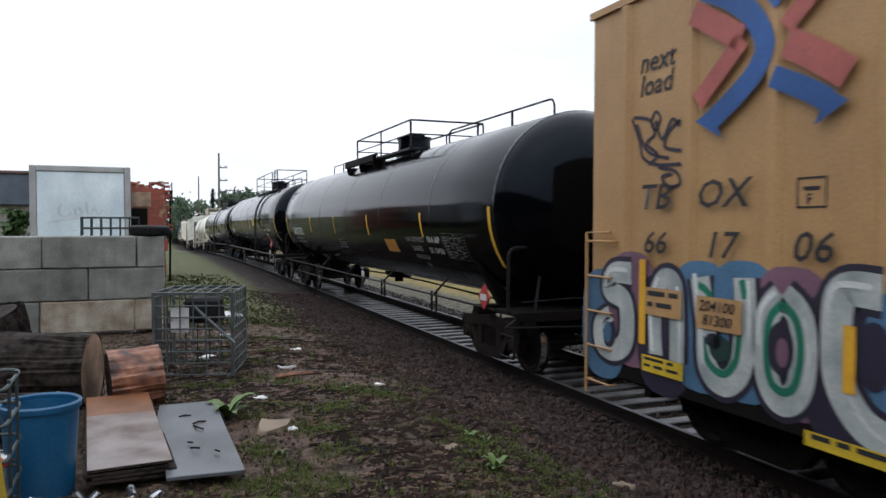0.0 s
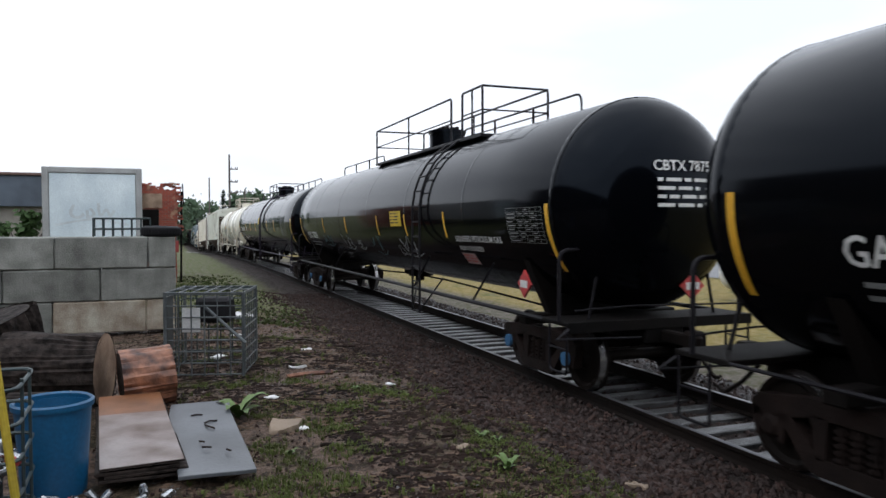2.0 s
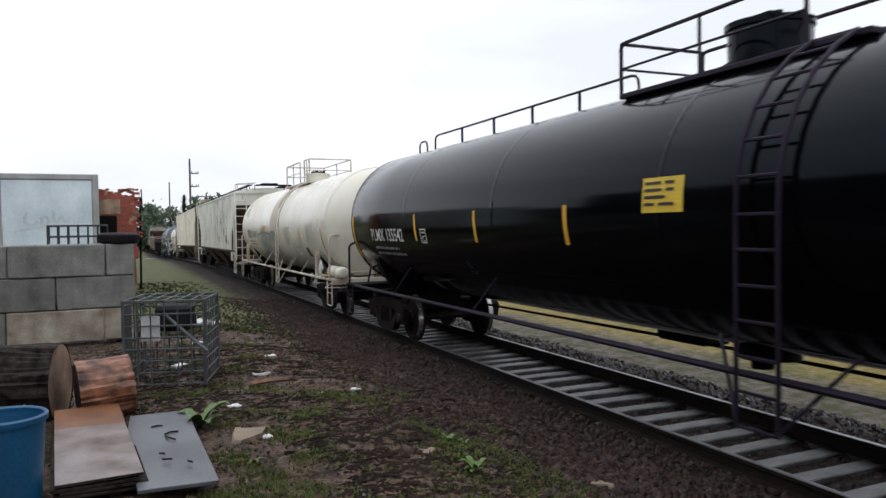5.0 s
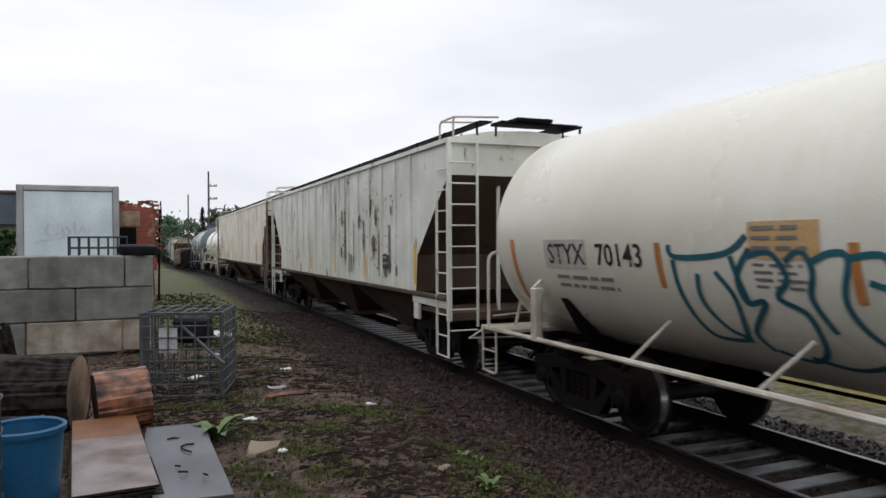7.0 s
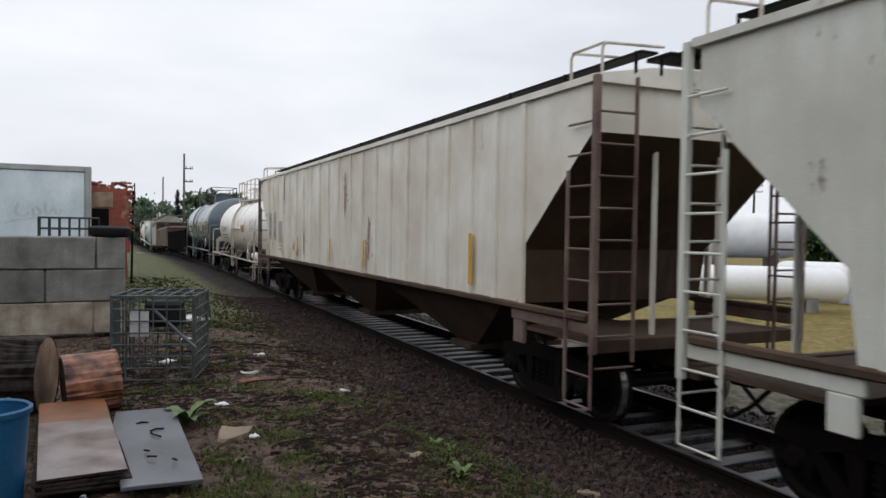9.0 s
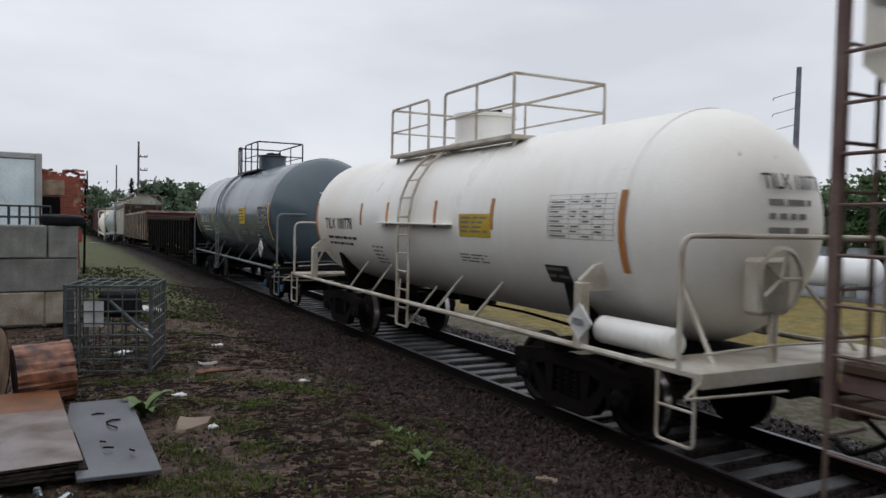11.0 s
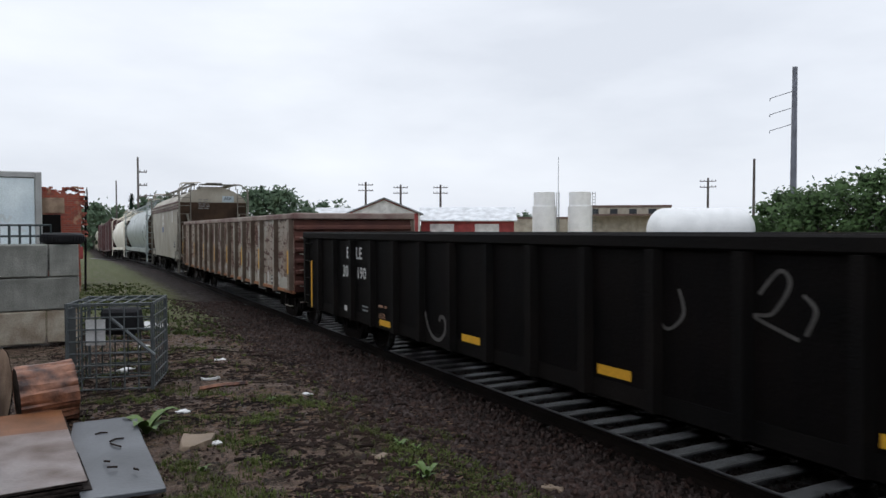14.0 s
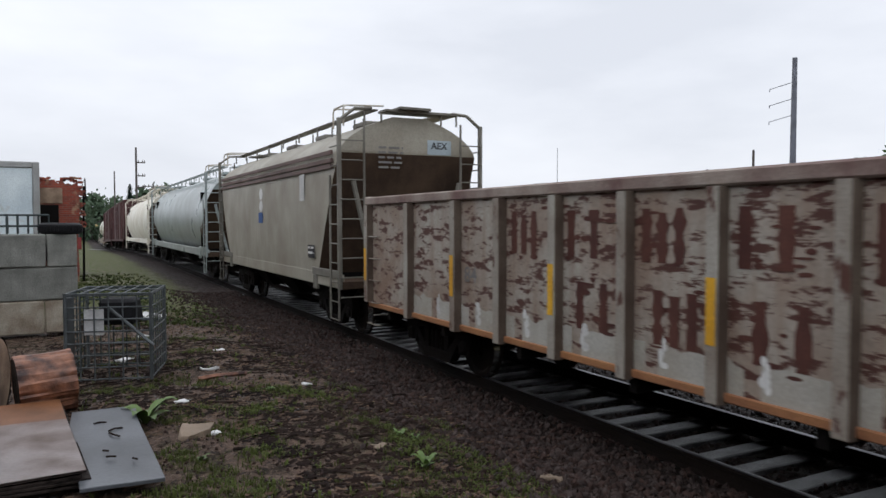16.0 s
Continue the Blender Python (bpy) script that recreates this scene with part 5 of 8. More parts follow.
# the train's uneven running: seconds, metres ahead of an even pace
UNEVEN = [(0.0, 0.314), (0.5, 0.224), (1.0, 0.164), (1.5, -0.357), (2.0, -0.001), (2.5, 0.008), (3.0, -0.352), (5.5, -0.016), (6.0, 0.326),
          (6.5, 0.221), (7.0, -0.279), (7.5, -0.339), (8.0, 0.087), (10.5, 0.403), (11.0, 0.348), (11.5, 0.586), (12.0, 0.481), (12.5, 0.025),
          (13.0, -0.068), (13.5, 0.128), (14.0, 0.013), (14.5, -0.519), (15.0, -0.312), (15.5, -0.358), (16.0, -0.728)]
TRAIN = []


def run_of_train(t):
    """Metres gone since the start of the clip."""
    return SPEED * t + float(np.interp(t, [a for a, b in UNEVEN], [b for a, b in UNEVEN]))


def join_train(car, start):
    TRAIN.append((car, start))
    return car


def emblem_arrows(car, m):
    """Crossing arrows, blue and red, on the boxcar's side; u from the trailing end, v up."""
    def arrow(lines, heads, material, w, label):
        for line, width in lines:
            part("emblem", stroke(bmesh.new(), m, line, width, w), material, car, label)
        for head in heads:
            bm = bmesh.new()
            bm.faces.new([bm.verts.new(m(u, v, w + 0.002)) for u, v in head])
            part("emblem_arrowhead", bm, material, car, label)
    arrow([([(1.8, 4.5), (2.1, 4.34), (2.36, 4.12), (2.5, 3.86), (2.43, 3.66), (2.25, 3.5), (2.07, 3.38), (1.88, 3.26)], 0.2),
           ([(2.58, 3.56), (2.82, 3.44), (3.0, 3.34), (3.1, 3.27)], 0.18), ([(2.55, 4.16), (2.72, 4.3), (2.9, 4.45)], 0.16)],
          [[(1.72, 3.3), (2.06, 3.11), (1.97, 3.24), (1.84, 3.36)], [(2.98, 3.1), (3.27, 3.25), (3.02, 3.42), (3.05, 3.24)]], logo_blue, 0.058, "blue curved arrow emblem")
    arrow([([(1.66, 4.33), (1.99, 4.12), (2.24, 3.95)], 0.22), ([(2.26, 3.94), (1.99, 3.7), (1.73, 3.48)], 0.18),
           ([(2.72, 3.8), (2.97, 3.65), (3.26, 3.45)], 0.24), ([(2.7, 3.93), (2.86, 4.06), (3.05, 4.2)], 0.16)], [], logo_red, 0.055, "faded red arrow emblem")


def car_yellow_box():
    L = 8.5
    car, m = boxcar("yellow-tan steel boxcar with big silver graffiti and rows of lettering", L, 4.75, 0.82, box_yellow, 9, rail_mat=mat_box_rail)
    o = -L        # the trailing end; u grows forward along the side from -L
    m2 = lambda u, v, w=0.0: m(o + (u - o) * 1.05, v, w)
    for word, u, v, k in (("next", 0.84, 3.92, 0.36), ("load", 0.84, 3.68, 0.36), ("TB", 0.9, 2.5, 0.34), ("OX", 1.72, 2.5, 0.34),
                          ("66", 0.97, 2.05, 0.3), ("17", 1.83, 2.04, 0.32), ("06", 2.78, 2.05, 0.32)):
        lettering("side_lettering", word, k * 0.85 if v > 3 else k * 1.06, m2, o + u, v, stencil_black, car, 0.22, squeeze=0.95 if v > 3 else 1.12, w=0.008 if v > 3 else 0.054)
    box_letters(car, m, o)
    return join_train(car, -1.0)


mat_box_rail = box_yellow


def box_letters(car, side, o):
    m = lambda u, v, w=0.0: side(o + u * 1.05, v, w)
    emblem_arrows(car, m)
    bm = bmesh.new()
    stroke(bm, m, [(1.1, 3.5), (1.03, 3.4), (1.1, 3.3), (1.17, 3.42)], 0.03, close=True)
    for k in ([(0.72, 3.47), (0.85, 3.22), (0.91, 3.04), (1.13, 2.95), (1.47, 2.93)], [(0.75, 3.48), (1.0, 3.42), (1.09, 3.27), (0.96, 3.18), (1.13, 3.05), (1.0, 2.96)],
              [(1.46, 3.36), (1.3, 3.27), (1.24, 3.12), (1.47, 3.06)], [(1.1, 3.4), (1.2, 3.2), (1.34, 3.38), (1.46, 3.3)], [(0.8, 3.4), (0.98, 3.1), (1.3, 3.0)],
              [(1.15, 2.92), (1.4, 2.86), (1.46, 2.74), (1.3, 2.72), (1.2, 2.82), (1.34, 2.84)]):
        stroke(bm, m, k, 0.035)
    part("scrawl", bm, spray_dark, car, "black spray scrawl")
    rnd = random.Random(55)
    for i in range(12):
        bm = bmesh.new()
        blob(bm, m, 0.3 + i * 0.5, 1.35 + rnd.uniform(-0.15, 0.1), 0.4, 0.62, 0.0525 + 0.0003 * i, 24, 0.7)
        part("sprayed_ground", bm, (spray_blue, spray_pink, spray_dark, spray_blue)[i % 4], car, "blue and mauve sprayed background")

    def fat_letter(pts, width, close=False):
        """One silver letter: dark rim, silver body, soft white shine and a dark inner line."""
        low = sum(v for u, v in pts) / len(pts)
        part("sprayed_outline", stroke(bmesh.new(), m, pts, width + 0.11, 0.057, 8, close), spray_dark, car, "dark violet sprayed outline")
        body = part("sprayed_letter", stroke(bmesh.new(), m, pts, width, 0.060, 8, close), spray_silver, car, "fat silver sprayed letter")
        part("sprayed_shine", stroke(bmesh.new(), m, [(u - width * 0.28, v + 0.03) for u, v in pts[:3]], 0.05, 0.064), spray_white, body, "white sprayed highlight")
        part("sprayed_shine", stroke(bmesh.new(), m, [(u + width * 0.2, v - 0.02) for u, v in pts[-3:]], 0.035, 0.064), spray_white, body)

    fat_letter([(0.8, 1.82), (0.5, 1.8), (0.42, 1.62), (0.7, 1.5), (0.72, 1.1), (0.5, 0.95), (0.28, 1.0), (0.26, 1.2), (0.45, 1.32)], 0.24)
    fat_letter([(1.2, 1.02), (1.18, 1.5), (1.28, 1.78), (1.46, 1.76), (1.5, 1.4), (1.5, 1.0)], 0.2)
    fat_letter([(1.8, 1.85), (1.88, 1.4), (1.92, 1.02), (2.12, 0.92), (2.3, 1.1), (2.34, 1.5), (2.32, 1.88)], 0.24)
    fat_letter([(2.72, 1.76), (2.58, 1.6), (2.55, 1.3), (2.6, 1.02), (2.73, 0.9), (2.88, 1.02), (2.93, 1.35), (2.88, 1.62)], 0.24, True)
    fat_letter([(3.55, 1.86), (3.25, 1.84), (3.2, 1.5), (3.24, 1.15), (3.42, 0.9), (3.7, 0.8)], 0.26)
    fat_letter([(4.1, 1.7), (4.05, 1.2), (4.3, 0.98), (4.6, 1.1), (4.6, 1.5), (4.3, 1.72)], 0.26)
    fat_letter([(4.95, 1.75), (5.0, 1.05), (5.4, 1.0), (5.5, 1.65)], 0.26)
    for ring in ([(2.72, 1.7), (2.6, 1.56), (2.57, 1.3), (2.61, 1.06), (2.73, 0.98), (2.85, 1.06), (2.9, 1.35), (2.85, 1.58)], [(1.84, 1.3), (1.92, 1.08), (2.1, 1.0), (2.24, 1.14), (2.28, 1.4)], [(1.78, 1.78), (1.9, 1.72), (2.0, 1.55)], [(2.3, 1.86), (2.34, 1.7)]):
        part("sprayed_ring", stroke(bmesh.new(), m, ring, 0.07, 0.062, 8, len(ring) > 6), spray_green, car, "green sprayed line")
    for u, v, ru, rv, paint in ((2.71, 1.33, 0.13, 0.22, spray_dark), (2.73, 1.3, 0.06, 0.12, spray_pink), (0.42, 1.14, 0.13, 0.17, spray_dark), (0.4, 1.14, 0.07, 0.12, spray_blue),
                                (1.34, 1.3, 0.06, 0.3, spray_dark), (2.06, 1.22, 0.13, 0.12, spray_forest), (1.98, 1.28, 0.1, 0.07, spray_dark), (2.1, 1.75, 0.12, 0.2, spray_blue), (3.5, 1.4, 0.14, 0.25, spray_dark)):
        bm = bmesh.new()
        blob(bm, m, u, v, ru, rv, 0.0635 if paint in (spray_dark, spray_forest) else 0.0655)
        part("sprayed_eye", bm, paint, car)
    up = lambda a, b, k=0.0: m(a, b, k + 0.072)
    notice(car, up, 1.06, 1.7, 0.52, 0.28, box_yellow, stencil_black, 2, 6)
    notice(car, up, 1.78, 1.68, 0.54, 0.3, box_yellow, box_yellow, 1, 7)
    lettering("side_lettering", "204100", 0.14, up, 1.82, 1.55, stencil_black, car, 0.2, w=0.016)
    lettering("side_lettering", "81300", 0.14, up, 1.86, 1.42, stencil_black, car, 0.2, w=0.016)
    notice(car, up, 1.01, 1.0, 0.6, 0.17, yellow_panel, stencil_black, 2, 8)
    notice(car, up, 2.96, 0.74, 1.1, 0.12, yellow_panel, stencil_black, 1, 9)
    for u in (0.95, 3.27):
        bm = bmesh.new()
        rect(bm, m, u, 1.1, u + 0.1, 1.98 if u < 1 else 1.6, 0.075)
        part("marking_strip", bm, yellow, car)
    bm = bmesh.new()
    for a, b, c, d in ((2.79, 2.47, 3.06, 2.485), (2.79, 2.7, 3.06, 2.715), (2.79, 2.47, 2.803, 2.71), (3.047, 2.47, 3.06, 2.71), (2.85, 2.61, 3.0, 2.64)):
        rect(bm, m, a, b, c, d, 0.006)
    part("plate_mark", bm, stencil_black, car, "small outlined square mark")
    lettering("side_lettering", "F", 0.12, m, 2.88, 2.5, stencil_black, car)


car_yellow_box()


def scribble(car, m, u, v, size, n, material, seed, width=0.03):
    rnd = random.Random(seed)
    bm = bmesh.new()
    for i in range(n):
        x = u + i * size * 0.62
        pts = [(x + rnd.uniform(-0.2, 0.5) * size, v + rnd.uniform(-0.55, 0.55) * size) for _ in range(5)]
        stroke(bm, m, pts, width)
    stroke(bm, m, [(u - 0.1 * size, v - 0.4 * size), (u + n * 0.35 * size, v - 0.55 * size), (u + n * 0.65 * size, v - 0.3 * size)], width)
    part("scrawl", bm, material, car, "loose sprayed scrawl")


def car_black(label, zc, radius, half, k, strips, mark, kind, roof, seams, plat, lad=None, head=0.7, end_at=None):
    car, m = tank_car(label, half, radius, zc, black_tank, rail_purple if kind == 3 else rail_black, yellow, half - 1.1, half + head - 0.2, strips,
                      platform=plat, ladder_u=lad, side_rail=kind >= 2, roof_rail=roof, seams=seams, caps=kind == 2, frame_mat=brown_steel, head=head, k=k, end_strip=end_at)
    mark_u, mark_v, mark_w = {1: (-7.02, -0.6, 0.8), 2: (-7.55, -0.76, 0.72), 3: (-7.7, -0.42, 0.78)}[kind]
    lettering("reporting_mark", mark, 0.36 if kind != 2 else 0.34, m, mark_u, mark_v, stencil_white, car, squeeze=mark_w, label="white reporting mark")
    small_print(car, m, mark_u + 0.1, mark_v - 0.13, 1.45, 0.24, 2, stencil_grey, kind)
    return car, m


def on_head(half, head, radius, zc):
    """Places on the bulged front head: u across, v up."""
    def f(u, v, w=0.0):
        q = min(math.hypot(u, v - zc) / radius, 1.0) ** 1.25
        return Vector((u, -half - head * (1 - q * q) ** 0.6 - w, v))
    return f


def front_gear(car, half, over, material):
    """Air reservoir, brake wheel and gear box at the front end."""
    bm = bmesh.new()
    rod(bm, (-1.25, 0.25 - half, 1.22), (-1.25, -0.75 - half, 1.22), 0.15, 18)
    for e in (0.25, -0.75):
        lathe(bm, [(0.15, 0), (0.11, 0.05), (0, 0.07)], Matrix.Translation((-1.25, e - half, 1.22)) @ ALONG_Y @ Matrix.Diagonal((1, 1, 1 if e > 0 else -1, 1)), 18)
    part("air_reservoir", bm, material, car, "white air reservoir cylinder")
    bm = bmesh.new()
    y = 0.1 - over
    lathe(bm, [(0.28, 0), (0.32, 0.02), (0.28, 0.04)], Matrix.Translation((-0.4, y, 1.85)) @ Matrix.Rotation(radians(90), 4, "X"), 24)
    for i in range(5):
        a = i * 1.2566
        rod(bm, (-0.4, y - 0.02, 1.85), (-0.4 + 0.28 * math.cos(a), y - 0.02, 1.85 + 0.28 * math.sin(a)), 0.02)
    box(bm, -0.62, y + 0.03, 1.5, -0.18, y + 0.25, 2.05, 0.04)
    rod(bm, (-0.4, y + 0.05, 1.05), (-0.4, y + 0.05, 1.6), 0.05)
    part("brake_wheel", bm, rail_white, car, "hand-brake wheel and gear box")


def sill_posts(car, y, radius, zc, material):
    """Upright posts on the side sill, each with a slanting arm to the tank."""
    for s in (-1, 1):
        for q in (-1, 1):
            bm = bmesh.new()
            box(bm, q * 1.4, s * y - 0.07, 1.0, q * 1.52, s * y + 0.07, 1.72, 0.015)
            h = math.sqrt(radius ** 2 - (1.72 - zc) ** 2)
            prism(bm, [(1.5, 1.62), (1.5, 1.74), (1.3, 1.9), (min(h, 1.3) - 0.15, 1.95), (min(h, 1.3) - 0.15, 1.62)], s * y - 0.03, s * y + 0.03, lambda u, v, k: Vector((q * u, k, v)))
            bmesh.ops.recalc_face_normals(bm, faces=bm.faces[:])
            part("sill_post", bm, material, car, "upright post with bracket to the tank")


car, m = car_black("long black tank car with yellow strips and white lettering", 2.59, 1.56, 9.15, 1.12, [-5.25, -1.88, 1.21, 4.12], "GATX 57212", 1,
                   [(-7.4, -3.2), (1.9, 6.9)], (-5.7, -2.8, 0, 2.8, 5.7), (-3.1, 1.0, 0.8, 0.62), head=0.85, end_at=8.99)
small_print(car, m, -1.16, -0.66, 0.75, 0.32, 4, stencil_grey, 10)
bm = bmesh.new()
rect(bm, m, 2.89, -0.89, 3.58, -0.58)
part("notice_panel", bm, orange_panel, car, "orange notice panel")
lettering("side_lettering", "NON-ODORIZED", 0.15, m, 4.28, -0.6, stencil_grey, car, squeeze=0.8)
lettering("side_lettering", "LIQUEFIED", 0.15, m, 4.45, -0.8, stencil_grey, car, squeeze=0.8)
lettering("side_lettering", "PETROLEUM", 0.15, m, 4.45, -1.0, stencil_grey, car, squeeze=0.8)
lettering("side_lettering", "GAS", 0.15, m, 4.72, -1.2, stencil_grey, car, squeeze=0.8)
lettering("side_lettering", "FRA AIP", 0.17, m, 5.4, -0.6, stencil_white, car)
lettering("side_lettering", "SR 13450", 0.17, m, 5.34, -0.83, stencil_white, car)
data_panel(car, m, 6.1, -0.41, 0.93, 0.5)
for y in (-8.75,):
    placard(car, lambda u, v, w=0.0, y=y: Vector((-1.5 - w, -u + y, 1.2 + v)), 0.2, placard_red, placard_white)
bm = bmesh.new()
for s in (-1, 1):
    for y in (-0.85, 0.5, 1.85):
        prism(bm, [(0.5, 4.0), (1.02, 4.0), (1.02, 3.93), (0.95, 3.63)], y - 0.02, y + 0.02, lambda u, v, k: Vector((s * u, k, v)))
    box(bm, s * 0.95, -0.95, 3.98, s * 1.06, 1.95, 4.16, 0.008)
part("platform_gusset", bm, under_black, car, "folded platform brackets")
join_train(car, 19.37)

car, m = car_black("black pressure tank car with scrawls, ladder and red placards", 2.63, 1.5, 9.55, 1.128, [-4.88, -2.79, -0.84, 2.11, 4.84], "CBTX 787529", 2,
                   [(-7.0, -2.6), (3.0, 7.6)], (-5.7, -2.8, 0, 2.8, 5.7), (-4.9, 1.55, 0.6, 0.9), -3.75, end_at=9.44)
notice(car, m, 1.85, 0.02, 0.72, 0.34)
lettering("side_lettering", "LIQUEFIED PETROLEUM GAS", 0.15, m, 5.24, -0.6, stencil_white, car, squeeze=0.9)
lettering("side_lettering", "NON-ODORIZED", 0.13, m, 5.28, -0.78, stencil_white, car, squeeze=0.9)
notice(car, m, 5.25, -0.84, 0.5, 0.24, placard_pink, placard_red, 3, 14)
data_panel(car, m, 7.26, -0.05, 0.98, 0.52)
for i, (u, s, n, mm) in enumerate(((-5.25, 0.42, 4, spray_faint), (-2.85, 0.5, 3, spray_pale), (-1.42, 0.42, 2, spray_pale), (0.05, 0.6, 2, spray_faint), (1.95, 0.5, 4, spray_pale))):
    scribble(car, m, u, -0.8, s, n, mm, 40 + i, 0.022)
e = on_head(9.55, 0.7, 1.5, 2.63)
lettering("reporting_mark", "CBTX 787529", 0.2, e, -0.35, 3.05, stencil_white, car, w=0.03)
bm = bmesh.new()
text_lines(bm, e, -0.3, 2.95, 0.9, 0.45, 4, 15, 0.04)
part("small_lettering", bm, stencil_white, car)
for x in (-1.5, 0.48):
    placard(car, lambda u, v, w=0.0, x=x: Vector((x + u if x > 0 else -1.5 - w, -10.0 - w if x > 0 else -8.85 - u, 1.48 + v)), 0.2, placard_red, placard_white)
join_train(car, 41.33)

car, m = car_black("black tank car with yellow strips and low roof railing", 2.49, 1.5, 10.5, 1.19, [-4.7, -2.65, 1.4, 3.47, 5.53], "PLMX 135542", 3,
                   [(-8.0, -1.8), (1.8, 7.6)], (-6, -3, 0, 3, 6), (-1.4, 1.4, 0.55, 0.62), -1.1, end_at=10.38)
notice(car, m, -0.2, 0.3, 0.5, 0.35)
data_panel(car, m, 6.4, 0.25, 1.2, 0.85)
bm = bmesh.new()
for y in (9.2,):
    pipe(bm, bend([(0, y + 0.3, 3.9), (0, y + 0.3, 4.28), (0, y + 0.75, 4.28), (0, y + 0.75, 3.85)], 0.15), 0.02)
part("grab_hoop", bm, rail_purple, car, "small hoop on the tank top")
scribble(car, m, -4.0, -0.8, 0.3, 1, scrawl_navy, 61, 0.02)
bm = bmesh.new()
for a, b, c, d in ((0, 0, 0.22, 0.02), (0, 0.24, 0.22, 0.26), (0, 0, 0.02, 0.26), (0.2, 0, 0.22, 0.26), (0.04, 0.18, 0.18, 0.205)):
    rect(bm, m, a - 5.34, b - 0.44, c - 5.34, d - 0.44, 0.006)
part("plate_mark", bm, stencil_white, car, "small outlined square mark")
lettering("side_lettering", "C", 0.15, m, -5.28, -0.41, stencil_white, car)
join_train(car, 63.57)

car, m = tank_car("cream tank car with brown spill band, ladder and teal scrawl", 6.95, 1.52, 2.44, cream_tank, rail_white, orange, 5.5, 7.58, [-3.44, -1.46, 1.03, 2.99],
                  strip_z=2.08, platform=(-1.8, 1.25, 0.6, 0.72), dome_y=-0.3, rail_z=2.18, k=1.138, ladder_u=-0.93, side_rail=True, seams=(-3, 0, 3), head=0.72, end_strip=6.53, dome_r=0.4, dome_h=0.25)
lettering("reporting_mark", "STYX", 0.36, m, -4.9, -0.38, stencil_black, car, squeeze=0.85)
lettering("reporting_mark", "70143", 0.36, m, -3.97, -0.38, stencil_black, car, squeeze=0.85)
bm = bmesh.new()
rect(bm, m, -4.98, -0.44, -4.14, -0.08, 0.005)
part("paint_patch", bm, paint_out, car, "grey patch under the mark")
small_print(car, m, -4.8, -0.53, 1.2, 0.23, 2, stencil_fade, 17)
notice(car, m, -1.93, 0.06, 0.64, 0.32, tan_panel, stencil_fade, 3, 18)
small_print(car, m, -1.9, -0.3, 0.58, 0.26, 4, stencil_fade, 28)
notice(car, m, 3.72, -0.66, 0.34, 0.3, stencil_black, stencil_fade, 2, 18)
data_panel(car, m, 4.2, 0.06, 1.0, 0.54, stencil_fade)
small_print(car, m, 1.58, -0.04, 0.74, 0.58, 7, stencil_fade, 19)
small_print(car, m, 1.7, -0.68, 0.9, 0.26, 4, paint_out, 29)
small_print(car, m, 2.66, -0.74, 0.72, 0.12, 2, stencil_fade, 20)
scribble(car, m, 2.72, -0.52, 0.3, 3, stencil_fade, 66, 0.018)
bm = bmesh.new()
for k in ([(-2.84, -0.14), (-2.76, -0.26), (-2.19, -0.22), (-1.94, -0.06)], [(-2.8, -0.29), (-2.78, -0.7), (-2.66, -1.1), (-2.44, -1.16), (-2.2, -1.12)],
          [(-2.52, -0.42), (-2.55, -0.7), (-2.4, -1.0), (-2.22, -1.1)], [(-2.31, -0.39), (-2.16, -0.66), (-2.23, -1.11)], [(-2.12, -0.24), (-2.02, -0.7)],
          [(-1.92, -0.17), (-2.08, -0.43), (-2.05, -0.68), (-1.86, -0.66), (-2.1, -1.0), (-2.03, -1.24)], [(-1.95, -0.24), (-1.72, -0.21), (-1.6, -0.42), (-1.72, -0.6), (-1.5, -0.75), (-1.5, -1.1), (-1.7, -1.3), (-2.0, -1.22)],
          [(-1.6, -0.28), (-1.45, -0.19), (-1.37, -0.35), (-1.42, -0.59), (-1.32, -0.9)], [(-1.36, -0.27), (-1.2, -0.2), (-1.08, -0.25), (-1.15, -0.62), (-0.98, -0.95), (-0.7, -1.0)],
          [(-1.08, -0.24), (-0.82, -0.22), (-0.78, -0.45), (-0.95, -0.42)], [(-1.7, -1.24), (-1.4, -1.32), (-1.1, -1.22), (-0.8, -0.98), (-0.6, -1.05)],
          [(-0.72, -0.2), (-0.68, -0.6), (-0.5, -0.95)], [(-0.5, -0.2), (-0.35, -0.5), (-0.2, -0.22), (-0.1, -0.6), (-0.2, -0.9)], [(-0.6, -0.3), (-0.3, -0.16), (0.05, -0.25), (0.1, -0.7), (-0.1, -1.05)]):
    stroke(bm, m, k, 0.055)
part("scrawl", bm, spray_teal, car, "teal sprayed scrawl")
bm = bmesh.new()
lathe(bm, [(1.524, -0.42), (1.524, 0.62)], Matrix.Translation((0, 0, 2.44)) @ ALONG_Y, 60)
part("spill_band", bm, band_beige, car, "brownish spill band round the tank")
front_gear(car, 6.95, 7.62, cream_tank)
sill_posts(car, 5.95, 1.52, 2.44, rail_white)
e = on_head(6.95, 0.72, 1.52, 2.44)
lettering("reporting_mark", "STYX 70143", 0.2, e, -0.5, 2.84, stencil_black, car, w=0.03, squeeze=0.85)
bm = bmesh.new()
text_lines(bm, e, -0.42, 2.76, 0.8, 0.3, 3, 43, 0.04)
part("small_lettering", bm, stencil_fade, car)
placard(car, lambda u, v, w=0.0: Vector((-1.5 - w, -6.5 - u, 1.3 + v)), 0.2, placard_white, placard_white)
join_train(car, 83.44)

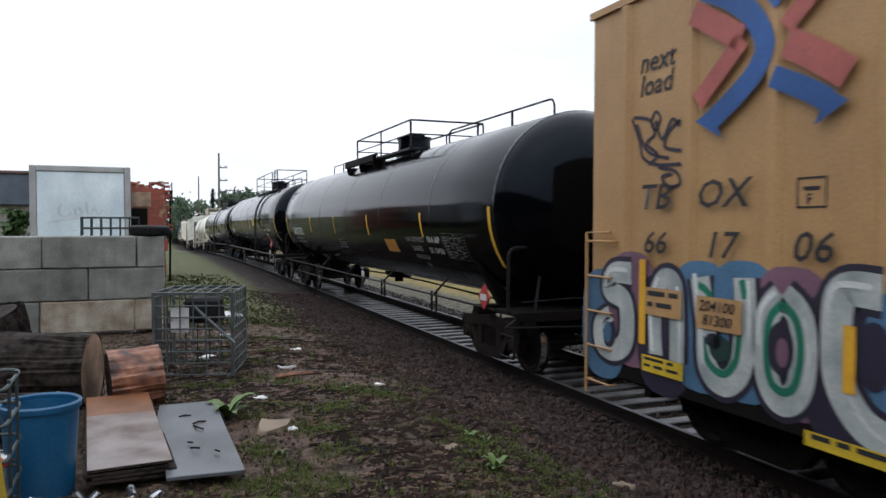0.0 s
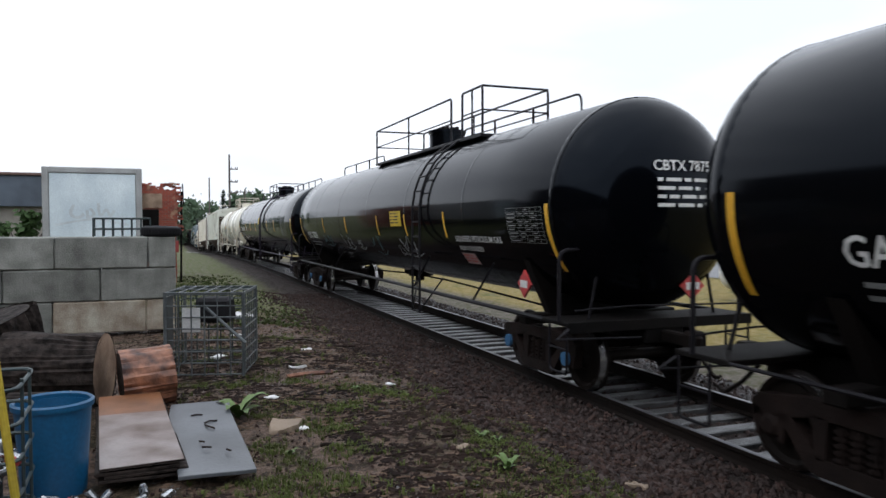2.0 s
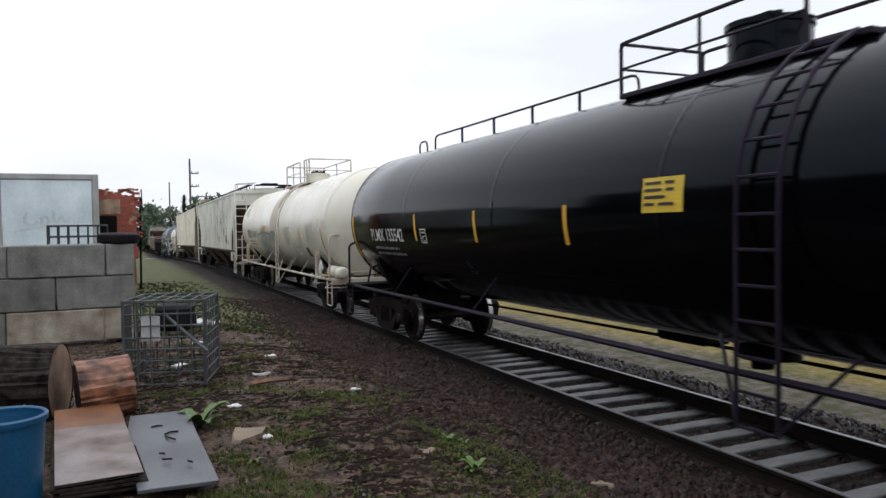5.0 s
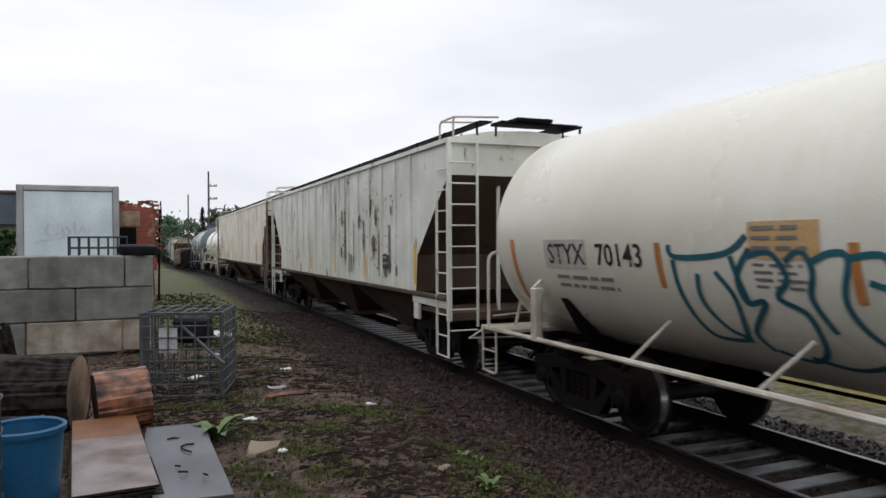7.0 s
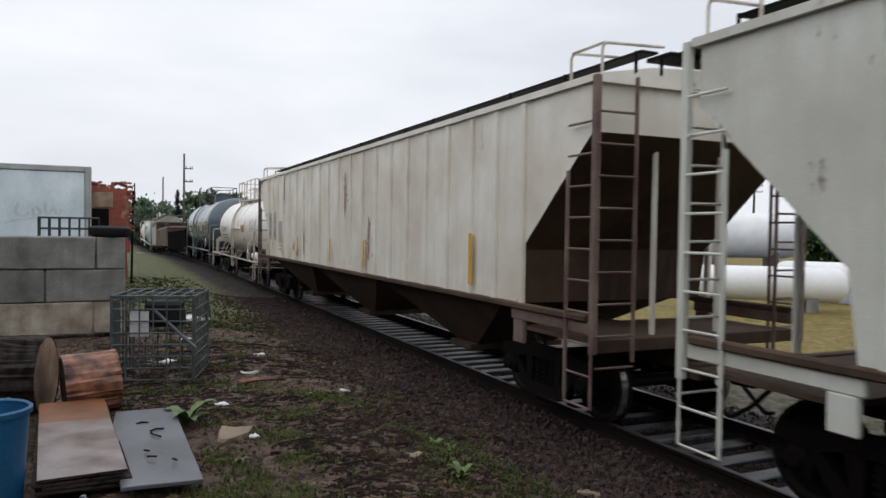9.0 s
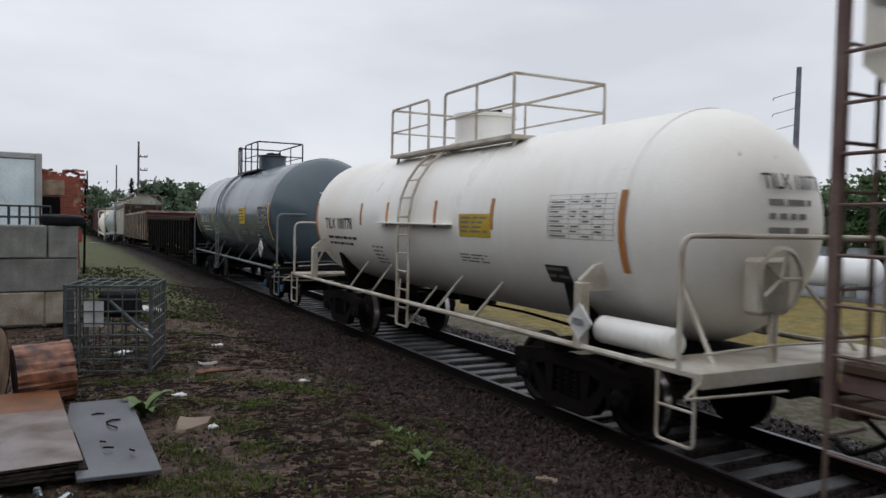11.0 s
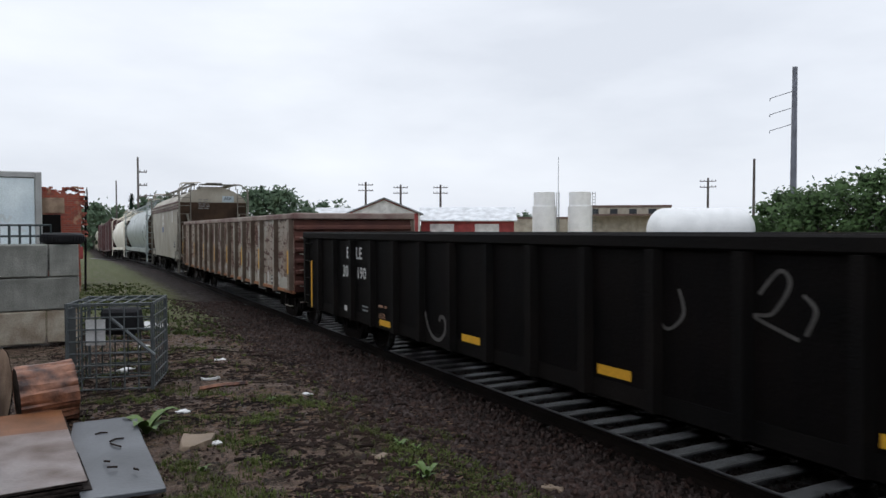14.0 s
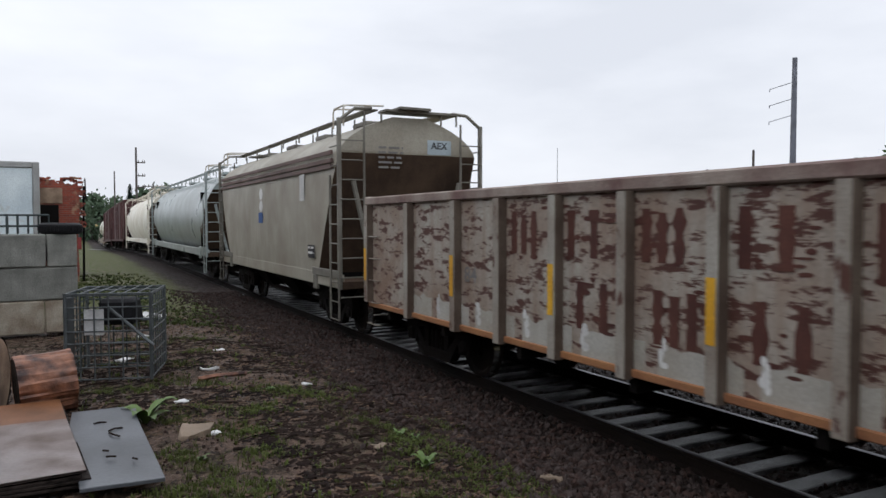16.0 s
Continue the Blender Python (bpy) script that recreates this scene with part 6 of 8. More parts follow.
car, m = ribbed_hopper("weathered cream covered hopper with dark rust blotches", 8.8, 4.08, hopper_cream, hopper_cream, [0.913 * i - 6.85 for i in range(16)], [-6.43, -3.43, -0.99, 1.7, 4.23], k=1.12)
notice(car, m, 4.56, 2.08, 0.36, 0.3, stencil_black, stencil_fade, 2, 21)
rust_runs(car, m, [(1.8, 4.0, 3.2, 0.07), (1.78, 3.2, 1.75, 0.16), (1.5, 3.15, 2.75, 0.26), (1.45, 2.3, 1.95, 0.2), (0.9, 3.85, 2.1, 0.09), (0.08, 4.05, 3.6, 0.06), (2.1, 2.1, 1.6, 0.1), (2.3, 2.05, 1.62, 0.12),
                   (2.5, 2.9, 1.6, 0.06), (3.25, 2.85, 2.15, 0.14), (3.7, 3.4, 2.9, 0.2), (3.62, 3.8, 3.5, 0.16), (3.95, 2.5, 2.0, 0.3), (4.1, 3.2, 2.7, 0.16), (4.35, 2.6, 1.6, 0.2), (4.95, 2.7, 1.7, 0.16),
                   (3.0, 3.0, 2.6, 0.05), (1.2, 2.9, 2.5, 0.08), (4.7, 2.1, 1.6, 0.4), (5.05, 3.1, 2.9, 0.1), (5.3, 3.3, 3.15, 0.1)], rust_dark, 71)
e = flat_end(-8.8 + 0.12, -1)
lettering("reporting_mark", "CRDX", 0.22, e, 0.72, 3.84, stencil_fade, car, squeeze=0.9, w=0.01)
lettering("reporting_mark", "7831", 0.22, e, 0.74, 3.58, stencil_fade, car, squeeze=0.9, w=0.01)
join_train(car, 100.9)

car, m = ribbed_hopper("dirty white covered hopper with dark painted-out lettering patches", 10.0, 4.05, hopper_white, hopper_white, [q * y for q in (-1, 1) for y in (8.42, 7.68, 6.93, 6.07, 5.21, 4.35, 3.49, 2.63, 1.77, 0.91)] + [0.05], [-7.0, -2.0, 0.6, 4.0, 6.05, 8.45], post_mat=rail_maroon)
bm = bmesh.new()
for a, b, c, d in ((-8.27, 1.95, -7.76, 2.82), (-7.53, 1.95, -7.04, 2.85), (-6.78, 1.87, -6.17, 2.55)):
    rect(bm, m, a, b, c, d, 0.006)
part("paint_patch", bm, paint_out, car, "grey painted-out patches")
for u, v, s in ((-8.24, 2.5, "NW"), (-7.5, 2.5, "CX"), (-8.22, 2.03, "94"), (-7.48, 2.03, "40")):
    lettering("reporting_mark", s, 0.34, m, u, v, stencil_fade, car, squeeze=0.85, w=0.012)
bm = bmesh.new()
rust_runs(car, m, [(-5.98, 3.92, 3.2, 0.1), (-5.93, 3.3, 2.75, 0.05), (-8.45, 3.0, 2.6, 0.03), (-4.6, 1.9, 1.7, 0.12), (-4.2, 1.75, 1.55, 0.16), (-5.2, 1.75, 1.55, 0.05), (-3.4, 2.2, 1.6, 0.1), (0.5, 3.6, 2.6, 0.1), (2.2, 2.6, 1.7, 0.12)], rust_tan, 72)
small_print(car, m, -6.75, 1.82, 0.6, 0.24, 2, paint_out, 48)
blob(bm, m, -9.73, 3.93, 0.1, 0.1)
part("round_mark", bm, stencil_fade, car)
join_train(car, 121.07)

car, m = tank_car("white tank car with railed platform, ladder and orange strips", 5.08, 1.29, 2.35, white_tank, rail_white, orange, 4.0, 6.4, [-2.22, -0.72, 0.95, 2.08],
                  strip_z=2.45, strip_h=0.42, platform=(-1.98, 1.78, 0.7, 0.85), dome_y=-0.07, k=1.133, ladder_u=0.13, side_rail=True, seams=(-2.2, 0, 2.2), head=1.0, rail_z=2.25, dome_r=0.5, dome_h=0.45)
lettering("reporting_mark", "TILX 100778", 0.32, m, -3.95, -0.2, stencil_black, car, squeeze=0.85)
small_print(car, m, -3.88, -0.36, 1.6, 0.26, 2, stencil_black, 23)
small_print(car, m, -1.75, -0.5, 0.5, 0.42, 5, stencil_fade, 26)
small_print(car, m, 1.33, -0.48, 0.75, 0.15, 3, stencil_fade, 27)
bm = bmesh.new()
box(bm, -1.42, -1.38, 2.28, -1.26, 1.3, 2.31, 0.006)
part("side_shelf", bm, white_tank, car, "thin drip shelf along the tank")
notice(car, m, 1.42, 0.1, 0.78, 0.32, yellow_panel, stencil_fade, 4, 24)
data_panel(car, m, 3.36, 0.32, 1.04, 0.5, stencil_fade)
notice(car, m, 3.2, -0.52, 0.4, 0.24, stencil_black, stencil_fade, 2, 25)
placard(car, lambda u, v, w=0.0: Vector((-1.5 - w, -4.75 - u, 1.3 + v)), 0.2, placard_white, placard_white, "1830")
front_gear(car, 5.08, 6.4, white_tank)
sill_posts(car, 4.7, 1.29, 2.35, rail_white)
e = on_head(5.08, 1.0, 1.29, 2.35)
lettering("reporting_mark", "TILX 100778", 0.22, e, -0.35, 2.72, stencil_black, car, w=0.03, squeeze=0.8)
small_print(car, e, -0.28, 2.62, 0.75, 0.42, 3, stencil_fade, 44)
join_train(car, 138.73)

car, m = tank_car("blue-grey tank car with yellow notice, ladder and railed dome", 6.0, 1.54, 2.46, grey_tank, rail_grey, yellow, 4.9, 6.9, [-2.49, -0.55, 1.95],
                  strip_z=2.45, platform=(-1.0, 1.42, 0.65, 0.9), dome_y=-0.15, top_mat=rail_purple, k=1.2, ladder_u=0.75, side_rail=True, seams=(-2.5, 0, 2.5), head=0.75, end_strip=5.83, caps=True, rail_z=2.45, dome_r=0.45, dome_h=0.42)
lettering("reporting_mark", "TILX 161270", 0.36, m, -3.98, -0.29, stencil_white, car, squeeze=0.72)
small_print(car, m, -3.8, -0.45, 1.45, 0.24, 2, stencil_white, 31)
small_print(car, m, -2.04, -0.53, 0.8, 0.2, 4, stencil_pale, 32)
small_print(car, m, 0.91, -0.53, 0.7, 0.4, 6, stencil_pale, 33)
small_print(car, m, 1.89, -0.53, 0.62, 0.12, 2, stencil_pale, 39)
small_print(car, m, 2.73, -0.54, 0.67, 0.12, 2, stencil_pale, 45)
small_print(car, m, 3.9, -0.32, 0.6, 0.1, 2, stencil_pale, 46)
notice(car, m, 1.82, 0.18, 0.6, 0.48)
data_panel(car, m, 3.84, 0.2, 1.0, 0.48, stencil_white, stencil_black, rows=7)
notice(car, m, 3.53, -0.55, 0.4, 0.3, stencil_black, stencil_white, 2, 34)
placard(car, lambda u, v, w=0.0: Vector((-1.52 - w, -5.05 - u, 1.5 + v)), 0.24, placard_white, placard_white, "1824")
placard(car, lambda u, v, w=0.0: Vector((0.4 + u, -6.95 - w, 1.45 + v)), 0.24, placard_white, placard_white, "1824")
e = on_head(6.0, 0.75, 1.54, 2.46)
lettering("reporting_mark", "TILX 161270", 0.21, e, -0.4, 2.9, stencil_white, car, w=0.03, squeeze=0.85)
bm = bmesh.new()
text_lines(bm, e, -0.34, 2.82, 0.9, 0.22, 2, 41, 0.04)
text_lines(bm, e, -0.22, 2.02, 0.75, 0.3, 3, 42, 0.04)
part("small_lettering", bm, stencil_white, car)
join_train(car, 153.135)

car, m = gondola("black steel gondola with white lettering and yellow patches", 8.86, 2.27, 0.84, gon_black, under_black, under_black, [-8.74] + [-0.125 + 0.9925 * i for i in range(-8, 9)] + [8.74], 5, under_black, (7.165,), k=1.143)
lettering("reporting_mark", "B", 0.31, m, -5.44, 1.82, stencil_white, car, squeeze=0.9)
lettering("reporting_mark", "LE", 0.31, m, -4.99, 1.82, stencil_white, car, squeeze=0.9)
lettering("reporting_mark", "30", 0.31, m, -5.63, 1.46, stencil_white, car, squeeze=0.9)
lettering("reporting_mark", "190", 0.31, m, -4.96, 1.46, stencil_white, car, squeeze=0.9)
for u, v in ((-4.0, 0.71), (-1.41, 0.83), (1.12, 0.88), (3.69, 0.88)):
    part("marking_strip", rect(bmesh.new(), m, u, v, u + 0.44, v + 0.1, 0.006), yellow, car)
bm = bmesh.new()
rect(bm, m, 7.1, 0.8, 7.2, 1.72, 0.012)
part("marking_strip", bm, yellow, car)
small_print(car, m, -4.72, 0.98, 0.36, 0.14, 2, stencil_grey, 35)
lettering("side_lettering", "65500", 0.13, m, -4.02, 0.83, rust_tan, car, squeeze=0.75)
small_print(car, m, -4.03, 1.06, 0.38, 0.1, 1, rust_tan, 47)
bm = bmesh.new()
for line in ([(2.84, 1.84), (3.0, 2.03), (3.08, 1.93), (2.95, 1.7), (2.8, 1.66), (3.15, 1.52)], [(3.18, 1.86), (3.27, 1.75), (3.2, 1.56)],
             [(4.56, 1.28), (4.57, 1.6), (4.94, 1.58), (4.95, 1.27), (4.6, 1.28)], [(4.64, 1.4), (4.72, 1.52), (4.78, 1.34), (4.88, 1.46)], [(5.5, 0.96), (5.56, 0.88), (5.68, 0.9), (5.72, 0.98), (5.9, 1.0)],
             [(1.9, 1.8), (1.85, 1.6), (1.98, 1.45), (2.15, 1.6), (2.1, 1.82)]):
    stroke(bm, m, line, 0.03)
part("scrawl", bm, chalk_faint, car, "thin faint grey scrawl")
part("scrawl", stroke(bmesh.new(), m, [(-2.41, 1.12), (-2.37, 1.0), (-2.3, 0.88), (-2.17, 0.77), (-2.0, 0.75), (-1.87, 0.85), (-1.82, 0.98), (-1.87, 1.08), (-1.96, 1.09), (-2.0, 1.02)], 0.055), chalk_faint, car, "smeared grey hook")
bm = bmesh.new()
for u, v in ((4.66, 0.86), (-5.56, 0.8)):
    rect(bm, m, u, v, u + 0.14, v + 0.1, 0.008)
part("white_plate", bm, placard_white, car)
join_train(car, 169.42)

# end_mat: dark rust brown puts the shadow on the ends into their colour
car, m = gondola("rusty grey gondola with peeling paint and large rust-red letters", 8.75, 2.72, 0.88, gon_rust, gon_rib, rust_edge, [-8.67] + [-1.145 * u for u in (6.36, 5.03, 4.11, 3.11, 2.13, 1.16, 0.19, -0.8, -1.77, -2.75, -3.76, -4.76, -6.1)] + [8.67], 6, under_black, (-7.57, -5.03, -3.11, -1.16, 0.8, 2.75, 4.76, 7.57), rust_sill, k=1.145, strip_z=(1.31, 1.87), end_mat=rust_letter_end_shade, web_mat=rib_web, rib_d=0.11)
gondola_wear(car, m)
bm = bmesh.new()
# a worn company name, as plain worn shapes with gaps
for row, (count, u0, v0) in enumerate(((9, -3.62, 1.95), (7, -2.5, 1.2))):
    rnd = random.Random(90 + row)
    for i in range(count):
        u = u0 + i * 0.985
        bars = ((0.07, 0.5), (0.4, 0.5)) if (i + row) % 2 else ((0.08, 0.5), (0.26, 0.46), (0.44, 0.5))
        for q, h in bars:
            rows = []
            for b in range(13):
                k = 0.055 + 0.03 * noise.noise(Vector((u * 3 + q, b * 0.5, row)))
                rows.append((bm.verts.new(m(u + q - k, v0 + h * b / 12, 0.006)), bm.verts.new(m(u + q + k, v0 + h * b / 12, 0.006))))
            for (a, b), (c, d) in zip(rows, rows[1:]):
                bm.faces.new((a, b, d, c))
        for q in range(9):
            blob(bm, m, u + rnd.uniform(-0.12, 0.65), v0 + rnd.uniform(-0.05, 0.55), rnd.uniform(0.02, 0.09), rnd.uniform(0.01, 0.035), 0.0065, 7)
part("worn_letter_blocks", bm, rust_letter_end_shade, car, "large worn rust-red painted bars")
lettering("side_lettering", "84", 0.3, m, -4.62, 1.52, stencil_fade, car)
notice(car, m, 5.8, 1.18, 0.47, 0.24, stencil_black, stencil_white, 2, 36)
join_train(car, 188.085)

car, m = round_hopper("grey-tan covered hopper with brown eaves stripe and walkway", 6.06, 4.45, 1.15, hopper_grey, hopper_rail, flat=0.92, stripe=brown_stripe, cut=1.4, k=1.19)
bm = bmesh.new()
rect(bm, m, 2.86, 2.8, 3.16, 3.4, 0.012)
part("white_plate", bm, placard_white, car)
bm = bmesh.new()
for v in (3.08, 2.75):
    blob(bm, m, -0.22, v, 0.16, 0.16, 0.008)
part("round_mark", bm, placard_white, car)
bm = bmesh.new()
rect(bm, m, -0.45, 2.3, -0.05, 2.58, 0.012)
part("blue_mark", bm, logo_blue, car)
notice(car, m, 3.35, 1.83, 0.4, 0.28, stencil_black, stencil_white, 2, 37)
e = flat_end(-6.06 + 0.14, -1)
bm = bmesh.new()
rect(bm, e, 0.4, 3.72, 0.95, 4.02, 0.004)
part("end_plate", bm, logo_sky, car, "pale blue patch on the end")
lettering("reporting_mark", "AEX", 0.2, e, 0.48, 3.84, stencil_black, car, w=0.012)
small_print(car, e, -0.7, 3.85, 0.6, 0.5, 5, stencil_fade, 38)
join_train(car, 204.36)

car, m = round_hopper("pale blue-grey rounded covered hopper", 9.3, 4.3, 1.2, hopper_pale, hopper_pale, flat=0.25, cut=1.6)
join_train(car, 222.5)
car, m = round_hopper("cream rounded covered hopper", 9.2, 4.3, 1.2, hopper_white, hopper_white, flat=0.25, cut=1.6)
join_train(car, 243.0)
for c in (263.4, 281.6):
    car, m = boxcar("weathered oxide red boxcar far down the train", 8.4, 4.55, 1.1, box_red, 6, box_red)
    join_train(car, c)
car, m = tank_car("cream tank car far down the line", 6.0, 1.45, 2.65, cream_tank, rail_white, orange, 4.6, 6.9, [-3, 3], platform=(-1.3, 1.3, 0.6, 0.8))
join_train(car, 299.5)


# ---- track bed ----
def ties():
    rnd = random.Random(5)
    meshes = []
    for k in range(4):
        bm = bmesh.new()
        box(bm, -1.28, -0.11, -0.17, 1.28, 0.11, 0.0, 0.012)
        for v in bm.verts:
            v.co.z += 0.008 * noise.noise(v.co * 3 + Vector((k * 7, 0, 0)))
        meshes.append(finish(bm, "tie", tie_wood, False))
    bed = thing("track_ties", "weathered grey wooden ties bedded in ballast", "railway ties")
    bed["kind"] = "structure"
    for i in range(150):
        y = -4 + i * 0.5 + rnd.uniform(-0.03, 0.03)
        t = part("tie", meshes[i % 4], None, bed, at=pose(line_x(y) + rnd.uniform(-0.04, 0.04), y, track_z(y) - 0.176 + rnd.uniform(-0.012, 0.004), 0, 0, rnd.uniform(-1.5, 1.5) - 1))
    bm = bmesh.new()
    for i in range(70):
        y = 71 + i * 0.55
        box(bm, line_x(y) - 1.28, y - 0.11, track_z(y) - 0.35, line_x(y) + 1.28, y + 0.11, track_z(y) - 0.18)
    tagged(part("far_ties", bm, tie_wood, bed), kind="stuff")


ties()


def motions():
    for car, start in TRAIN:
        rows = []
        for i in range(33):
            t = i * 0.5
            y = start - run_of_train(t)
            a, b = track_z(y - 6), track_z(y + 6)
            rows.append((t, pose(line_x(y), y, (a + b) / 2, math.degrees(math.atan2(b - a, 12)), 0, -1)))
        walk(car, rows)
    # wheels roll with the train
    for ws, y in WHEELS:
        turn = math.degrees(SPEED / 0.457)
        n = 480
        walk(ws, [(16.0 * i / n, pose(0, y, 0.457, turn * 16.0 * i / n)) for i in range(n + 1)])


# ---- the yard beside the track ----
def deform(bm, amp, freq, seed=0.0):
    for v in bm.verts:
        p = v.co * freq + Vector((seed, seed * 1.7, 0))
        v.co += Vector((noise.noise(p), noise.noise(p + Vector((9, 0, 0))), noise.noise(p + Vector((0, 9, 0))))) * amp


def block_wall():
    wall = thing("wall_of_blocks", "stacked grey concrete blocks, three courses high, stained", "block wall")
    y0, z0, h = 15.0, 0.22, 0.6
    rows = [[-4.9, -3.25, -1.63, -0.05, 0.5], [-5.6, -4.0, -2.42, -0.83, 0.5], [-4.8, -3.2, -1.58, 0.0, 0.5]]
    for r, joints in enumerate(rows):
        for i, (a, b) in enumerate(zip(joints, joints[1:])):
            bm = bmesh.new()
            box(bm, a + 0.008, 0, 0.008, b - 0.008, 0.6, h - 0.004, 0.02)
            bmesh.ops.subdivide_edges(bm, edges=[e for e in bm.edges if e.calc_length() > 0.4], cuts=3, use_grid_fill=True)
            deform(bm, 0.012, 3.0, i + 5 * r)
            part("concrete_block", bm, concrete_tan if r == 0 and i in (2, 3) else concrete, wall,
                 at=pose(0, y0 + (i % 2) * 0.012 - 0.01 * r, z0 + r * h, 0, 0, 0.3 * ((i + r) % 3 - 1)))
    return 0.22 + 3 * h


wall_top = block_wall()


def tyre():
    t = thing("tyre", "worn black lorry tyre lying on the block wall", "tyre", at=pose(0.24, 15.3, wall_top + 0.005, 1, 1, 0))
    bm = bmesh.new()
    lathe(bm, [(0.2, 0.03), (0.2, 0.0), (0.3, -0.01), (0.36, 0.02), (0.37, 0.08), (0.37, 0.11), (0.36, 0.16), (0.3, 0.19), (0.2, 0.18), (0.2, 0.15), (0.28, 0.14), (0.28, 0.05), (0.2, 0.03)], Matrix(), 36)
    bmesh.ops.recalc_face_normals(bm, faces=bm.faces[:])
    part("casing", bm, rubber, t)
    bm = bmesh.new()
    for i in range(36):
        a = i * math.pi / 18
        box(bm, 0.362, -0.02, 0.05, 0.378, 0.02, 0.13, 0.0, Matrix.Rotation(a, 4, "Z"))
    tagged(part("tread_blocks", bm, rubber, t), kind="stuff")


tyre()


def wall_rack():
    t = thing("metal_rack", "low blue-grey tube rack standing on the block wall", "metal rack", at=pose(-0.95, 15.25, wall_top))
    bm = bmesh.new()
    for y in (0, 0.45):
        for z in (0.14, 0.34):
            rod(bm, (0, y, z), (1.0, y, z), 0.018)
        for i in range(7):
            rod(bm, (i / 6, y, 0), (i / 6, y, 0.34), 0.016)
    for x in (0, 0.5, 1.0):
        rod(bm, (x, 0, 0.34), (x, 0.45, 0.34), 0.016)
    part("frame", bm, cage_dark, t)


wall_rack()


def box_trailer():
    t = thing("box_trailer", "grey box trailer with pale blue rear panel and faded lettering", "trailer", at=pose(-2.58, 22.0, 0.0, 0, 0, 0.5))
    bm = bmesh.new()
    box(bm, 0, 0.06, 0.9, 2.46, 9.0, 3.7, 0.03)
    part("body", bm, trailer_frame, t)
    bm = bmesh.new()
    box(bm, 0.0, 0, 0.85, 0.16, 0.08, 3.76, 0.02)
    box(bm, 2.3, 0, 0.85, 2.46, 0.08, 3.76, 0.02)
    box(bm, 0.16, 0, 3.6, 2.3, 0.08, 3.76, 0.02)
    box(bm, 0.16, 0, 0.85, 2.3, 0.08, 1.0, 0.02)
    part("rear_frame", bm, trailer_frame, t)
    bm = bmesh.new()
    box(bm, 0.17, 0.03, 1.0, 2.29, 0.07, 3.59, 0.01)
    p = part("rear_panel", bm, trailer_panel, t)
    bm = bmesh.new()
    e = lambda u, v, w=0.0: Vector((u, 0.03 - w, v))
    stroke(bm, e, [(0.75, 2.75), (0.68, 2.5), (0.85, 2.4), (1.0, 2.5)], 0.08, 0.004)
    stroke(bm, e, [(1.08, 2.6), (1.1, 2.4), (1.25, 2.5), (1.15, 2.65)], 0.07, 0.004)
    stroke(bm, e, [(1.35, 2.8), (1.4, 2.45), (1.55, 2.62), (1.65, 2.45), (1.75, 2.6)], 0.07, 0.004)
    stroke(bm, e, [(0.3, 2.2), (1.2, 2.35), (2.1, 2.2)], 0.05, 0.004)
    part("faded_emblem", bm, panel_white, p, "faded white script-like strokes")
    for y in (6.6, 7.8):
        for x in (0.25, 2.2):
            bm = bmesh.new()
            rod(bm, (x - 0.14, y, 0.5), (x + 0.14, y, 0.5), 0.5, 24)
            part("wheel", bm, rubber, t)
    bm = bmesh.new()
    for x in (0.5, 1.96):
        box(bm, x - 0.06, 0.3, -0.02, x + 0.06, 0.5, 0.9)
    part("landing_leg", bm, under_black, t)


box_trailer()


def shed_building():
    t = thing("metal_building", "long beige metal building with slate blue fascia", "building", at=pose(0, 38, -0.4))
    bm = bmesh.new()
    box(bm, -32, 0, -0.4, -3.1, 14, 3.5)
    part("wall", bm, wall_beige, t)
    bm = bmesh.new()
    box(bm, -32.2, -0.35, 3.35, -2.9, 0.0, 4.75, 0.03)
    part("fascia", bm, fascia_blue, t, "slate blue sheet fascia")
    bm = bmesh.new()
    box(bm, -32.3, -0.45, 4.75, -2.8, 14, 4.88, 0.02)
    part("roof_edge", bm, brown_stripe, t, "brown roof edge")
    bm = bmesh.new()
    for i in range(60):
        box(bm, -32 + i * 0.48, -0.03, -0.3, -31.95 + i * 0.48, 0.0, 3.35)
    tagged(part("siding_ribs", bm, wall_beige, t), kind="stuff")


shed_building()


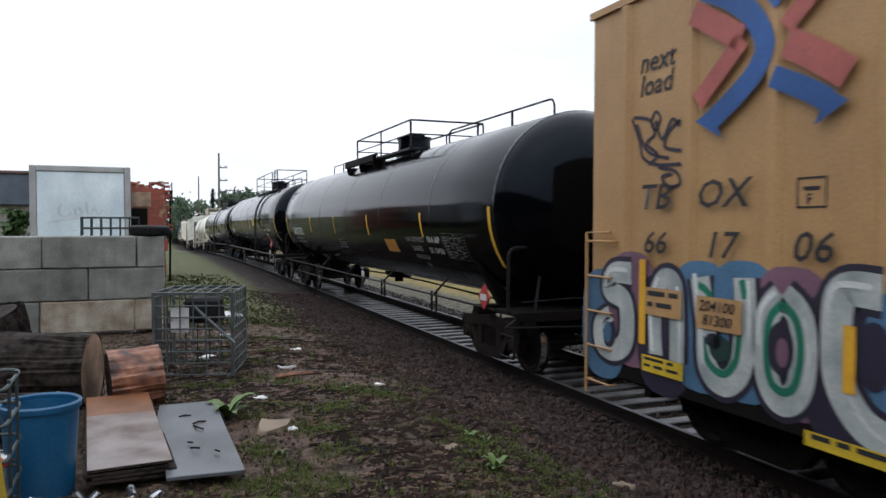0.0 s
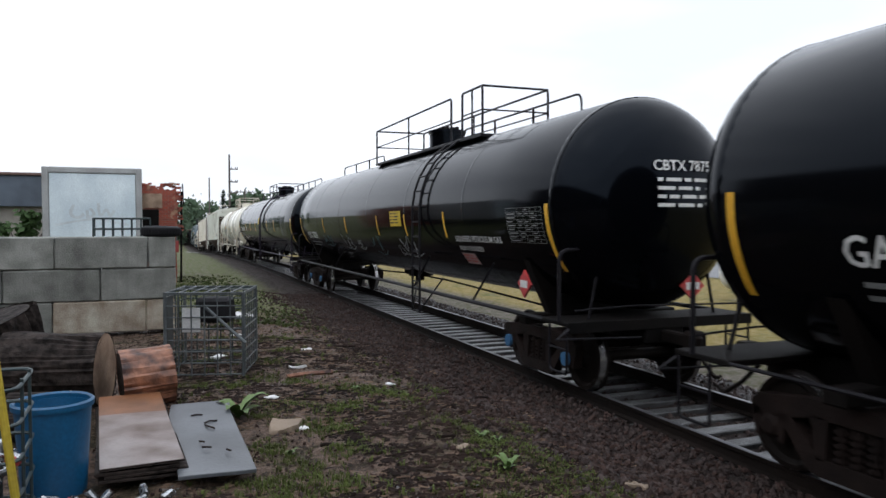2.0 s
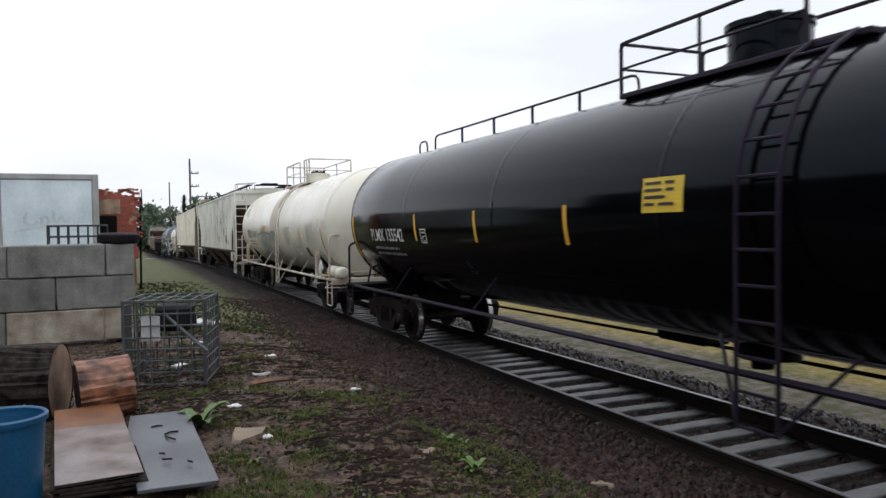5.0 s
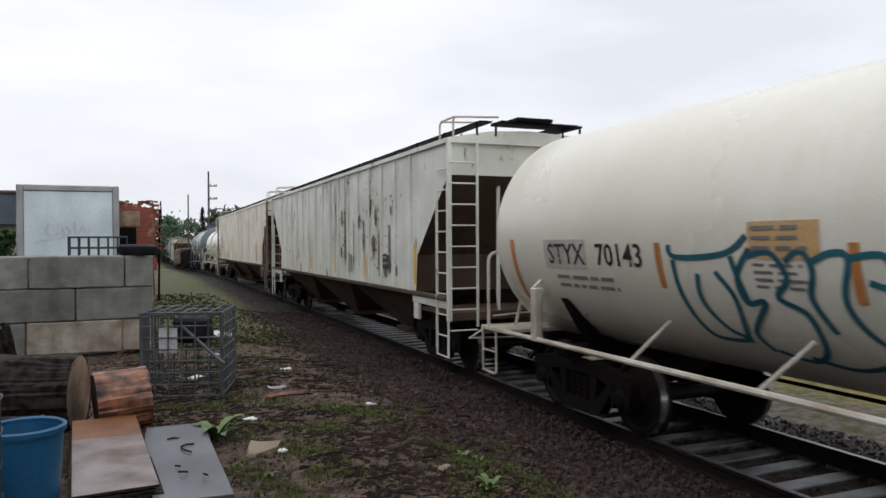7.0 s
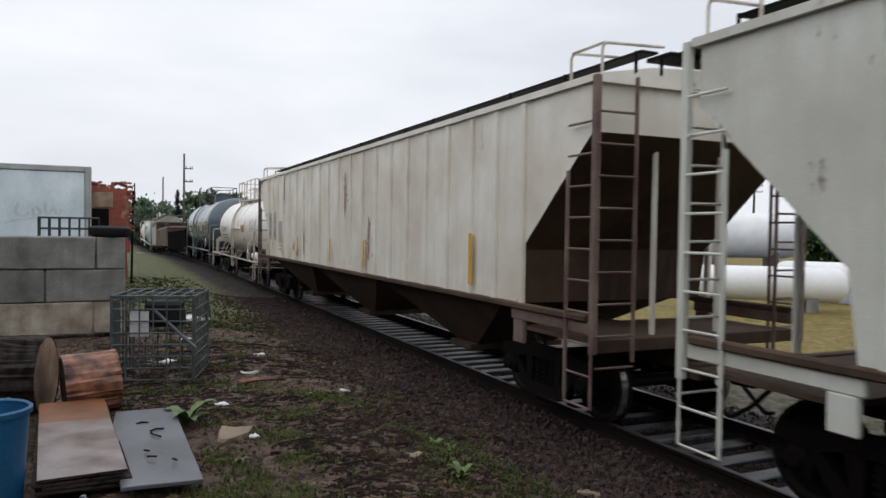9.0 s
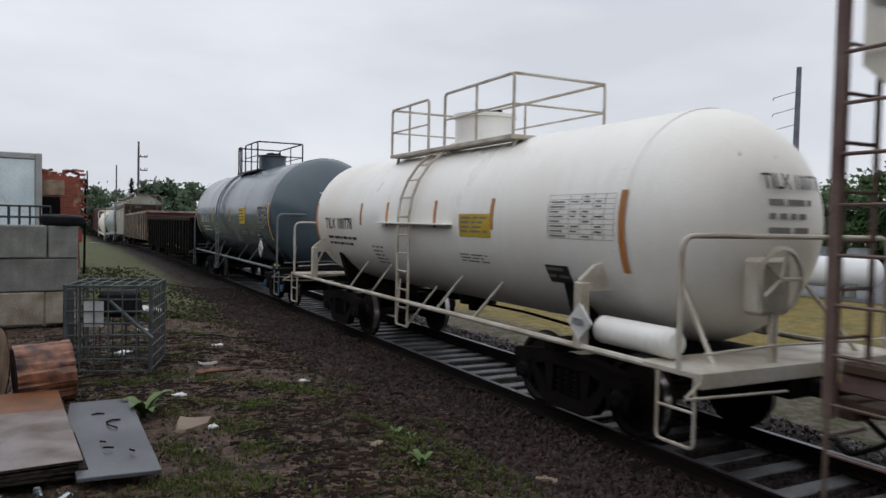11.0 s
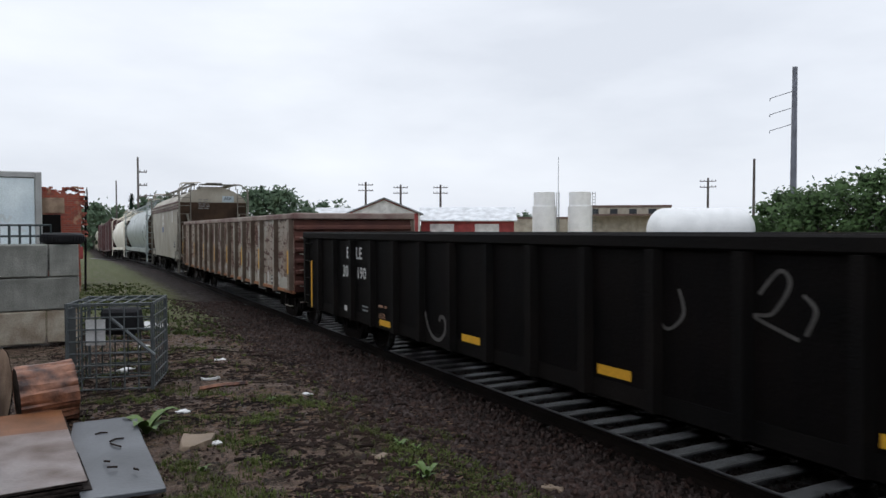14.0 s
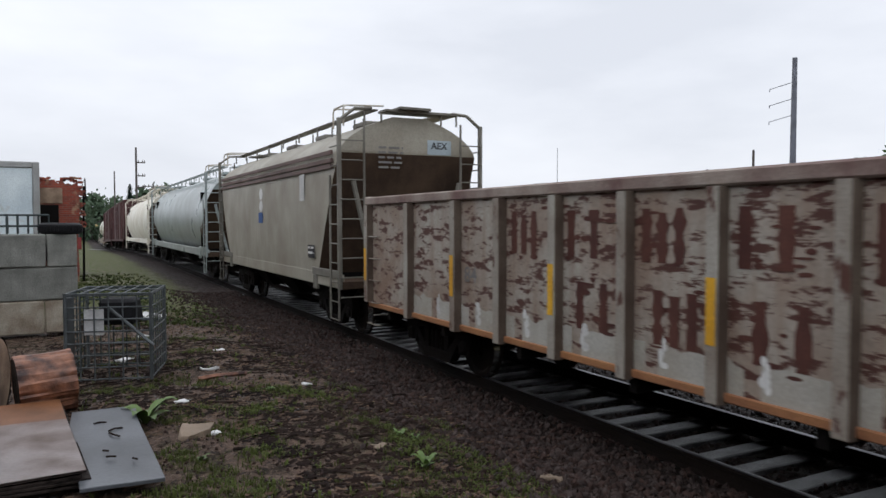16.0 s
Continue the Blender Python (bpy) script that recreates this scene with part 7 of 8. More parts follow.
def brick_ruin():
    t = thing("brick_building", "crumbling red brick building with broken top edge", "building", at=pose(0, 30, -0.15))
    rnd = random.Random(8)
    top = []
    x = -0.9
    while x < 1.05:
        top.append((x, 3.75 + 0.12 * rnd.uniform(-1, 1) + (0.15 if x < -0.2 else 0)))
        x += 0.11
    outline = [(-0.9, -0.3)] + top + [(1.05, 3.7), (1.12, 2.9), (1.02, 1.6), (1.06, 0.6), (1.02, -0.3)]
    bm = bmesh.new()
    prism(bm, outline, 0.0, 0.4, lambda u, v, k: Vector((u, k, v)))
    part("front_wall", bm, brick_mat, t)
    bm = bmesh.new()
    box(bm, 0.72, 0.4, -0.3, 1.04, 6.0, 3.55)
    deform(bm, 0.05, 1.0)
    part("side_wall", bm, brick_mat, t)
    bm = bmesh.new()
    box(bm, -0.25, -0.06, 0.9, 0.42, 0.0, 2.9, 0.02)
    part("boarded_opening", bm, under_black, t, "dark boarded opening")
    bm = bmesh.new()
    box(bm, -0.2, -0.03, 2.95, 0.55, 0.0, 3.5, 0.02)
    part("bare_patch", bm, cut_wood, t, "pale patch of bare render")
    bm = bmesh.new()
    for i in range(40):
        p = Vector((rnd.uniform(-0.9, 1.15), rnd.uniform(0, 0.4), 3.72 + rnd.uniform(0, 0.18)))
        box(bm, -0.1, -0.05, -0.035, 0.1, 0.05, 0.035, 0.0, Matrix.Translation(p) @ Matrix.Rotation(rnd.uniform(0, 3), 4, "Z"))
    for i in range(26):
        p = Vector((1.12 + rnd.uniform(-0.06, 0.12), rnd.uniform(-0.05, 0.3), rnd.uniform(2.0, 3.7)))
        box(bm, -0.09, -0.05, -0.035, 0.09, 0.05, 0.035, 0.0, Matrix.Translation(p) @ Matrix.Rotation(rnd.uniform(0, 3), 4, "Z"))
    tagged(part("loose_bricks", bm, brick_mat, t), kind="stuff")
    bm = bmesh.new()
    pipe(bm, [(1.1, 0.2, 3.3), (1.3, 0.25, 3.9), (1.32, 0.25, 3.1)], 0.03)
    rod(bm, (1.2, 0.2, -0.3), (1.25, 0.2, 3.6), 0.04)
    part("bent_pipe", bm, under_black, t)


brick_ruin()


def wire_cage():
    g = ground_at(0.7, 9.9)
    t = thing("wire_tote_cage", "empty galvanised wire tote cage on muddy ground", "wire cage", at=pose(0.18, 9.77, g + 0.02, 0, 0, -17))
    W, D, H, r = 0.96, 0.95, 1.05, 0.0095
    for face in range(4):
        for i in range(7):
            k = i / 6
            p = {0: (k * W, 0), 1: (k * W, D), 2: (0, k * D), 3: (W, k * D)}[face]
            part("wire", rod(bmesh.new(), (*p, 0), (*p, H), r), galv if face in (0, 3) else cage_dark, t)
        for j in range(8):
            z = 0.02 + j * (H - 0.04) / 7
            a, b = {0: ((0, 0), (W, 0)), 1: ((0, D), (W, D)), 2: ((0, 0), (0, D)), 3: ((W, 0), (W, D))}[face]
            part("wire", rod(bmesh.new(), (*a, z), (*b, z), r), galv if face in (0, 3) else cage_dark, t)
    for i in range(7):
        part("wire", rod(bmesh.new(), (i / 6 * W, 0, H), (i / 6 * W, D, H), r), galv, t)
    for y in (0, D / 2, D):
        part("wire", rod(bmesh.new(), (0, y, H), (W, y, H), r), galv, t)
    for x in (0, W):
        for y in (0, D):
            part("corner_tube", rod(bmesh.new(), (x, y, 0), (x, y, H + 0.01), 0.022), galv, t)
    bm = bmesh.new()
    box(bm, 0.0, 0.02, 0.02, 0.02, 0.3, 1.0, 0.004)
    part("side_plate", bm, galv, t, "bent sheet plate at the corner")
    bm = bmesh.new()
    box(bm, 0.2, 0.03, 0.55, 0.42, 0.04, 0.86, 0.0)
    part("paper_label", bm, litter_white, t, "white paper label")
    bm = bmesh.new()
    rod(bm, (0.45, 0.1, 0.88), (1.0, -0.05, 0.42), 0.022, 8)
    part("loose_bar", bm, galv, t)
    bm = bmesh.new()
    deform_box = box(bm, 0.3, 0.3, 0.62, 0.75, 0.7, 0.95, 0.04)
    deform(bm, 0.05, 5)
    part("black_bag", bm, rubber, t, "dark plastic scrap")


wire_cage()


def log(name, label, x, y, r, length, yaw, side_mat, tilt=0, seed=0, rough=0.03, z=None):
    g = ground_at(x, y) if z is None else z
    t = thing(name, label, "log", at=pose(x, y, g + r * 0.94, 0, tilt, yaw))
    bm = bmesh.new()
    n, seg = 14, 96
    rings = []
    for i in range(n + 1):
        px = (i / n - 0.5) * length
        ring = []
        for k in range(seg):
            a = 2 * math.pi * k / seg
            rr = r * (1 + rough * 1.6 * noise.noise(Vector((px * 1.5, math.cos(a) * 1.3, math.sin(a) * 1.3 + seed))) + rough * noise.noise(Vector((px * 1.5, math.cos(a) * 13, math.sin(a) * 13 + seed))))
            ring.append(bm.verts.new((px, rr * math.cos(a), rr * math.sin(a))))
        rings.append(ring)
    for a, b in zip(rings, rings[1:]):
        for k in range(seg):
            bm.faces.new((a[k], a[(k + 1) % seg], b[(k + 1) % seg], b[k]))
    bmesh.ops.recalc_face_normals(bm, faces=bm.faces[:])
    part("bark", bm, side_mat, t)
    for s in (-1, 1):
        bm = bmesh.new()
        bmesh.ops.create_circle(bm, cap_ends=True, segments=seg, radius=r * 0.985, matrix=Matrix.Translation((s * (length / 2 - 0.004), 0, 0)) @ ALONG_X)
        part("cut_end", bm, cut_wood if s > 0 else bark, t)
    return t


log("log", "thick barked log with fresh sawn end on the ground", -0.9, 8.5, 0.40, 0.95, -13, bark, seed=1, rough=0.09)
log("log", "short debarked red-brown log lying on the ground", -0.04, 8.15, 0.31, 0.5, 8, bare_wood, tilt=-4, seed=5, rough=0.09)
log("log", "dark upended rotten stump beside the logs", -1.55, 9.1, 0.5, 0.8, 20, bark, tilt=70, seed=9, rough=0.16)
log("log", "small dark log lying behind the bin", -0.92, 7.3, 0.22, 0.5, -10, bark, seed=13, rough=0.08)


def boards():
    g = 0.46
    sheets = [(-0.02, 0.0, 0.6, 0), (0.03, 0.03, 0.0, 1.0), (-0.015, 0.06, -0.8, 0), (0.0, 0.092, 0.0, 0)]
    for i, (dx, dz, yaw, tilt) in enumerate(sheets):
        bm = bmesh.new()
        box(bm, -0.28, -1.15, 0, 0.28, 1.15, 0.022, 0.003)
        bmesh.ops.subdivide_edges(bm, edges=[e for e in bm.edges if e.calc_length() > 0.3], cuts=5, use_grid_fill=True)
        for v in bm.verts:
            v.co.z += 0.012 * noise.noise(v.co * 1.6 + Vector((i * 5, 0, 0)))
        ob = part("plywood_sheet", bm, ply_wood if i == 3 else bark, None, at=pose(-0.13 + dx, 6.7, g + dz + 0.02, 0, 0, 3.2 + yaw))
        if i == 3:
            ob.data.materials.append(ply_raw)
            ob.data.materials.append(bark)
            for f in ob.data.polygons:
                edge = abs(f.normal.z) < 0.5
                f.material_index = 2 if edge else 1 if f.center.y > 0.5 else 0
        tagged(ob, "wet brown plywood sheet in a stack on the ground", "plywood", "stack of plywood")
    bm = bmesh.new()
    box(bm, -0.27, -1.05, 0, 0.27, 1.0, 0.03, 0.004)
    bmesh.ops.subdivide_edges(bm, edges=[e for e in bm.edges if e.calc_length() > 0.3], cuts=4, use_grid_fill=True)
    for v in bm.verts:
        v.co.z += 0.01 * noise.noise(v.co * 2)
        v.co.x += 0.04 * smooth(0.5, 1.0, v.co.y)
    tagged(part("grey_board", bm, ply_grey, None, at=pose(0.42, 6.45, g + 0.045, 1.0, 0, 0.8)), "wet grey wooden board lying against plywood", "board")
    rnd = random.Random(12)
    for i in range(6):
        bm = bmesh.new()
        k = rnd.uniform(0.05, 0.2)
        pipe(bm, [(-k / 2, 0, 0), (0, 0.012, 0.006), (k / 2, -0.006, 0)], 0.008, 5)
        tagged(part("bark_chip", bm, twig_mat, None, at=pose(rnd.uniform(0.22, 0.62), rnd.uniform(5.7, 7.2), g + 0.088, 0, 0, rnd.uniform(0, 180))), "dark wet bark chip on the board", "bark chip", "bark chips on the board")


boards()


def bin_blue():
    t = thing("plastic_bin", "open blue plastic bin with rolled rim", "bin", at=pose(-0.64, 5.72, ground_at(-0.64, 5.72)))
    bm = bmesh.new()
    lathe(bm, [(0, 0.02), (0.2, 0.02), (0.205, 0.0), (0.245, 0.63), (0.235, 0.63), (0.195, 0.05), (0, 0.05)], Matrix(), 40)
    bmesh.ops.recalc_face_normals(bm, faces=bm.faces[:])
    part("shell", bm, blue_plastic, t)
    bm = bmesh.new()
    lathe(bm, [(0.238, 0.63), (0.262, 0.625), (0.264, 0.66), (0.25, 0.672), (0.236, 0.66), (0.238, 0.63)], Matrix(), 40)
    bmesh.ops.recalc_face_normals(bm, faces=bm.faces[:])
    part("rim", bm, blue_plastic, t, "rolled rim")


bin_blue()


def can_rack():
    """A round-cornered wire rack full of crushed cans."""
    g = ground_at(-1.0, 5.0)
    t = thing("wire_rack", "grey wire rack with rounded corners, full of crushed cans", "wire rack", at=pose(-1.62, 4.75, g))
    for j in range(5):
        bm = bmesh.new()
        z = 0.08 + j * 0.21
        pipe(bm, bend([(0, 0, z), (0.9, 0, z), (0.9, 0.7, z), (0, 0.7, z), (0, 0, z)], 0.12, 4), 0.012)
        part("ring_wire", bm, cage_dark, t)
    for x, y in ((0.15, 0), (0.45, 0), (0.75, 0), (0.9, 0.2), (0.9, 0.5), (0.7, 0.7), (0.2, 0.7)):
        bm = bmesh.new()
        rod(bm, (x, y, 0), (x, y, 0.95), 0.011)
        part("upright_wire", bm, cage_dark, t)
    bm = bmesh.new()
    box(bm, 0.02, 0.02, 0.02, 0.88, 0.68, 0.05)
    part("base", bm, under_black, t)


can_rack()


def can_mesh(seed):
    rnd = random.Random(seed)
    bm = bmesh.new()
    lathe(bm, [(0, -0.06), (0.026, -0.06), (0.033, -0.052), (0.033, 0.045), (0.027, 0.058), (0, 0.055)], Matrix(), 10)
    s = rnd.uniform(0.45, 0.9)
    for v in bm.verts:
        v.co.y *= s
        v.co.z *= 0.72
        v.co += Vector((rnd.uniform(-1, 1), rnd.uniform(-1, 1), rnd.uniform(-1, 1))) * 0.006
    return bm


can_meshes = [finish(can_mesh(i), "can", (can_metal, can_metal, can_metal, can_metal, can_metal, can_metal, can_metal, can_red)[i % 8]) for i in range(8)]
rnd = random.Random(21)
for i in range(110):
    if i < 70:
        x, y = rnd.uniform(-1.55, -0.78), rnd.uniform(4.8, 5.4)
        z = 0.52 + rnd.uniform(0.0, 0.35)
    else:
        x, y = rnd.uniform(-0.95, 0.1), rnd.uniform(5.15, 5.5)
        if x > -0.4 and i % 3:
            x -= 0.45
        z = ground_at(x, y) + 0.025
    tagged(part("drink_can", can_meshes[i % 8], None, None, at=pose(x, y, z, rnd.uniform(0, 180), rnd.uniform(0, 180), rnd.uniform(0, 180))),
           "crushed aluminium drink can in a heap", "drink can", "crushed cans")
bm = bmesh.new()
rod(bm, (-0.54, 3.9, ground_at(-0.54, 3.9) - 0.02), (-0.80, 4.1, 2.45), 0.02, 10)
tagged(part("yellow_pole", bm, yellow_hose, None), "thin yellow painted pole leaning in the mud", "pole")


# ---- litter, sticks, weeds, stones ----
def litter():
    rnd = random.Random(31)
    spots = [(1.82, 9.75, 0.11, litter_white), (1.28, 6.7, 0.06, litter_white), (1.13, 6.75, 0.2, litter_tan), (2.75, 8.6, 0.06, litter_white), (2.55, 5.9, 0.07, litter_tan),
             (1.2, 8.0, 0.07, litter_white), (0.9, 10.9, 0.12, litter_white), (3.9, 5.2, 0.1, litter_tan), (2.3, 11.5, 0.08, litter_white), (1.5, 14.0, 0.1, litter_white), (2.0, 17.8, 0.4, litter_white)]
    for x, y, s, m in spots:
        bm = bmesh.new()
        box(bm, -s, -s * 0.6, 0, s, s * 0.6, 0.012 + s * 0.2, 0.004)
        bmesh.ops.subdivide_edges(bm, edges=bm.edges[:], cuts=2, use_grid_fill=True)
        deform(bm, s * 0.35, 4 / s * 0.3, x)
        tagged(part("scrap", bm, m, None, at=pose(x, y, ground_at(x, y), 0, 0, rnd.uniform(0, 180))),
               "crumpled white paper scrap on the mud" if m == litter_white else "flattened tan cardboard scrap on the mud", "litter", "scattered litter")
    for i in range(46):
        x, y = rnd.uniform(0.2, 4.2), rnd.uniform(4.2, 15)
        k = rnd.choice((0.12, 0.18, 0.25, 0.4))
        if i == 0:
            x, y, k = 1.9, 9.3, 0.6
        if i == 1:
            x, y, k = 1.95, 5.75, 0.42
        bm = bmesh.new()
        r = rnd.uniform(0.006, 0.016) if i else 0.03
        pipe(bm, [(-k / 2, 0, 0), (-k / 6, rnd.uniform(-0.03, 0.03), 0.012), (k / 5, rnd.uniform(-0.03, 0.03), 0.01), (k / 2, 0, 0)], r, 5)
        tagged(part("stick", bm, bare_wood if i == 0 else twig_mat, None, at=pose(x, y, ground_at(x, y) + 0.012, 0, 0, rnd.uniform(-35, 35))),
               "wet brown stick lying on the mud", "stick", "scattered sticks")


litter()


def scatter_stones(name, label, count, region, size, materials, seed, sink=0.3):
    rnd = random.Random(seed)
    base = []
    for k in range(5):
        bm = bmesh.new()
        bmesh.ops.create_icosphere(bm, subdivisions=1, radius=1.0)
        for v in bm.verts:
            v.co *= 1 + rnd.uniform(-0.35, 0.3)
        bm.verts.ensure_lookup_table()
        base.append(([v.co.copy() for v in bm.verts], [[v.index for v in f.verts] for f in bm.faces]))
        bm.free()
    per = count // len(materials)
    for m in materials:
        verts, faces = [], []
        for i in range(per):
            x, y = region(rnd)
            s = size * rnd.uniform(0.5, 1.5)
            vs, fs = base[rnd.randrange(5)]
            t = Matrix.Translation((x, y, ground_at(x, y) + s * (0.5 - sink))) @ Euler((rnd.uniform(0, 6), rnd.uniform(0, 6), rnd.uniform(0, 6))).to_matrix().to_4x4() @ Matrix.Diagonal((s, s * 0.8, s * 0.6, 1))
            o = len(verts)
            verts += [t @ v for v in vs]
            faces += [[o + k for k in f] for f in fs]
        me = bpy.data.meshes.new(name)
        me.from_pydata(verts, [], faces)
        me.materials.append(m)
        tagged(new(name, me), label, "gravel", kind="stuff")


def near_bed(rnd):
    y = 2.2 + 24 * rnd.random() ** 1.7
    return rnd.gauss(4.4, 0.7) + BEND * y, y


def between(rnd):
    y = 1.5 + 26 * rnd.random() ** 1.5
    return rnd.uniform(5.4, 7.35) + BEND * y, y


def far_shoulder(rnd):
    y = 1.0 + 30 * rnd.random() ** 1.4
    return rnd.uniform(7.3, 9.0) + BEND * y, y


def yard(rnd):
    return rnd.uniform(-0.5, 4.2), 3.6 + 16 * rnd.random() ** 1.8


scatter_stones("ballast", "dark brown and grey ballast stones along the rail", 16000, near_bed, 0.033, (stone_mat, stone_brown, stone_mat, stone_brown), 3)
scatter_stones("ballast", "dark ballast stones between the ties", 5200, between, 0.032, (stone_mat, stone_mat), 4, 0.5)
scatter_stones("ballast", "pale grey ballast stones beyond the rail", 5000, far_shoulder, 0.036, (stone_pale, stone_mat), 5)
scatter_stones("gravel", "small stones scattered over the mud", 8000, yard, 0.014, (stone_mat, stone_brown, stone_brown), 6)


def scatter_chips(name, label, count, size, material, seed):
    """Wet bark and wood chips over the mud."""
    rnd = random.Random(seed)
    verts, faces = [], []
    for i in range(count):
        x, y = rnd.uniform(0.0, 4.6), 3.8 + 15 * rnd.random() ** 1.5
        if noise.noise(Vector((x * 0.6, y * 0.6, seed))) < -0.12:
            continue
        k, w = size * rnd.uniform(0.4, 1.6), size * rnd.uniform(0.12, 0.4)
        a = rnd.gauss(0, 0.7)
        c, s = math.cos(a), math.sin(a)
        z = ground_at(x, y) + 0.006
        o = len(verts)
        for u, v, h in ((-k, -w, 0), (k * rnd.uniform(0.6, 1), -w, 0.004), (k, w * rnd.uniform(0.3, 1), 0), (-k, w, 0.004), (-k * 0.8, 0, 0.3 * size), (k * 0.9, 0, 0.3 * size)):
            verts.append((x + u * c - v * s, y + u * s + v * c, z + h))
        faces += [(o, o + 1, o + 5, o + 4), (o + 3, o + 4, o + 5, o + 2), (o, o + 4, o + 3), (o + 1, o + 2, o + 5)]
    me = bpy.data.meshes.new(name)
    me.from_pydata(verts, [], faces)
    me.materials.append(material)
    tagged(new(name, me), label, "wood chips", kind="stuff")


scatter_chips("wood_chips", "dark wet bark chips strewn over the mud", 9000, 0.045, twig_mat, 15)
scatter_chips("wood_chips", "tan and brown wood chips strewn over the mud", 5200, 0.034, chip_tan, 16)
scatter_chips("wood_chips", "small pale wood chips strewn over the mud", 2400, 0.017, stone_pale, 17)


def scatter_grass(name, label, count, region, length, material, seed, width=0.006):
    rnd = random.Random(seed)
    verts, faces = [], []
    for i in range(count):
        x, y = region(rnd)
        z = ground_at(x, y)
        for b in range(6):
            a, lean = rnd.uniform(0, 6.28), rnd.uniform(0.15, 0.9)
            k = length * rnd.uniform(0.5, 1.3)
            dx, dy = math.cos(a), math.sin(a)
            sx, sy = -dy * width, dx * width
            bx, by = x + dx * 0.02, y + dy * 0.02
            mx, my, mz = bx + dx * k * lean * 0.4, by + dy * k * lean * 0.4, z + k * 0.65
            tx, ty, tz = bx + dx * k * lean, by + dy * k * lean, z + k * (1 - 0.35 * lean)
            o = len(verts)
            verts += [(bx - sx, by - sy, z - 0.01), (bx + sx, by + sy, z - 0.01), (mx + sx, my + sy, mz), (mx - sx, my - sy, mz), (tx, ty, tz)]
            faces += [(o, o + 1, o + 2, o + 3), (o + 3, o + 2, o + 4)]
    me = bpy.data.meshes.new(name)
    me.from_pydata(verts, [], faces)
    me.materials.append(material)
    tagged(new(name, me), label, "grass", kind="stuff")


def clumps(centres, spread):
    def f(rnd):
        x, y = rnd.choice(centres)
        return x + rnd.gauss(0, spread), y + rnd.gauss(0, spread)
    return f


YARD_TUFTS = [(1.32, 6.79), (1.57, 6.69), (1.79, 7.33), (1.53, 5.89), (1.07, 5.24), (2.7, 8.15), (3.39, 8.83), (2.84, 6.93), (2.94, 6.1), (3.8, 7.22), (3.42, 6.2), (3.24, 5.35), (3.44, 5.34), (3.44, 5.04), (1.84, 11.47), (1.62, 8.99), (2.37, 8.08), (3.35, 6.55), (3.33, 5.78),
              (0.95, 6.1), (1.1, 5.6), (0.75, 5.3), (1.55, 6.6), (1.0, 7.3), (1.35, 7.6), (2.3, 8.1), (2.6, 7.9), (2.1, 8.3), (3.0, 6.6), (2.9, 6.2), (2.75, 5.7), (2.6, 5.2), (3.2, 5.6), (2.4, 4.7), (2.9, 4.9),
              (0.5, 9.2), (0.9, 9.0), (1.3, 9.4), (1.2, 11.0), (1.0, 12.2), (1.7, 12.8), (0.7, 10.6), (1.5, 10.3), (0.8, 5.0), (1.2, 5.0), (1.9, 7.4), (3.3, 4.6), (1.2, 13.6), (2.2, 13)]
scatter_grass("grass", "short green grass tufts in the mud", 2300, clumps(YARD_TUFTS, 0.13), 0.042, grass_mat, 7, 0.004)
scatter_grass("grass", "thin grass blades on the yard", 450, lambda r: (r.uniform(0.2, 3.6), 4.2 + 12 * r.random() ** 1.4), 0.05, grass_mat, 8)
scatter_grass("grass", "green verge beyond the block wall", 1100, lambda r: (min(max(r.gauss(2.0, 0.8), 0.7), 3.6), 15.6 + 18 * r.random() ** 1.3), 0.07, grass_dark, 9, 0.014)


def weed(x, y, s, leaves, seed):
    rnd = random.Random(seed)
    t = thing("weed", "bright green broad-leaved weed growing in the mud", "weed", "yard weeds", at=pose(x, y, ground_at(x, y)))
    for i in range(leaves):
        a = i * 2.4 + rnd.uniform(-0.3, 0.3)
        k, up = s * rnd.uniform(0.7, 1.2), rnd.uniform(0.35, 0.9)
        bm = bmesh.new()
        rows = []
        for j in range(6):
            u = j / 5
            r = k * u
            z = k * up * math.sin(u * 2.0)
            w = k * 0.2 * math.sin(math.pi * min(u * 0.92 + 0.08, 1)) + 0.002
            c, d = math.cos(a), math.sin(a)
            rows.append([bm.verts.new((r * c - q * w * d, r * d + q * w * c, z + abs(q) * w * 0.35)) for q in (-1, 0, 1)])
        for p, q in zip(rows, rows[1:]):
            bm.faces.new((p[0], p[1], q[1], q[0]))
            bm.faces.new((p[1], p[2], q[2], q[1]))
        part("leaf", bm, weed_mat, t)


weed(0.78, 7.25, 0.26, 12, 1)
weed(2.95, 6.35, 0.075, 9, 2)
weed(3.05, 6.2, 0.06, 8, 5)
weed(2.2, 8.2, 0.06, 7, 3)
weed(1.05, 6.0, 0.07, 8, 4)
weed(2.7, 5.3, 0.12, 8, 5)


# ---- the distance ----
def bearing(az, d):
    """A place at az degrees left of the line's direction, d metres off."""
    return -math.sin(radians(az)) * d, math.cos(radians(az)) * d


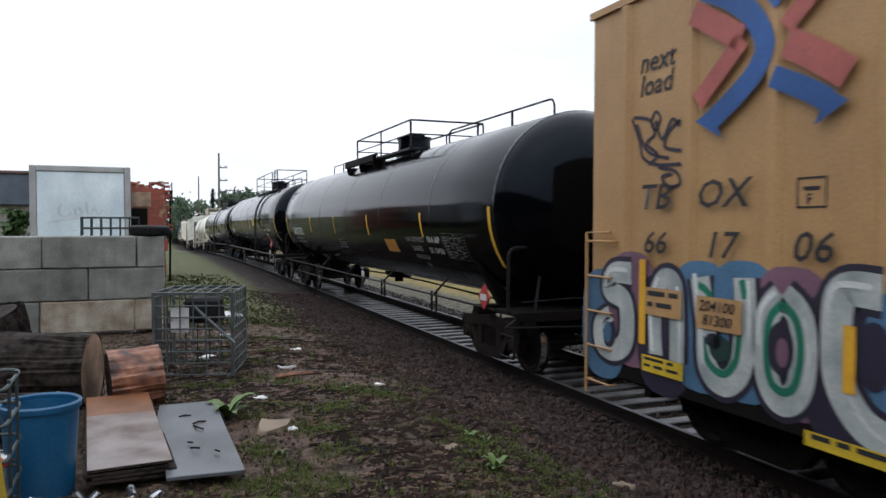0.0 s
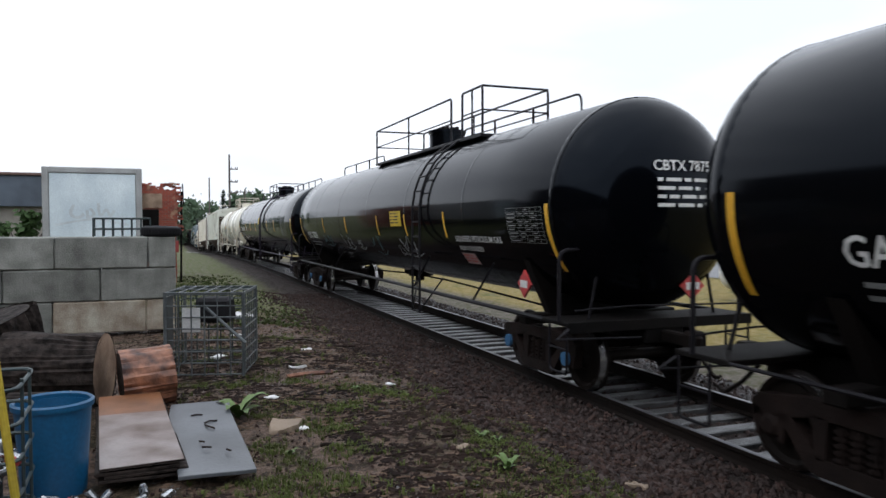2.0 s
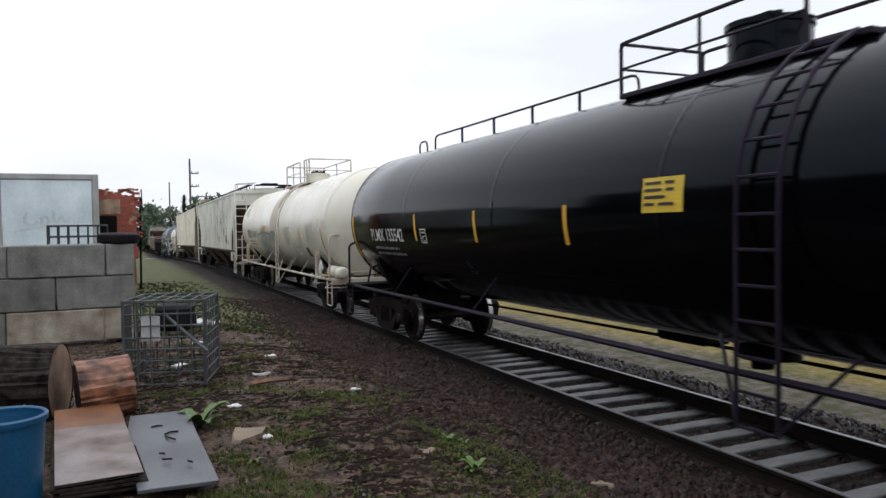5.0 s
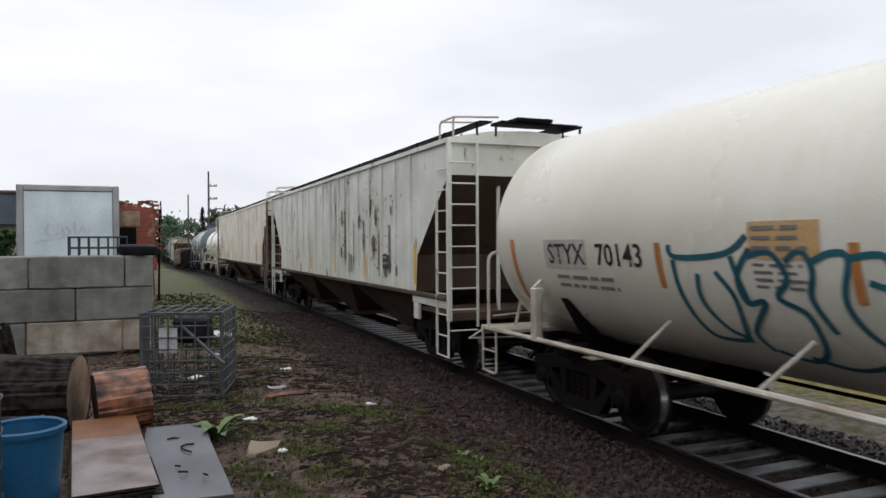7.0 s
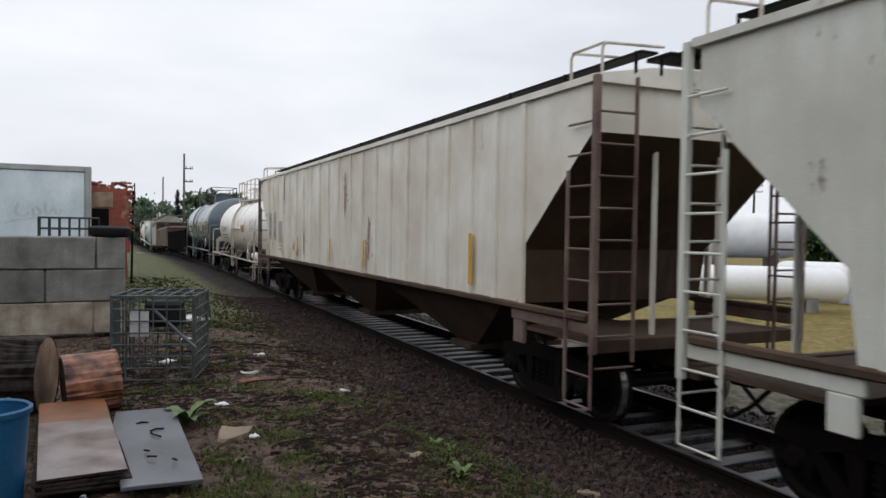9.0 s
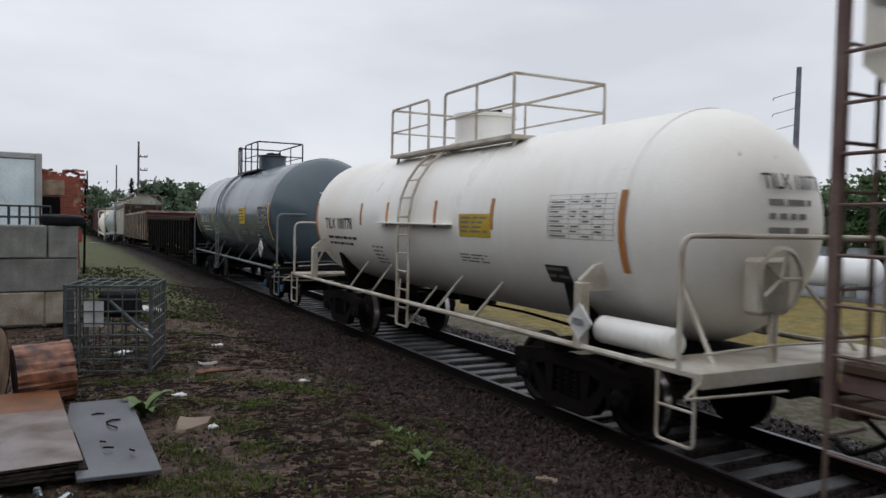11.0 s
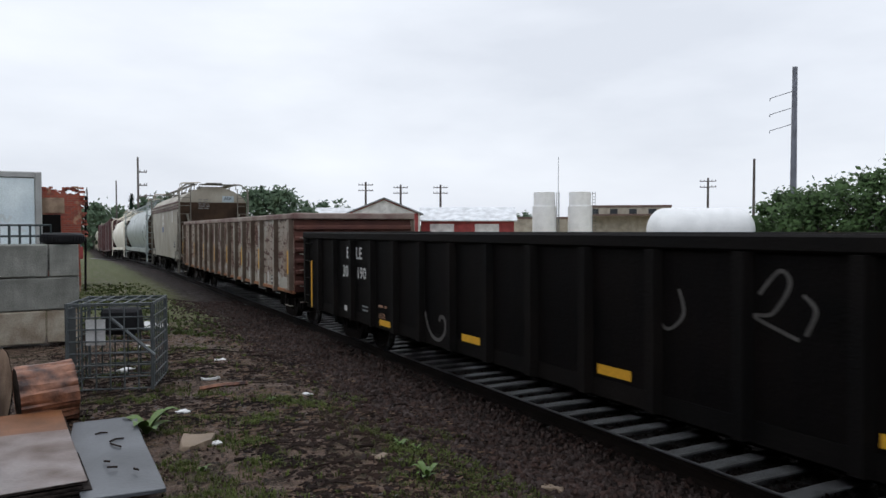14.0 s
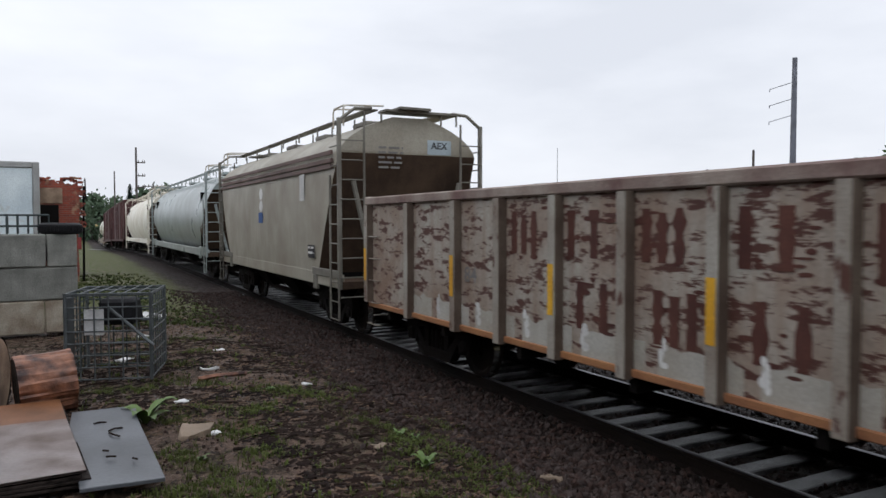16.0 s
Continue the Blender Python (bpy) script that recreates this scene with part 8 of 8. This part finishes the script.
def tree(x, y, h, w, seed, material=leaf_green, clumps_n=46, leaf=0.3, low=0.12):
    rnd = random.Random(seed)
    t = thing("tree", "leafy green tree in the distance", "tree", "distant trees", at=pose(x, y, land(x, y) - 0.2))
    bm = bmesh.new()
    rod(bm, (0, 0, 0), (0.1, 0, h * 0.5), 0.035 * h, 8, 0.02 * h)
    for i in range(7):
        a = rnd.uniform(0, 6.28)
        z = h * rnd.uniform(0.25, 0.5)
        rod(bm, (0.05, 0, z), (math.cos(a) * w * 0.32, math.sin(a) * w * 0.32, z + h * rnd.uniform(0.15, 0.35)), 0.014 * h, 5, 0.005 * h)
    part("trunk", bm, pole_wood, t)
    verts, faces = [], []
    for i in range(clumps_n):
        a, k = rnd.uniform(0, 6.28), math.sqrt(rnd.random())
        z = h * (low + (1 - low) * rnd.random() ** 0.8)
        shape = math.sin(math.pi * min(max((z / h - low * 0.6) / (1.04 - low * 0.6), 0.03), 1)) ** 0.55
        c = Vector((math.cos(a) * k * w / 2 * shape, math.sin(a) * k * w / 2 * shape, z * 0.95))
        cr = rnd.uniform(0.55, 1.15) * w * 0.13
        for j in range(34):
            p = c + Vector((rnd.gauss(0, 1), rnd.gauss(0, 1), rnd.gauss(0, 0.75))) * cr * 0.55
            u = Vector((rnd.uniform(-1, 1), rnd.uniform(-1, 1), rnd.uniform(-1, 1))).normalized()
            v = u.orthogonal().normalized()
            s = leaf * rnd.uniform(0.6, 1.4)
            o = len(verts)
            verts += [p - u * s, p + v * s * 0.6, p + u * s, p - v * s * 0.6]
            faces.append((o, o + 1, o + 2, o + 3))
    me = bpy.data.meshes.new("crown")
    me.from_pydata(verts, [], faces)
    me.materials.append(material)
    part("crown", me, None, t)


def conifer(x, y, h, w, seed):
    rnd = random.Random(seed)
    t = thing("conifer", "dark pointed conifer in the distance", "conifer", at=pose(x, y, land(x, y) - 0.2))
    bm = bmesh.new()
    rod(bm, (0, 0, 0), (0, 0, h), 0.025 * h, 7, 0.004 * h)
    part("trunk", bm, pole_wood, t)
    verts, faces = [], []
    for i in range(900):
        z = h * (0.12 + 0.88 * rnd.random())
        r = w / 2 * (1 - z / h) * rnd.random() ** 0.4 * (0.75 + 0.25 * math.sin(z * 5)) + 0.05
        a = rnd.uniform(0, 6.28)
        p = Vector((math.cos(a) * r, math.sin(a) * r, z - r * 0.25))
        u = Vector((math.cos(a), math.sin(a), -0.35 + rnd.uniform(-0.2, 0.2)))
        v = Vector((-math.sin(a), math.cos(a), 0))
        s = 0.35 * rnd.uniform(0.6, 1.3)
        o = len(verts)
        verts += [p - u * s, p + v * s * 0.4, p + u * s, p - v * s * 0.4]
        faces.append((o, o + 1, o + 2, o + 3))
    me = bpy.data.meshes.new("needles")
    me.from_pydata(verts, [], faces)
    me.materials.append(leaf_dark)
    part("needles", me, None, t)


rnd = random.Random(77)
for i, (az, d, h, w) in enumerate([(-52.2, 74, 5.2, 5), (-53.6, 72, 6.2, 6), (-55.2, 68, 6.4, 7), (-57, 70, 7.2, 7), (-58.8, 66, 7.4, 8), (-61, 66, 8.0, 9), (-64, 60, 9.6, 9), (-67.5, 62, 10, 9), (-71, 60, 10, 9)]):
    x, y = bearing(az, d)
    tree(x, y, h, w, 100 + i, leaf_green, 90, 0.22, 0.05)
for i, (az, d, h, w) in enumerate([(-1.6, 150, 7.2, 10), (-2.8, 160, 9.4, 11), (-4.0, 165, 8.8, 11), (-6.8, 120, 9.3, 8), (-8.2, 122, 9.8, 9), (-9.8, 125, 10.4, 10), (-11.5, 130, 9.6, 9),
                                   (-13.0, 128, 10.2, 10), (-14.3, 120, 11.2, 10), (-15.8, 120, 11.2, 10), (-17.2, 125, 9.4, 8), (-19.6, 150, 10.2, 9), (-20.6, 150, 9.0, 8), (-27.4, 150, 8.5, 6), (-34.6, 150, 7.6, 7), (1.7, 90, 7.6, 5)]):
    x, y = bearing(az, d)
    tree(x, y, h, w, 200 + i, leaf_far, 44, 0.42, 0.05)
x, y = bearing(-5.35, 118)
conifer(x, y, 9.8, 5, 3)
tree(-3.7, 26.5, 2.9, 2.2, 330, leaf_green, 24, 0.12, 0.05)


def utility_pole(x, y, top, label, arms=(), r=0.14, material=pole_wood, side=0.0, arm_len=1.2):
    z = land(x, y)
    t = thing("utility_pole", label, "utility pole", "utility poles", at=pose(x, y, z, 0, 0, math.degrees(math.atan2(-x, y))))
    bm = bmesh.new()
    rod(bm, (0, 0, -0.3), (0, 0, top - z), r * 1.2, 10, r * 0.8)
    part("pole", bm, material, t)
    for a in arms:
        bm = bmesh.new()
        box(bm, side * arm_len - arm_len, -0.06, a - z - 0.06, side * arm_len + arm_len, 0.06, a - z + 0.06, 0.01)
        for k in (-0.9, -0.45, 0.45, 0.9):
            rod(bm, (side * arm_len + k * arm_len, 0, a - z), (side * arm_len + k * arm_len, 0, a - z + 0.25), 0.05)
        part("crossarm", bm, material, t)
    return t


x, y = bearing(-5.79, 90)
utility_pole(x, y, 10.1, "tall thin pole with short side arms by the line", (8.4, 6.9, 5.6), 0.13, side=0.9, arm_len=0.5)
x, y = bearing(-4.35, 112)
utility_pole(x, y, 8.6, "thin plain wooden pole by the line", (), 0.11)
x, y = bearing(-6.9, 105)
utility_pole(x, y, 6.6, "wooden pole with crossarms beside trees", (6.3,), 0.13)
for az, top in ((-22.3, 9.4), (-25.0, 9.0), (-28.1, 9.0), (-48.1, 9.6)):
    x, y = bearing(az, 120)
    utility_pole(x, y, top, "wooden utility pole with crossarms", (top - 0.5, top - 1.4), 0.2)
x, y = bearing(-51.2, 92)
utility_pole(x, y, 10.0, "plain wooden pole beside trees", (), 0.17)
x, y = bearing(-53.75, 80)
t = utility_pole(x, y, 17.8, "very tall blue-grey steel pole with three side arms", (), 0.3, pole_steel)
for z in (15.5, 13.9, 12.3):
    z -= land(x, y)
    bm = bmesh.new()
    rod(bm, (0, 0, z), (-2.2, 0, z - 0.6), 0.035, 6)
    rod(bm, (-2.2, 0, z - 0.6), (-2.2, 0, z - 0.85), 0.045, 6)
    part("arm", bm, pole_steel, t)


def barn():
    cx, cy = bearing(-23.7, 92)
    t = thing("red_barn", "red barn with grey gabled roof and white door", "barn", at=pose(cx, cy, land(cx, cy), 0, 0, -22))
    e, a = 3.85 - land(cx, cy), 5.75 - land(cx, cy)
    along = lambda u, v, k: Vector((u, k, v))
    bm = bmesh.new()
    prism(bm, [(-4.4, -0.5), (4.4, -0.5), (4.4, e), (0, a - 0.1), (-4.4, e)], 0, 16, along)
    part("wall", bm, wall_red, t)
    for s in (-1, 1):
        bm = bmesh.new()
        prism(bm, [(s * 4.9, e - 0.2), (s * 4.9, e - 0.02), (0, a + 0.1), (0, a - 0.08)], -0.4, 16.3, along)
        part("roof", bm, roof_grey, t)
    bm = bmesh.new()
    prism(bm, [(-4.1, e), (4.1, e), (0, a - 0.25)], -0.06, 0, along)
    part("gable", bm, wall_white, t, "white gable end")
    bm = bmesh.new()
    box(bm, -2.0, -0.08, 0, 2.0, 0, e - 0.1, 0.02)
    part("door", bm, wall_white, t, "white sliding door")
    bm = bmesh.new()
    for x in (-4.4, 4.4):
        box(bm, x - 0.12, -0.06, 0, x + 0.12, 0.06, e)
    part("corner_trim", bm, wall_white, t)


barn()


def long_shed():
    cx, cy = bearing(-30.2, 98)
    z = land(cx, cy)
    t = thing("red_shed", "long red shed with white sheet roof", "shed", at=pose(cx, cy, z, 0, 0, -30))
    bm = bmesh.new()
    box(bm, -6.2, 0, -0.5, 6.2, 8, 3.0 - z)
    part("wall", bm, wall_red, t)
    bm = bmesh.new()
    prism(bm, [(-0.5, 2.9 - z), (4, 4.7 - z), (8.5, 2.9 - z), (8.5, 3.05 - z), (4, 4.85 - z), (-0.5, 3.05 - z)], -6.6, 6.6, lambda u, v, k: Vector((k, u, v)))
    part("roof", bm, roof_white, t)
    for x in (-3.4, 2.6):
        bm = bmesh.new()
        box(bm, x - 1.6, -0.08, -0.2, x + 1.6, 0, 2.55 - z, 0.02)
        part("door", bm, wall_white, t)
    cx, cy = bearing(-18.6, 130)
    z = land(cx, cy)
    t = thing("white_roofed_shed", "low shed with white sheet roof far off", "shed", at=pose(cx, cy, z, 0, 0, -20))
    bm = bmesh.new()
    box(bm, -5, 0, -0.5, 6, 8, 3.6 - z)
    part("wall", bm, wall_white, t)
    bm = bmesh.new()
    prism(bm, [(-0.5, 3.5 - z), (4, 5.4 - z), (8.5, 3.5 - z), (8.5, 3.65 - z), (4, 5.55 - z), (-0.5, 3.65 - z)], -5.3, 6.3, lambda u, v, k: Vector((k, u, v)))
    part("roof", bm, roof_white, t)


long_shed()
for az, h in ((-36.15, 7.3), (-38.85, 7.3)):
    x, y = bearing(az, 112)
    z = land(x, y)
    t = thing("storage_tank", "tall white upright storage tank with narrower top", "storage tank", "storage tanks", at=pose(x, y, z))
    bm = bmesh.new()
    lathe(bm, [(1.8, -0.4), (1.8, 5.2 - z), (1.62, 5.25 - z), (1.62, h - z), (1.3, h + 0.12 - z), (0, h + 0.2 - z)], Matrix(), 28)
    bmesh.ops.recalc_face_normals(bm, faces=bm.faces[:])
    part("shell", bm, tank_white, t)
    bm = bmesh.new()
    ladder(bm, lambda u, v, w: Vector((u + 1.2, -1.75, v)), -0.25, 0.25, 0, h - z, 20, 0.025)
    part("ladder", bm, galv, t)
x, y = bearing(-37.2, 116)
bm = bmesh.new()
rod(bm, (x, y, land(x, y)), (x, y, 13.0), 0.07, 6, 0.03)
tagged(part("antenna_mast", bm, galv, None), "thin antenna mast behind the storage tanks", "mast")


def flat_building():
    cx, cy = bearing(-42.5, 122)
    z = land(cx, cy)
    t = thing("tan_building", "flat-roofed tan building with dark parapet", "building", at=pose(cx, cy, z, 0, 0, -42))
    bm = bmesh.new()
    box(bm, -8, 0, -0.5, 6.5, 14, 5.3 - z)
    box(bm, 6.5, -2, -0.5, 12, 14, 3.9 - z)
    box(bm, -20, 1, -0.5, -8, 14, 3.5 - z)
    part("wall", bm, wall_tan, t)
    bm = bmesh.new()
    box(bm, -20.1, 0.85, 3.5 - z, -8.1, 14, 3.75 - z)
    box(bm, -8.1, -0.15, 5.3 - z, 6.6, 14, 5.6 - z)
    part("parapet", bm, brown_stripe, t)
    bm = bmesh.new()
    box(bm, -8.1, -2.2, 3.9 - z, 12.1, -0.2, 4.15 - z)
    part("canopy_edge", bm, brown_stripe, t)
    for x in (-6, -3, 0, 3):
        bm = bmesh.new()
        box(bm, x, -0.06, 4.2 - z, x + 1.2, 0.0, 5.0 - z)
        part("window", bm, window_dark, t)


flat_building()


def lying_tank(az, d, r, length, zc, turn, label):
    x, y = bearing(az, d)
    t = thing("propane_tank", label, "propane tank", "lying gas tanks", at=pose(x, y, zc, 0, 0, turn))
    bm = bmesh.new()
    prof = [(0, -length / 2 - r * 0.8)] + [(r * math.sin(i / 6 * math.pi / 2), -length / 2 - r * 0.8 * math.cos(i / 6 * math.pi / 2)) for i in range(1, 7)]
    prof += [(a, -b) for a, b in reversed(prof)]
    lathe(bm, prof, ALONG_X, 32)
    bmesh.ops.recalc_face_normals(bm, faces=bm.faces[:])
    part("shell", bm, tank_white, t)
    for s in (-0.35, 0.35):
        bm = bmesh.new()
        box(bm, s * length - 0.2, -r * 0.7, land(x, y) - zc - 0.2, s * length + 0.2, r * 0.7, -r * 0.55)
        part("saddle", bm, concrete, t)


lying_tank(-47.6, 62, 1.75, 5.6, 1.98, -30, "large white gas tank lying on saddles")
lying_tank(-48.5, 29, 0.62, 5.0, 0.45, -40, "white gas tank lying low on saddles")
lying_tank(-54.5, 34, 0.62, 5.0, 0.5, -48, "white gas tank lying low on saddles")


def lot():
    bm = bmesh.new()
    vs = [bm.verts.new((x, y, land(x, y) + 0.03)) for y in [0, 8, 16, 24, 32, 40, 48] for x in (27, 40, 60, 90)]
    for j in range(6):
        for i in range(3):
            bm.faces.new((vs[j * 4 + i], vs[j * 4 + i + 1], vs[j * 4 + 5 + i], vs[j * 4 + 4 + i]))
    tagged(part("road", bm, asphalt, None), "wet grey asphalt lot beyond the track", "asphalt lot", kind="structure")
    bm = bmesh.new()
    vs = [bm.verts.new((x, y, land(x, y) + 0.05)) for y in (84, 88, 92) for x in (-40, -10, 0, 4.6, 8, 20, 60)]
    for j in range(2):
        for i in range(6):
            bm.faces.new((vs[j * 7 + i], vs[j * 7 + i + 1], vs[j * 7 + 8 + i], vs[j * 7 + 7 + i]))
    tagged(part("road", bm, asphalt, None), "wet asphalt road crossing the track", "road", kind="structure")


lot()


def parked_car(x, y, yaw, paint):
    t = thing("parked_car", "silver car parked on the wet lot", "car", "parked cars", at=pose(x, y, land(x, y) + 0.03, 0, 0, yaw))
    bm = bmesh.new()
    prism(bm, [(-2.1, 0.3), (2.1, 0.3), (2.15, 0.75), (1.2, 0.9), (0.5, 1.38), (-1.0, 1.4), (-1.7, 0.95), (-2.1, 0.85)], -0.85, 0.85, lambda u, v, k: Vector((u, k, v)))
    bmesh.ops.bevel(bm, geom=bm.edges[:], offset=0.06, segments=2, affect="EDGES")
    part("body", bm, paint, t)
    for s in (-1, 1):
        bm = bmesh.new()
        prism(bm, [(-1.45, 0.95), (0.95, 0.95), (0.42, 1.32), (-0.95, 1.33)], s * 0.86, s * 0.87, lambda u, v, k: Vector((u, k, v)))
        part("side_window", bm, window_dark, t)
        for u in (-1.3, 1.35):
            bm = bmesh.new()
            rod(bm, (u, s * 0.66, 0.32), (u, s * 0.88, 0.32), 0.32, 18)
            part("wheel", bm, rubber, t)


for az, d in ((-56.3, 66), (-58.2, 64)):
    x, y = bearing(az, d)
    parked_car(x, y, 20, car_silver)


def crossing_signal(x, y):
    t = thing("crossing_signal", "level crossing signal with dark round lamps", "crossing signal", at=pose(x, y, land(x, y)))
    bm = bmesh.new()
    rod(bm, (0, 0, 0), (0, 0, 4.2), 0.07, 8)
    part("mast", bm, galv, t)
    for s in (-1, 1):
        bm = bmesh.new()
        rod(bm, (s * 0.45, -0.12, 2.6), (s * 0.45, 0.1, 2.6), 0.28, 16)
        part("lamp", bm, under_black, t)
        bm = bmesh.new()
        box(bm, -0.75, -0.14, -0.1, 0.75, -0.1, 0.1, 0.0, Matrix.Translation((0, 0, 3.6)) @ Matrix.Rotation(radians(45 * s), 4, "Y"))
        part("cross_board", bm, placard_white, t)
    bm = bmesh.new()
    rod(bm, (-0.5, 0, 2.6), (0.5, 0, 2.6), 0.04)
    part("lamp_arm", bm, galv, t)
    bm = bmesh.new()
    box(bm, -0.2, -0.2, 0, 0.2, 0.2, 1.2, 0.02)
    part("gate_box", bm, wall_red, t, "red gate mechanism box")


crossing_signal(2.9, 82)


# ---- plain walls that close the place behind the camera ----
bm = bmesh.new()
box(bm, -13.0, -70, -0.5, -12.6, 34, 8.0)
tagged(part("wall_west", bm, wall_dark, None), "plain dark board wall closing the yard", "wall", kind="structure")
bm = bmesh.new()
box(bm, -12.6, -40.4, -0.5, 2.5, -40, 6.2)
tagged(part("wall_south", bm, wall_dark, None), "plain dark board wall closing the yard", "wall", kind="structure")


motions()
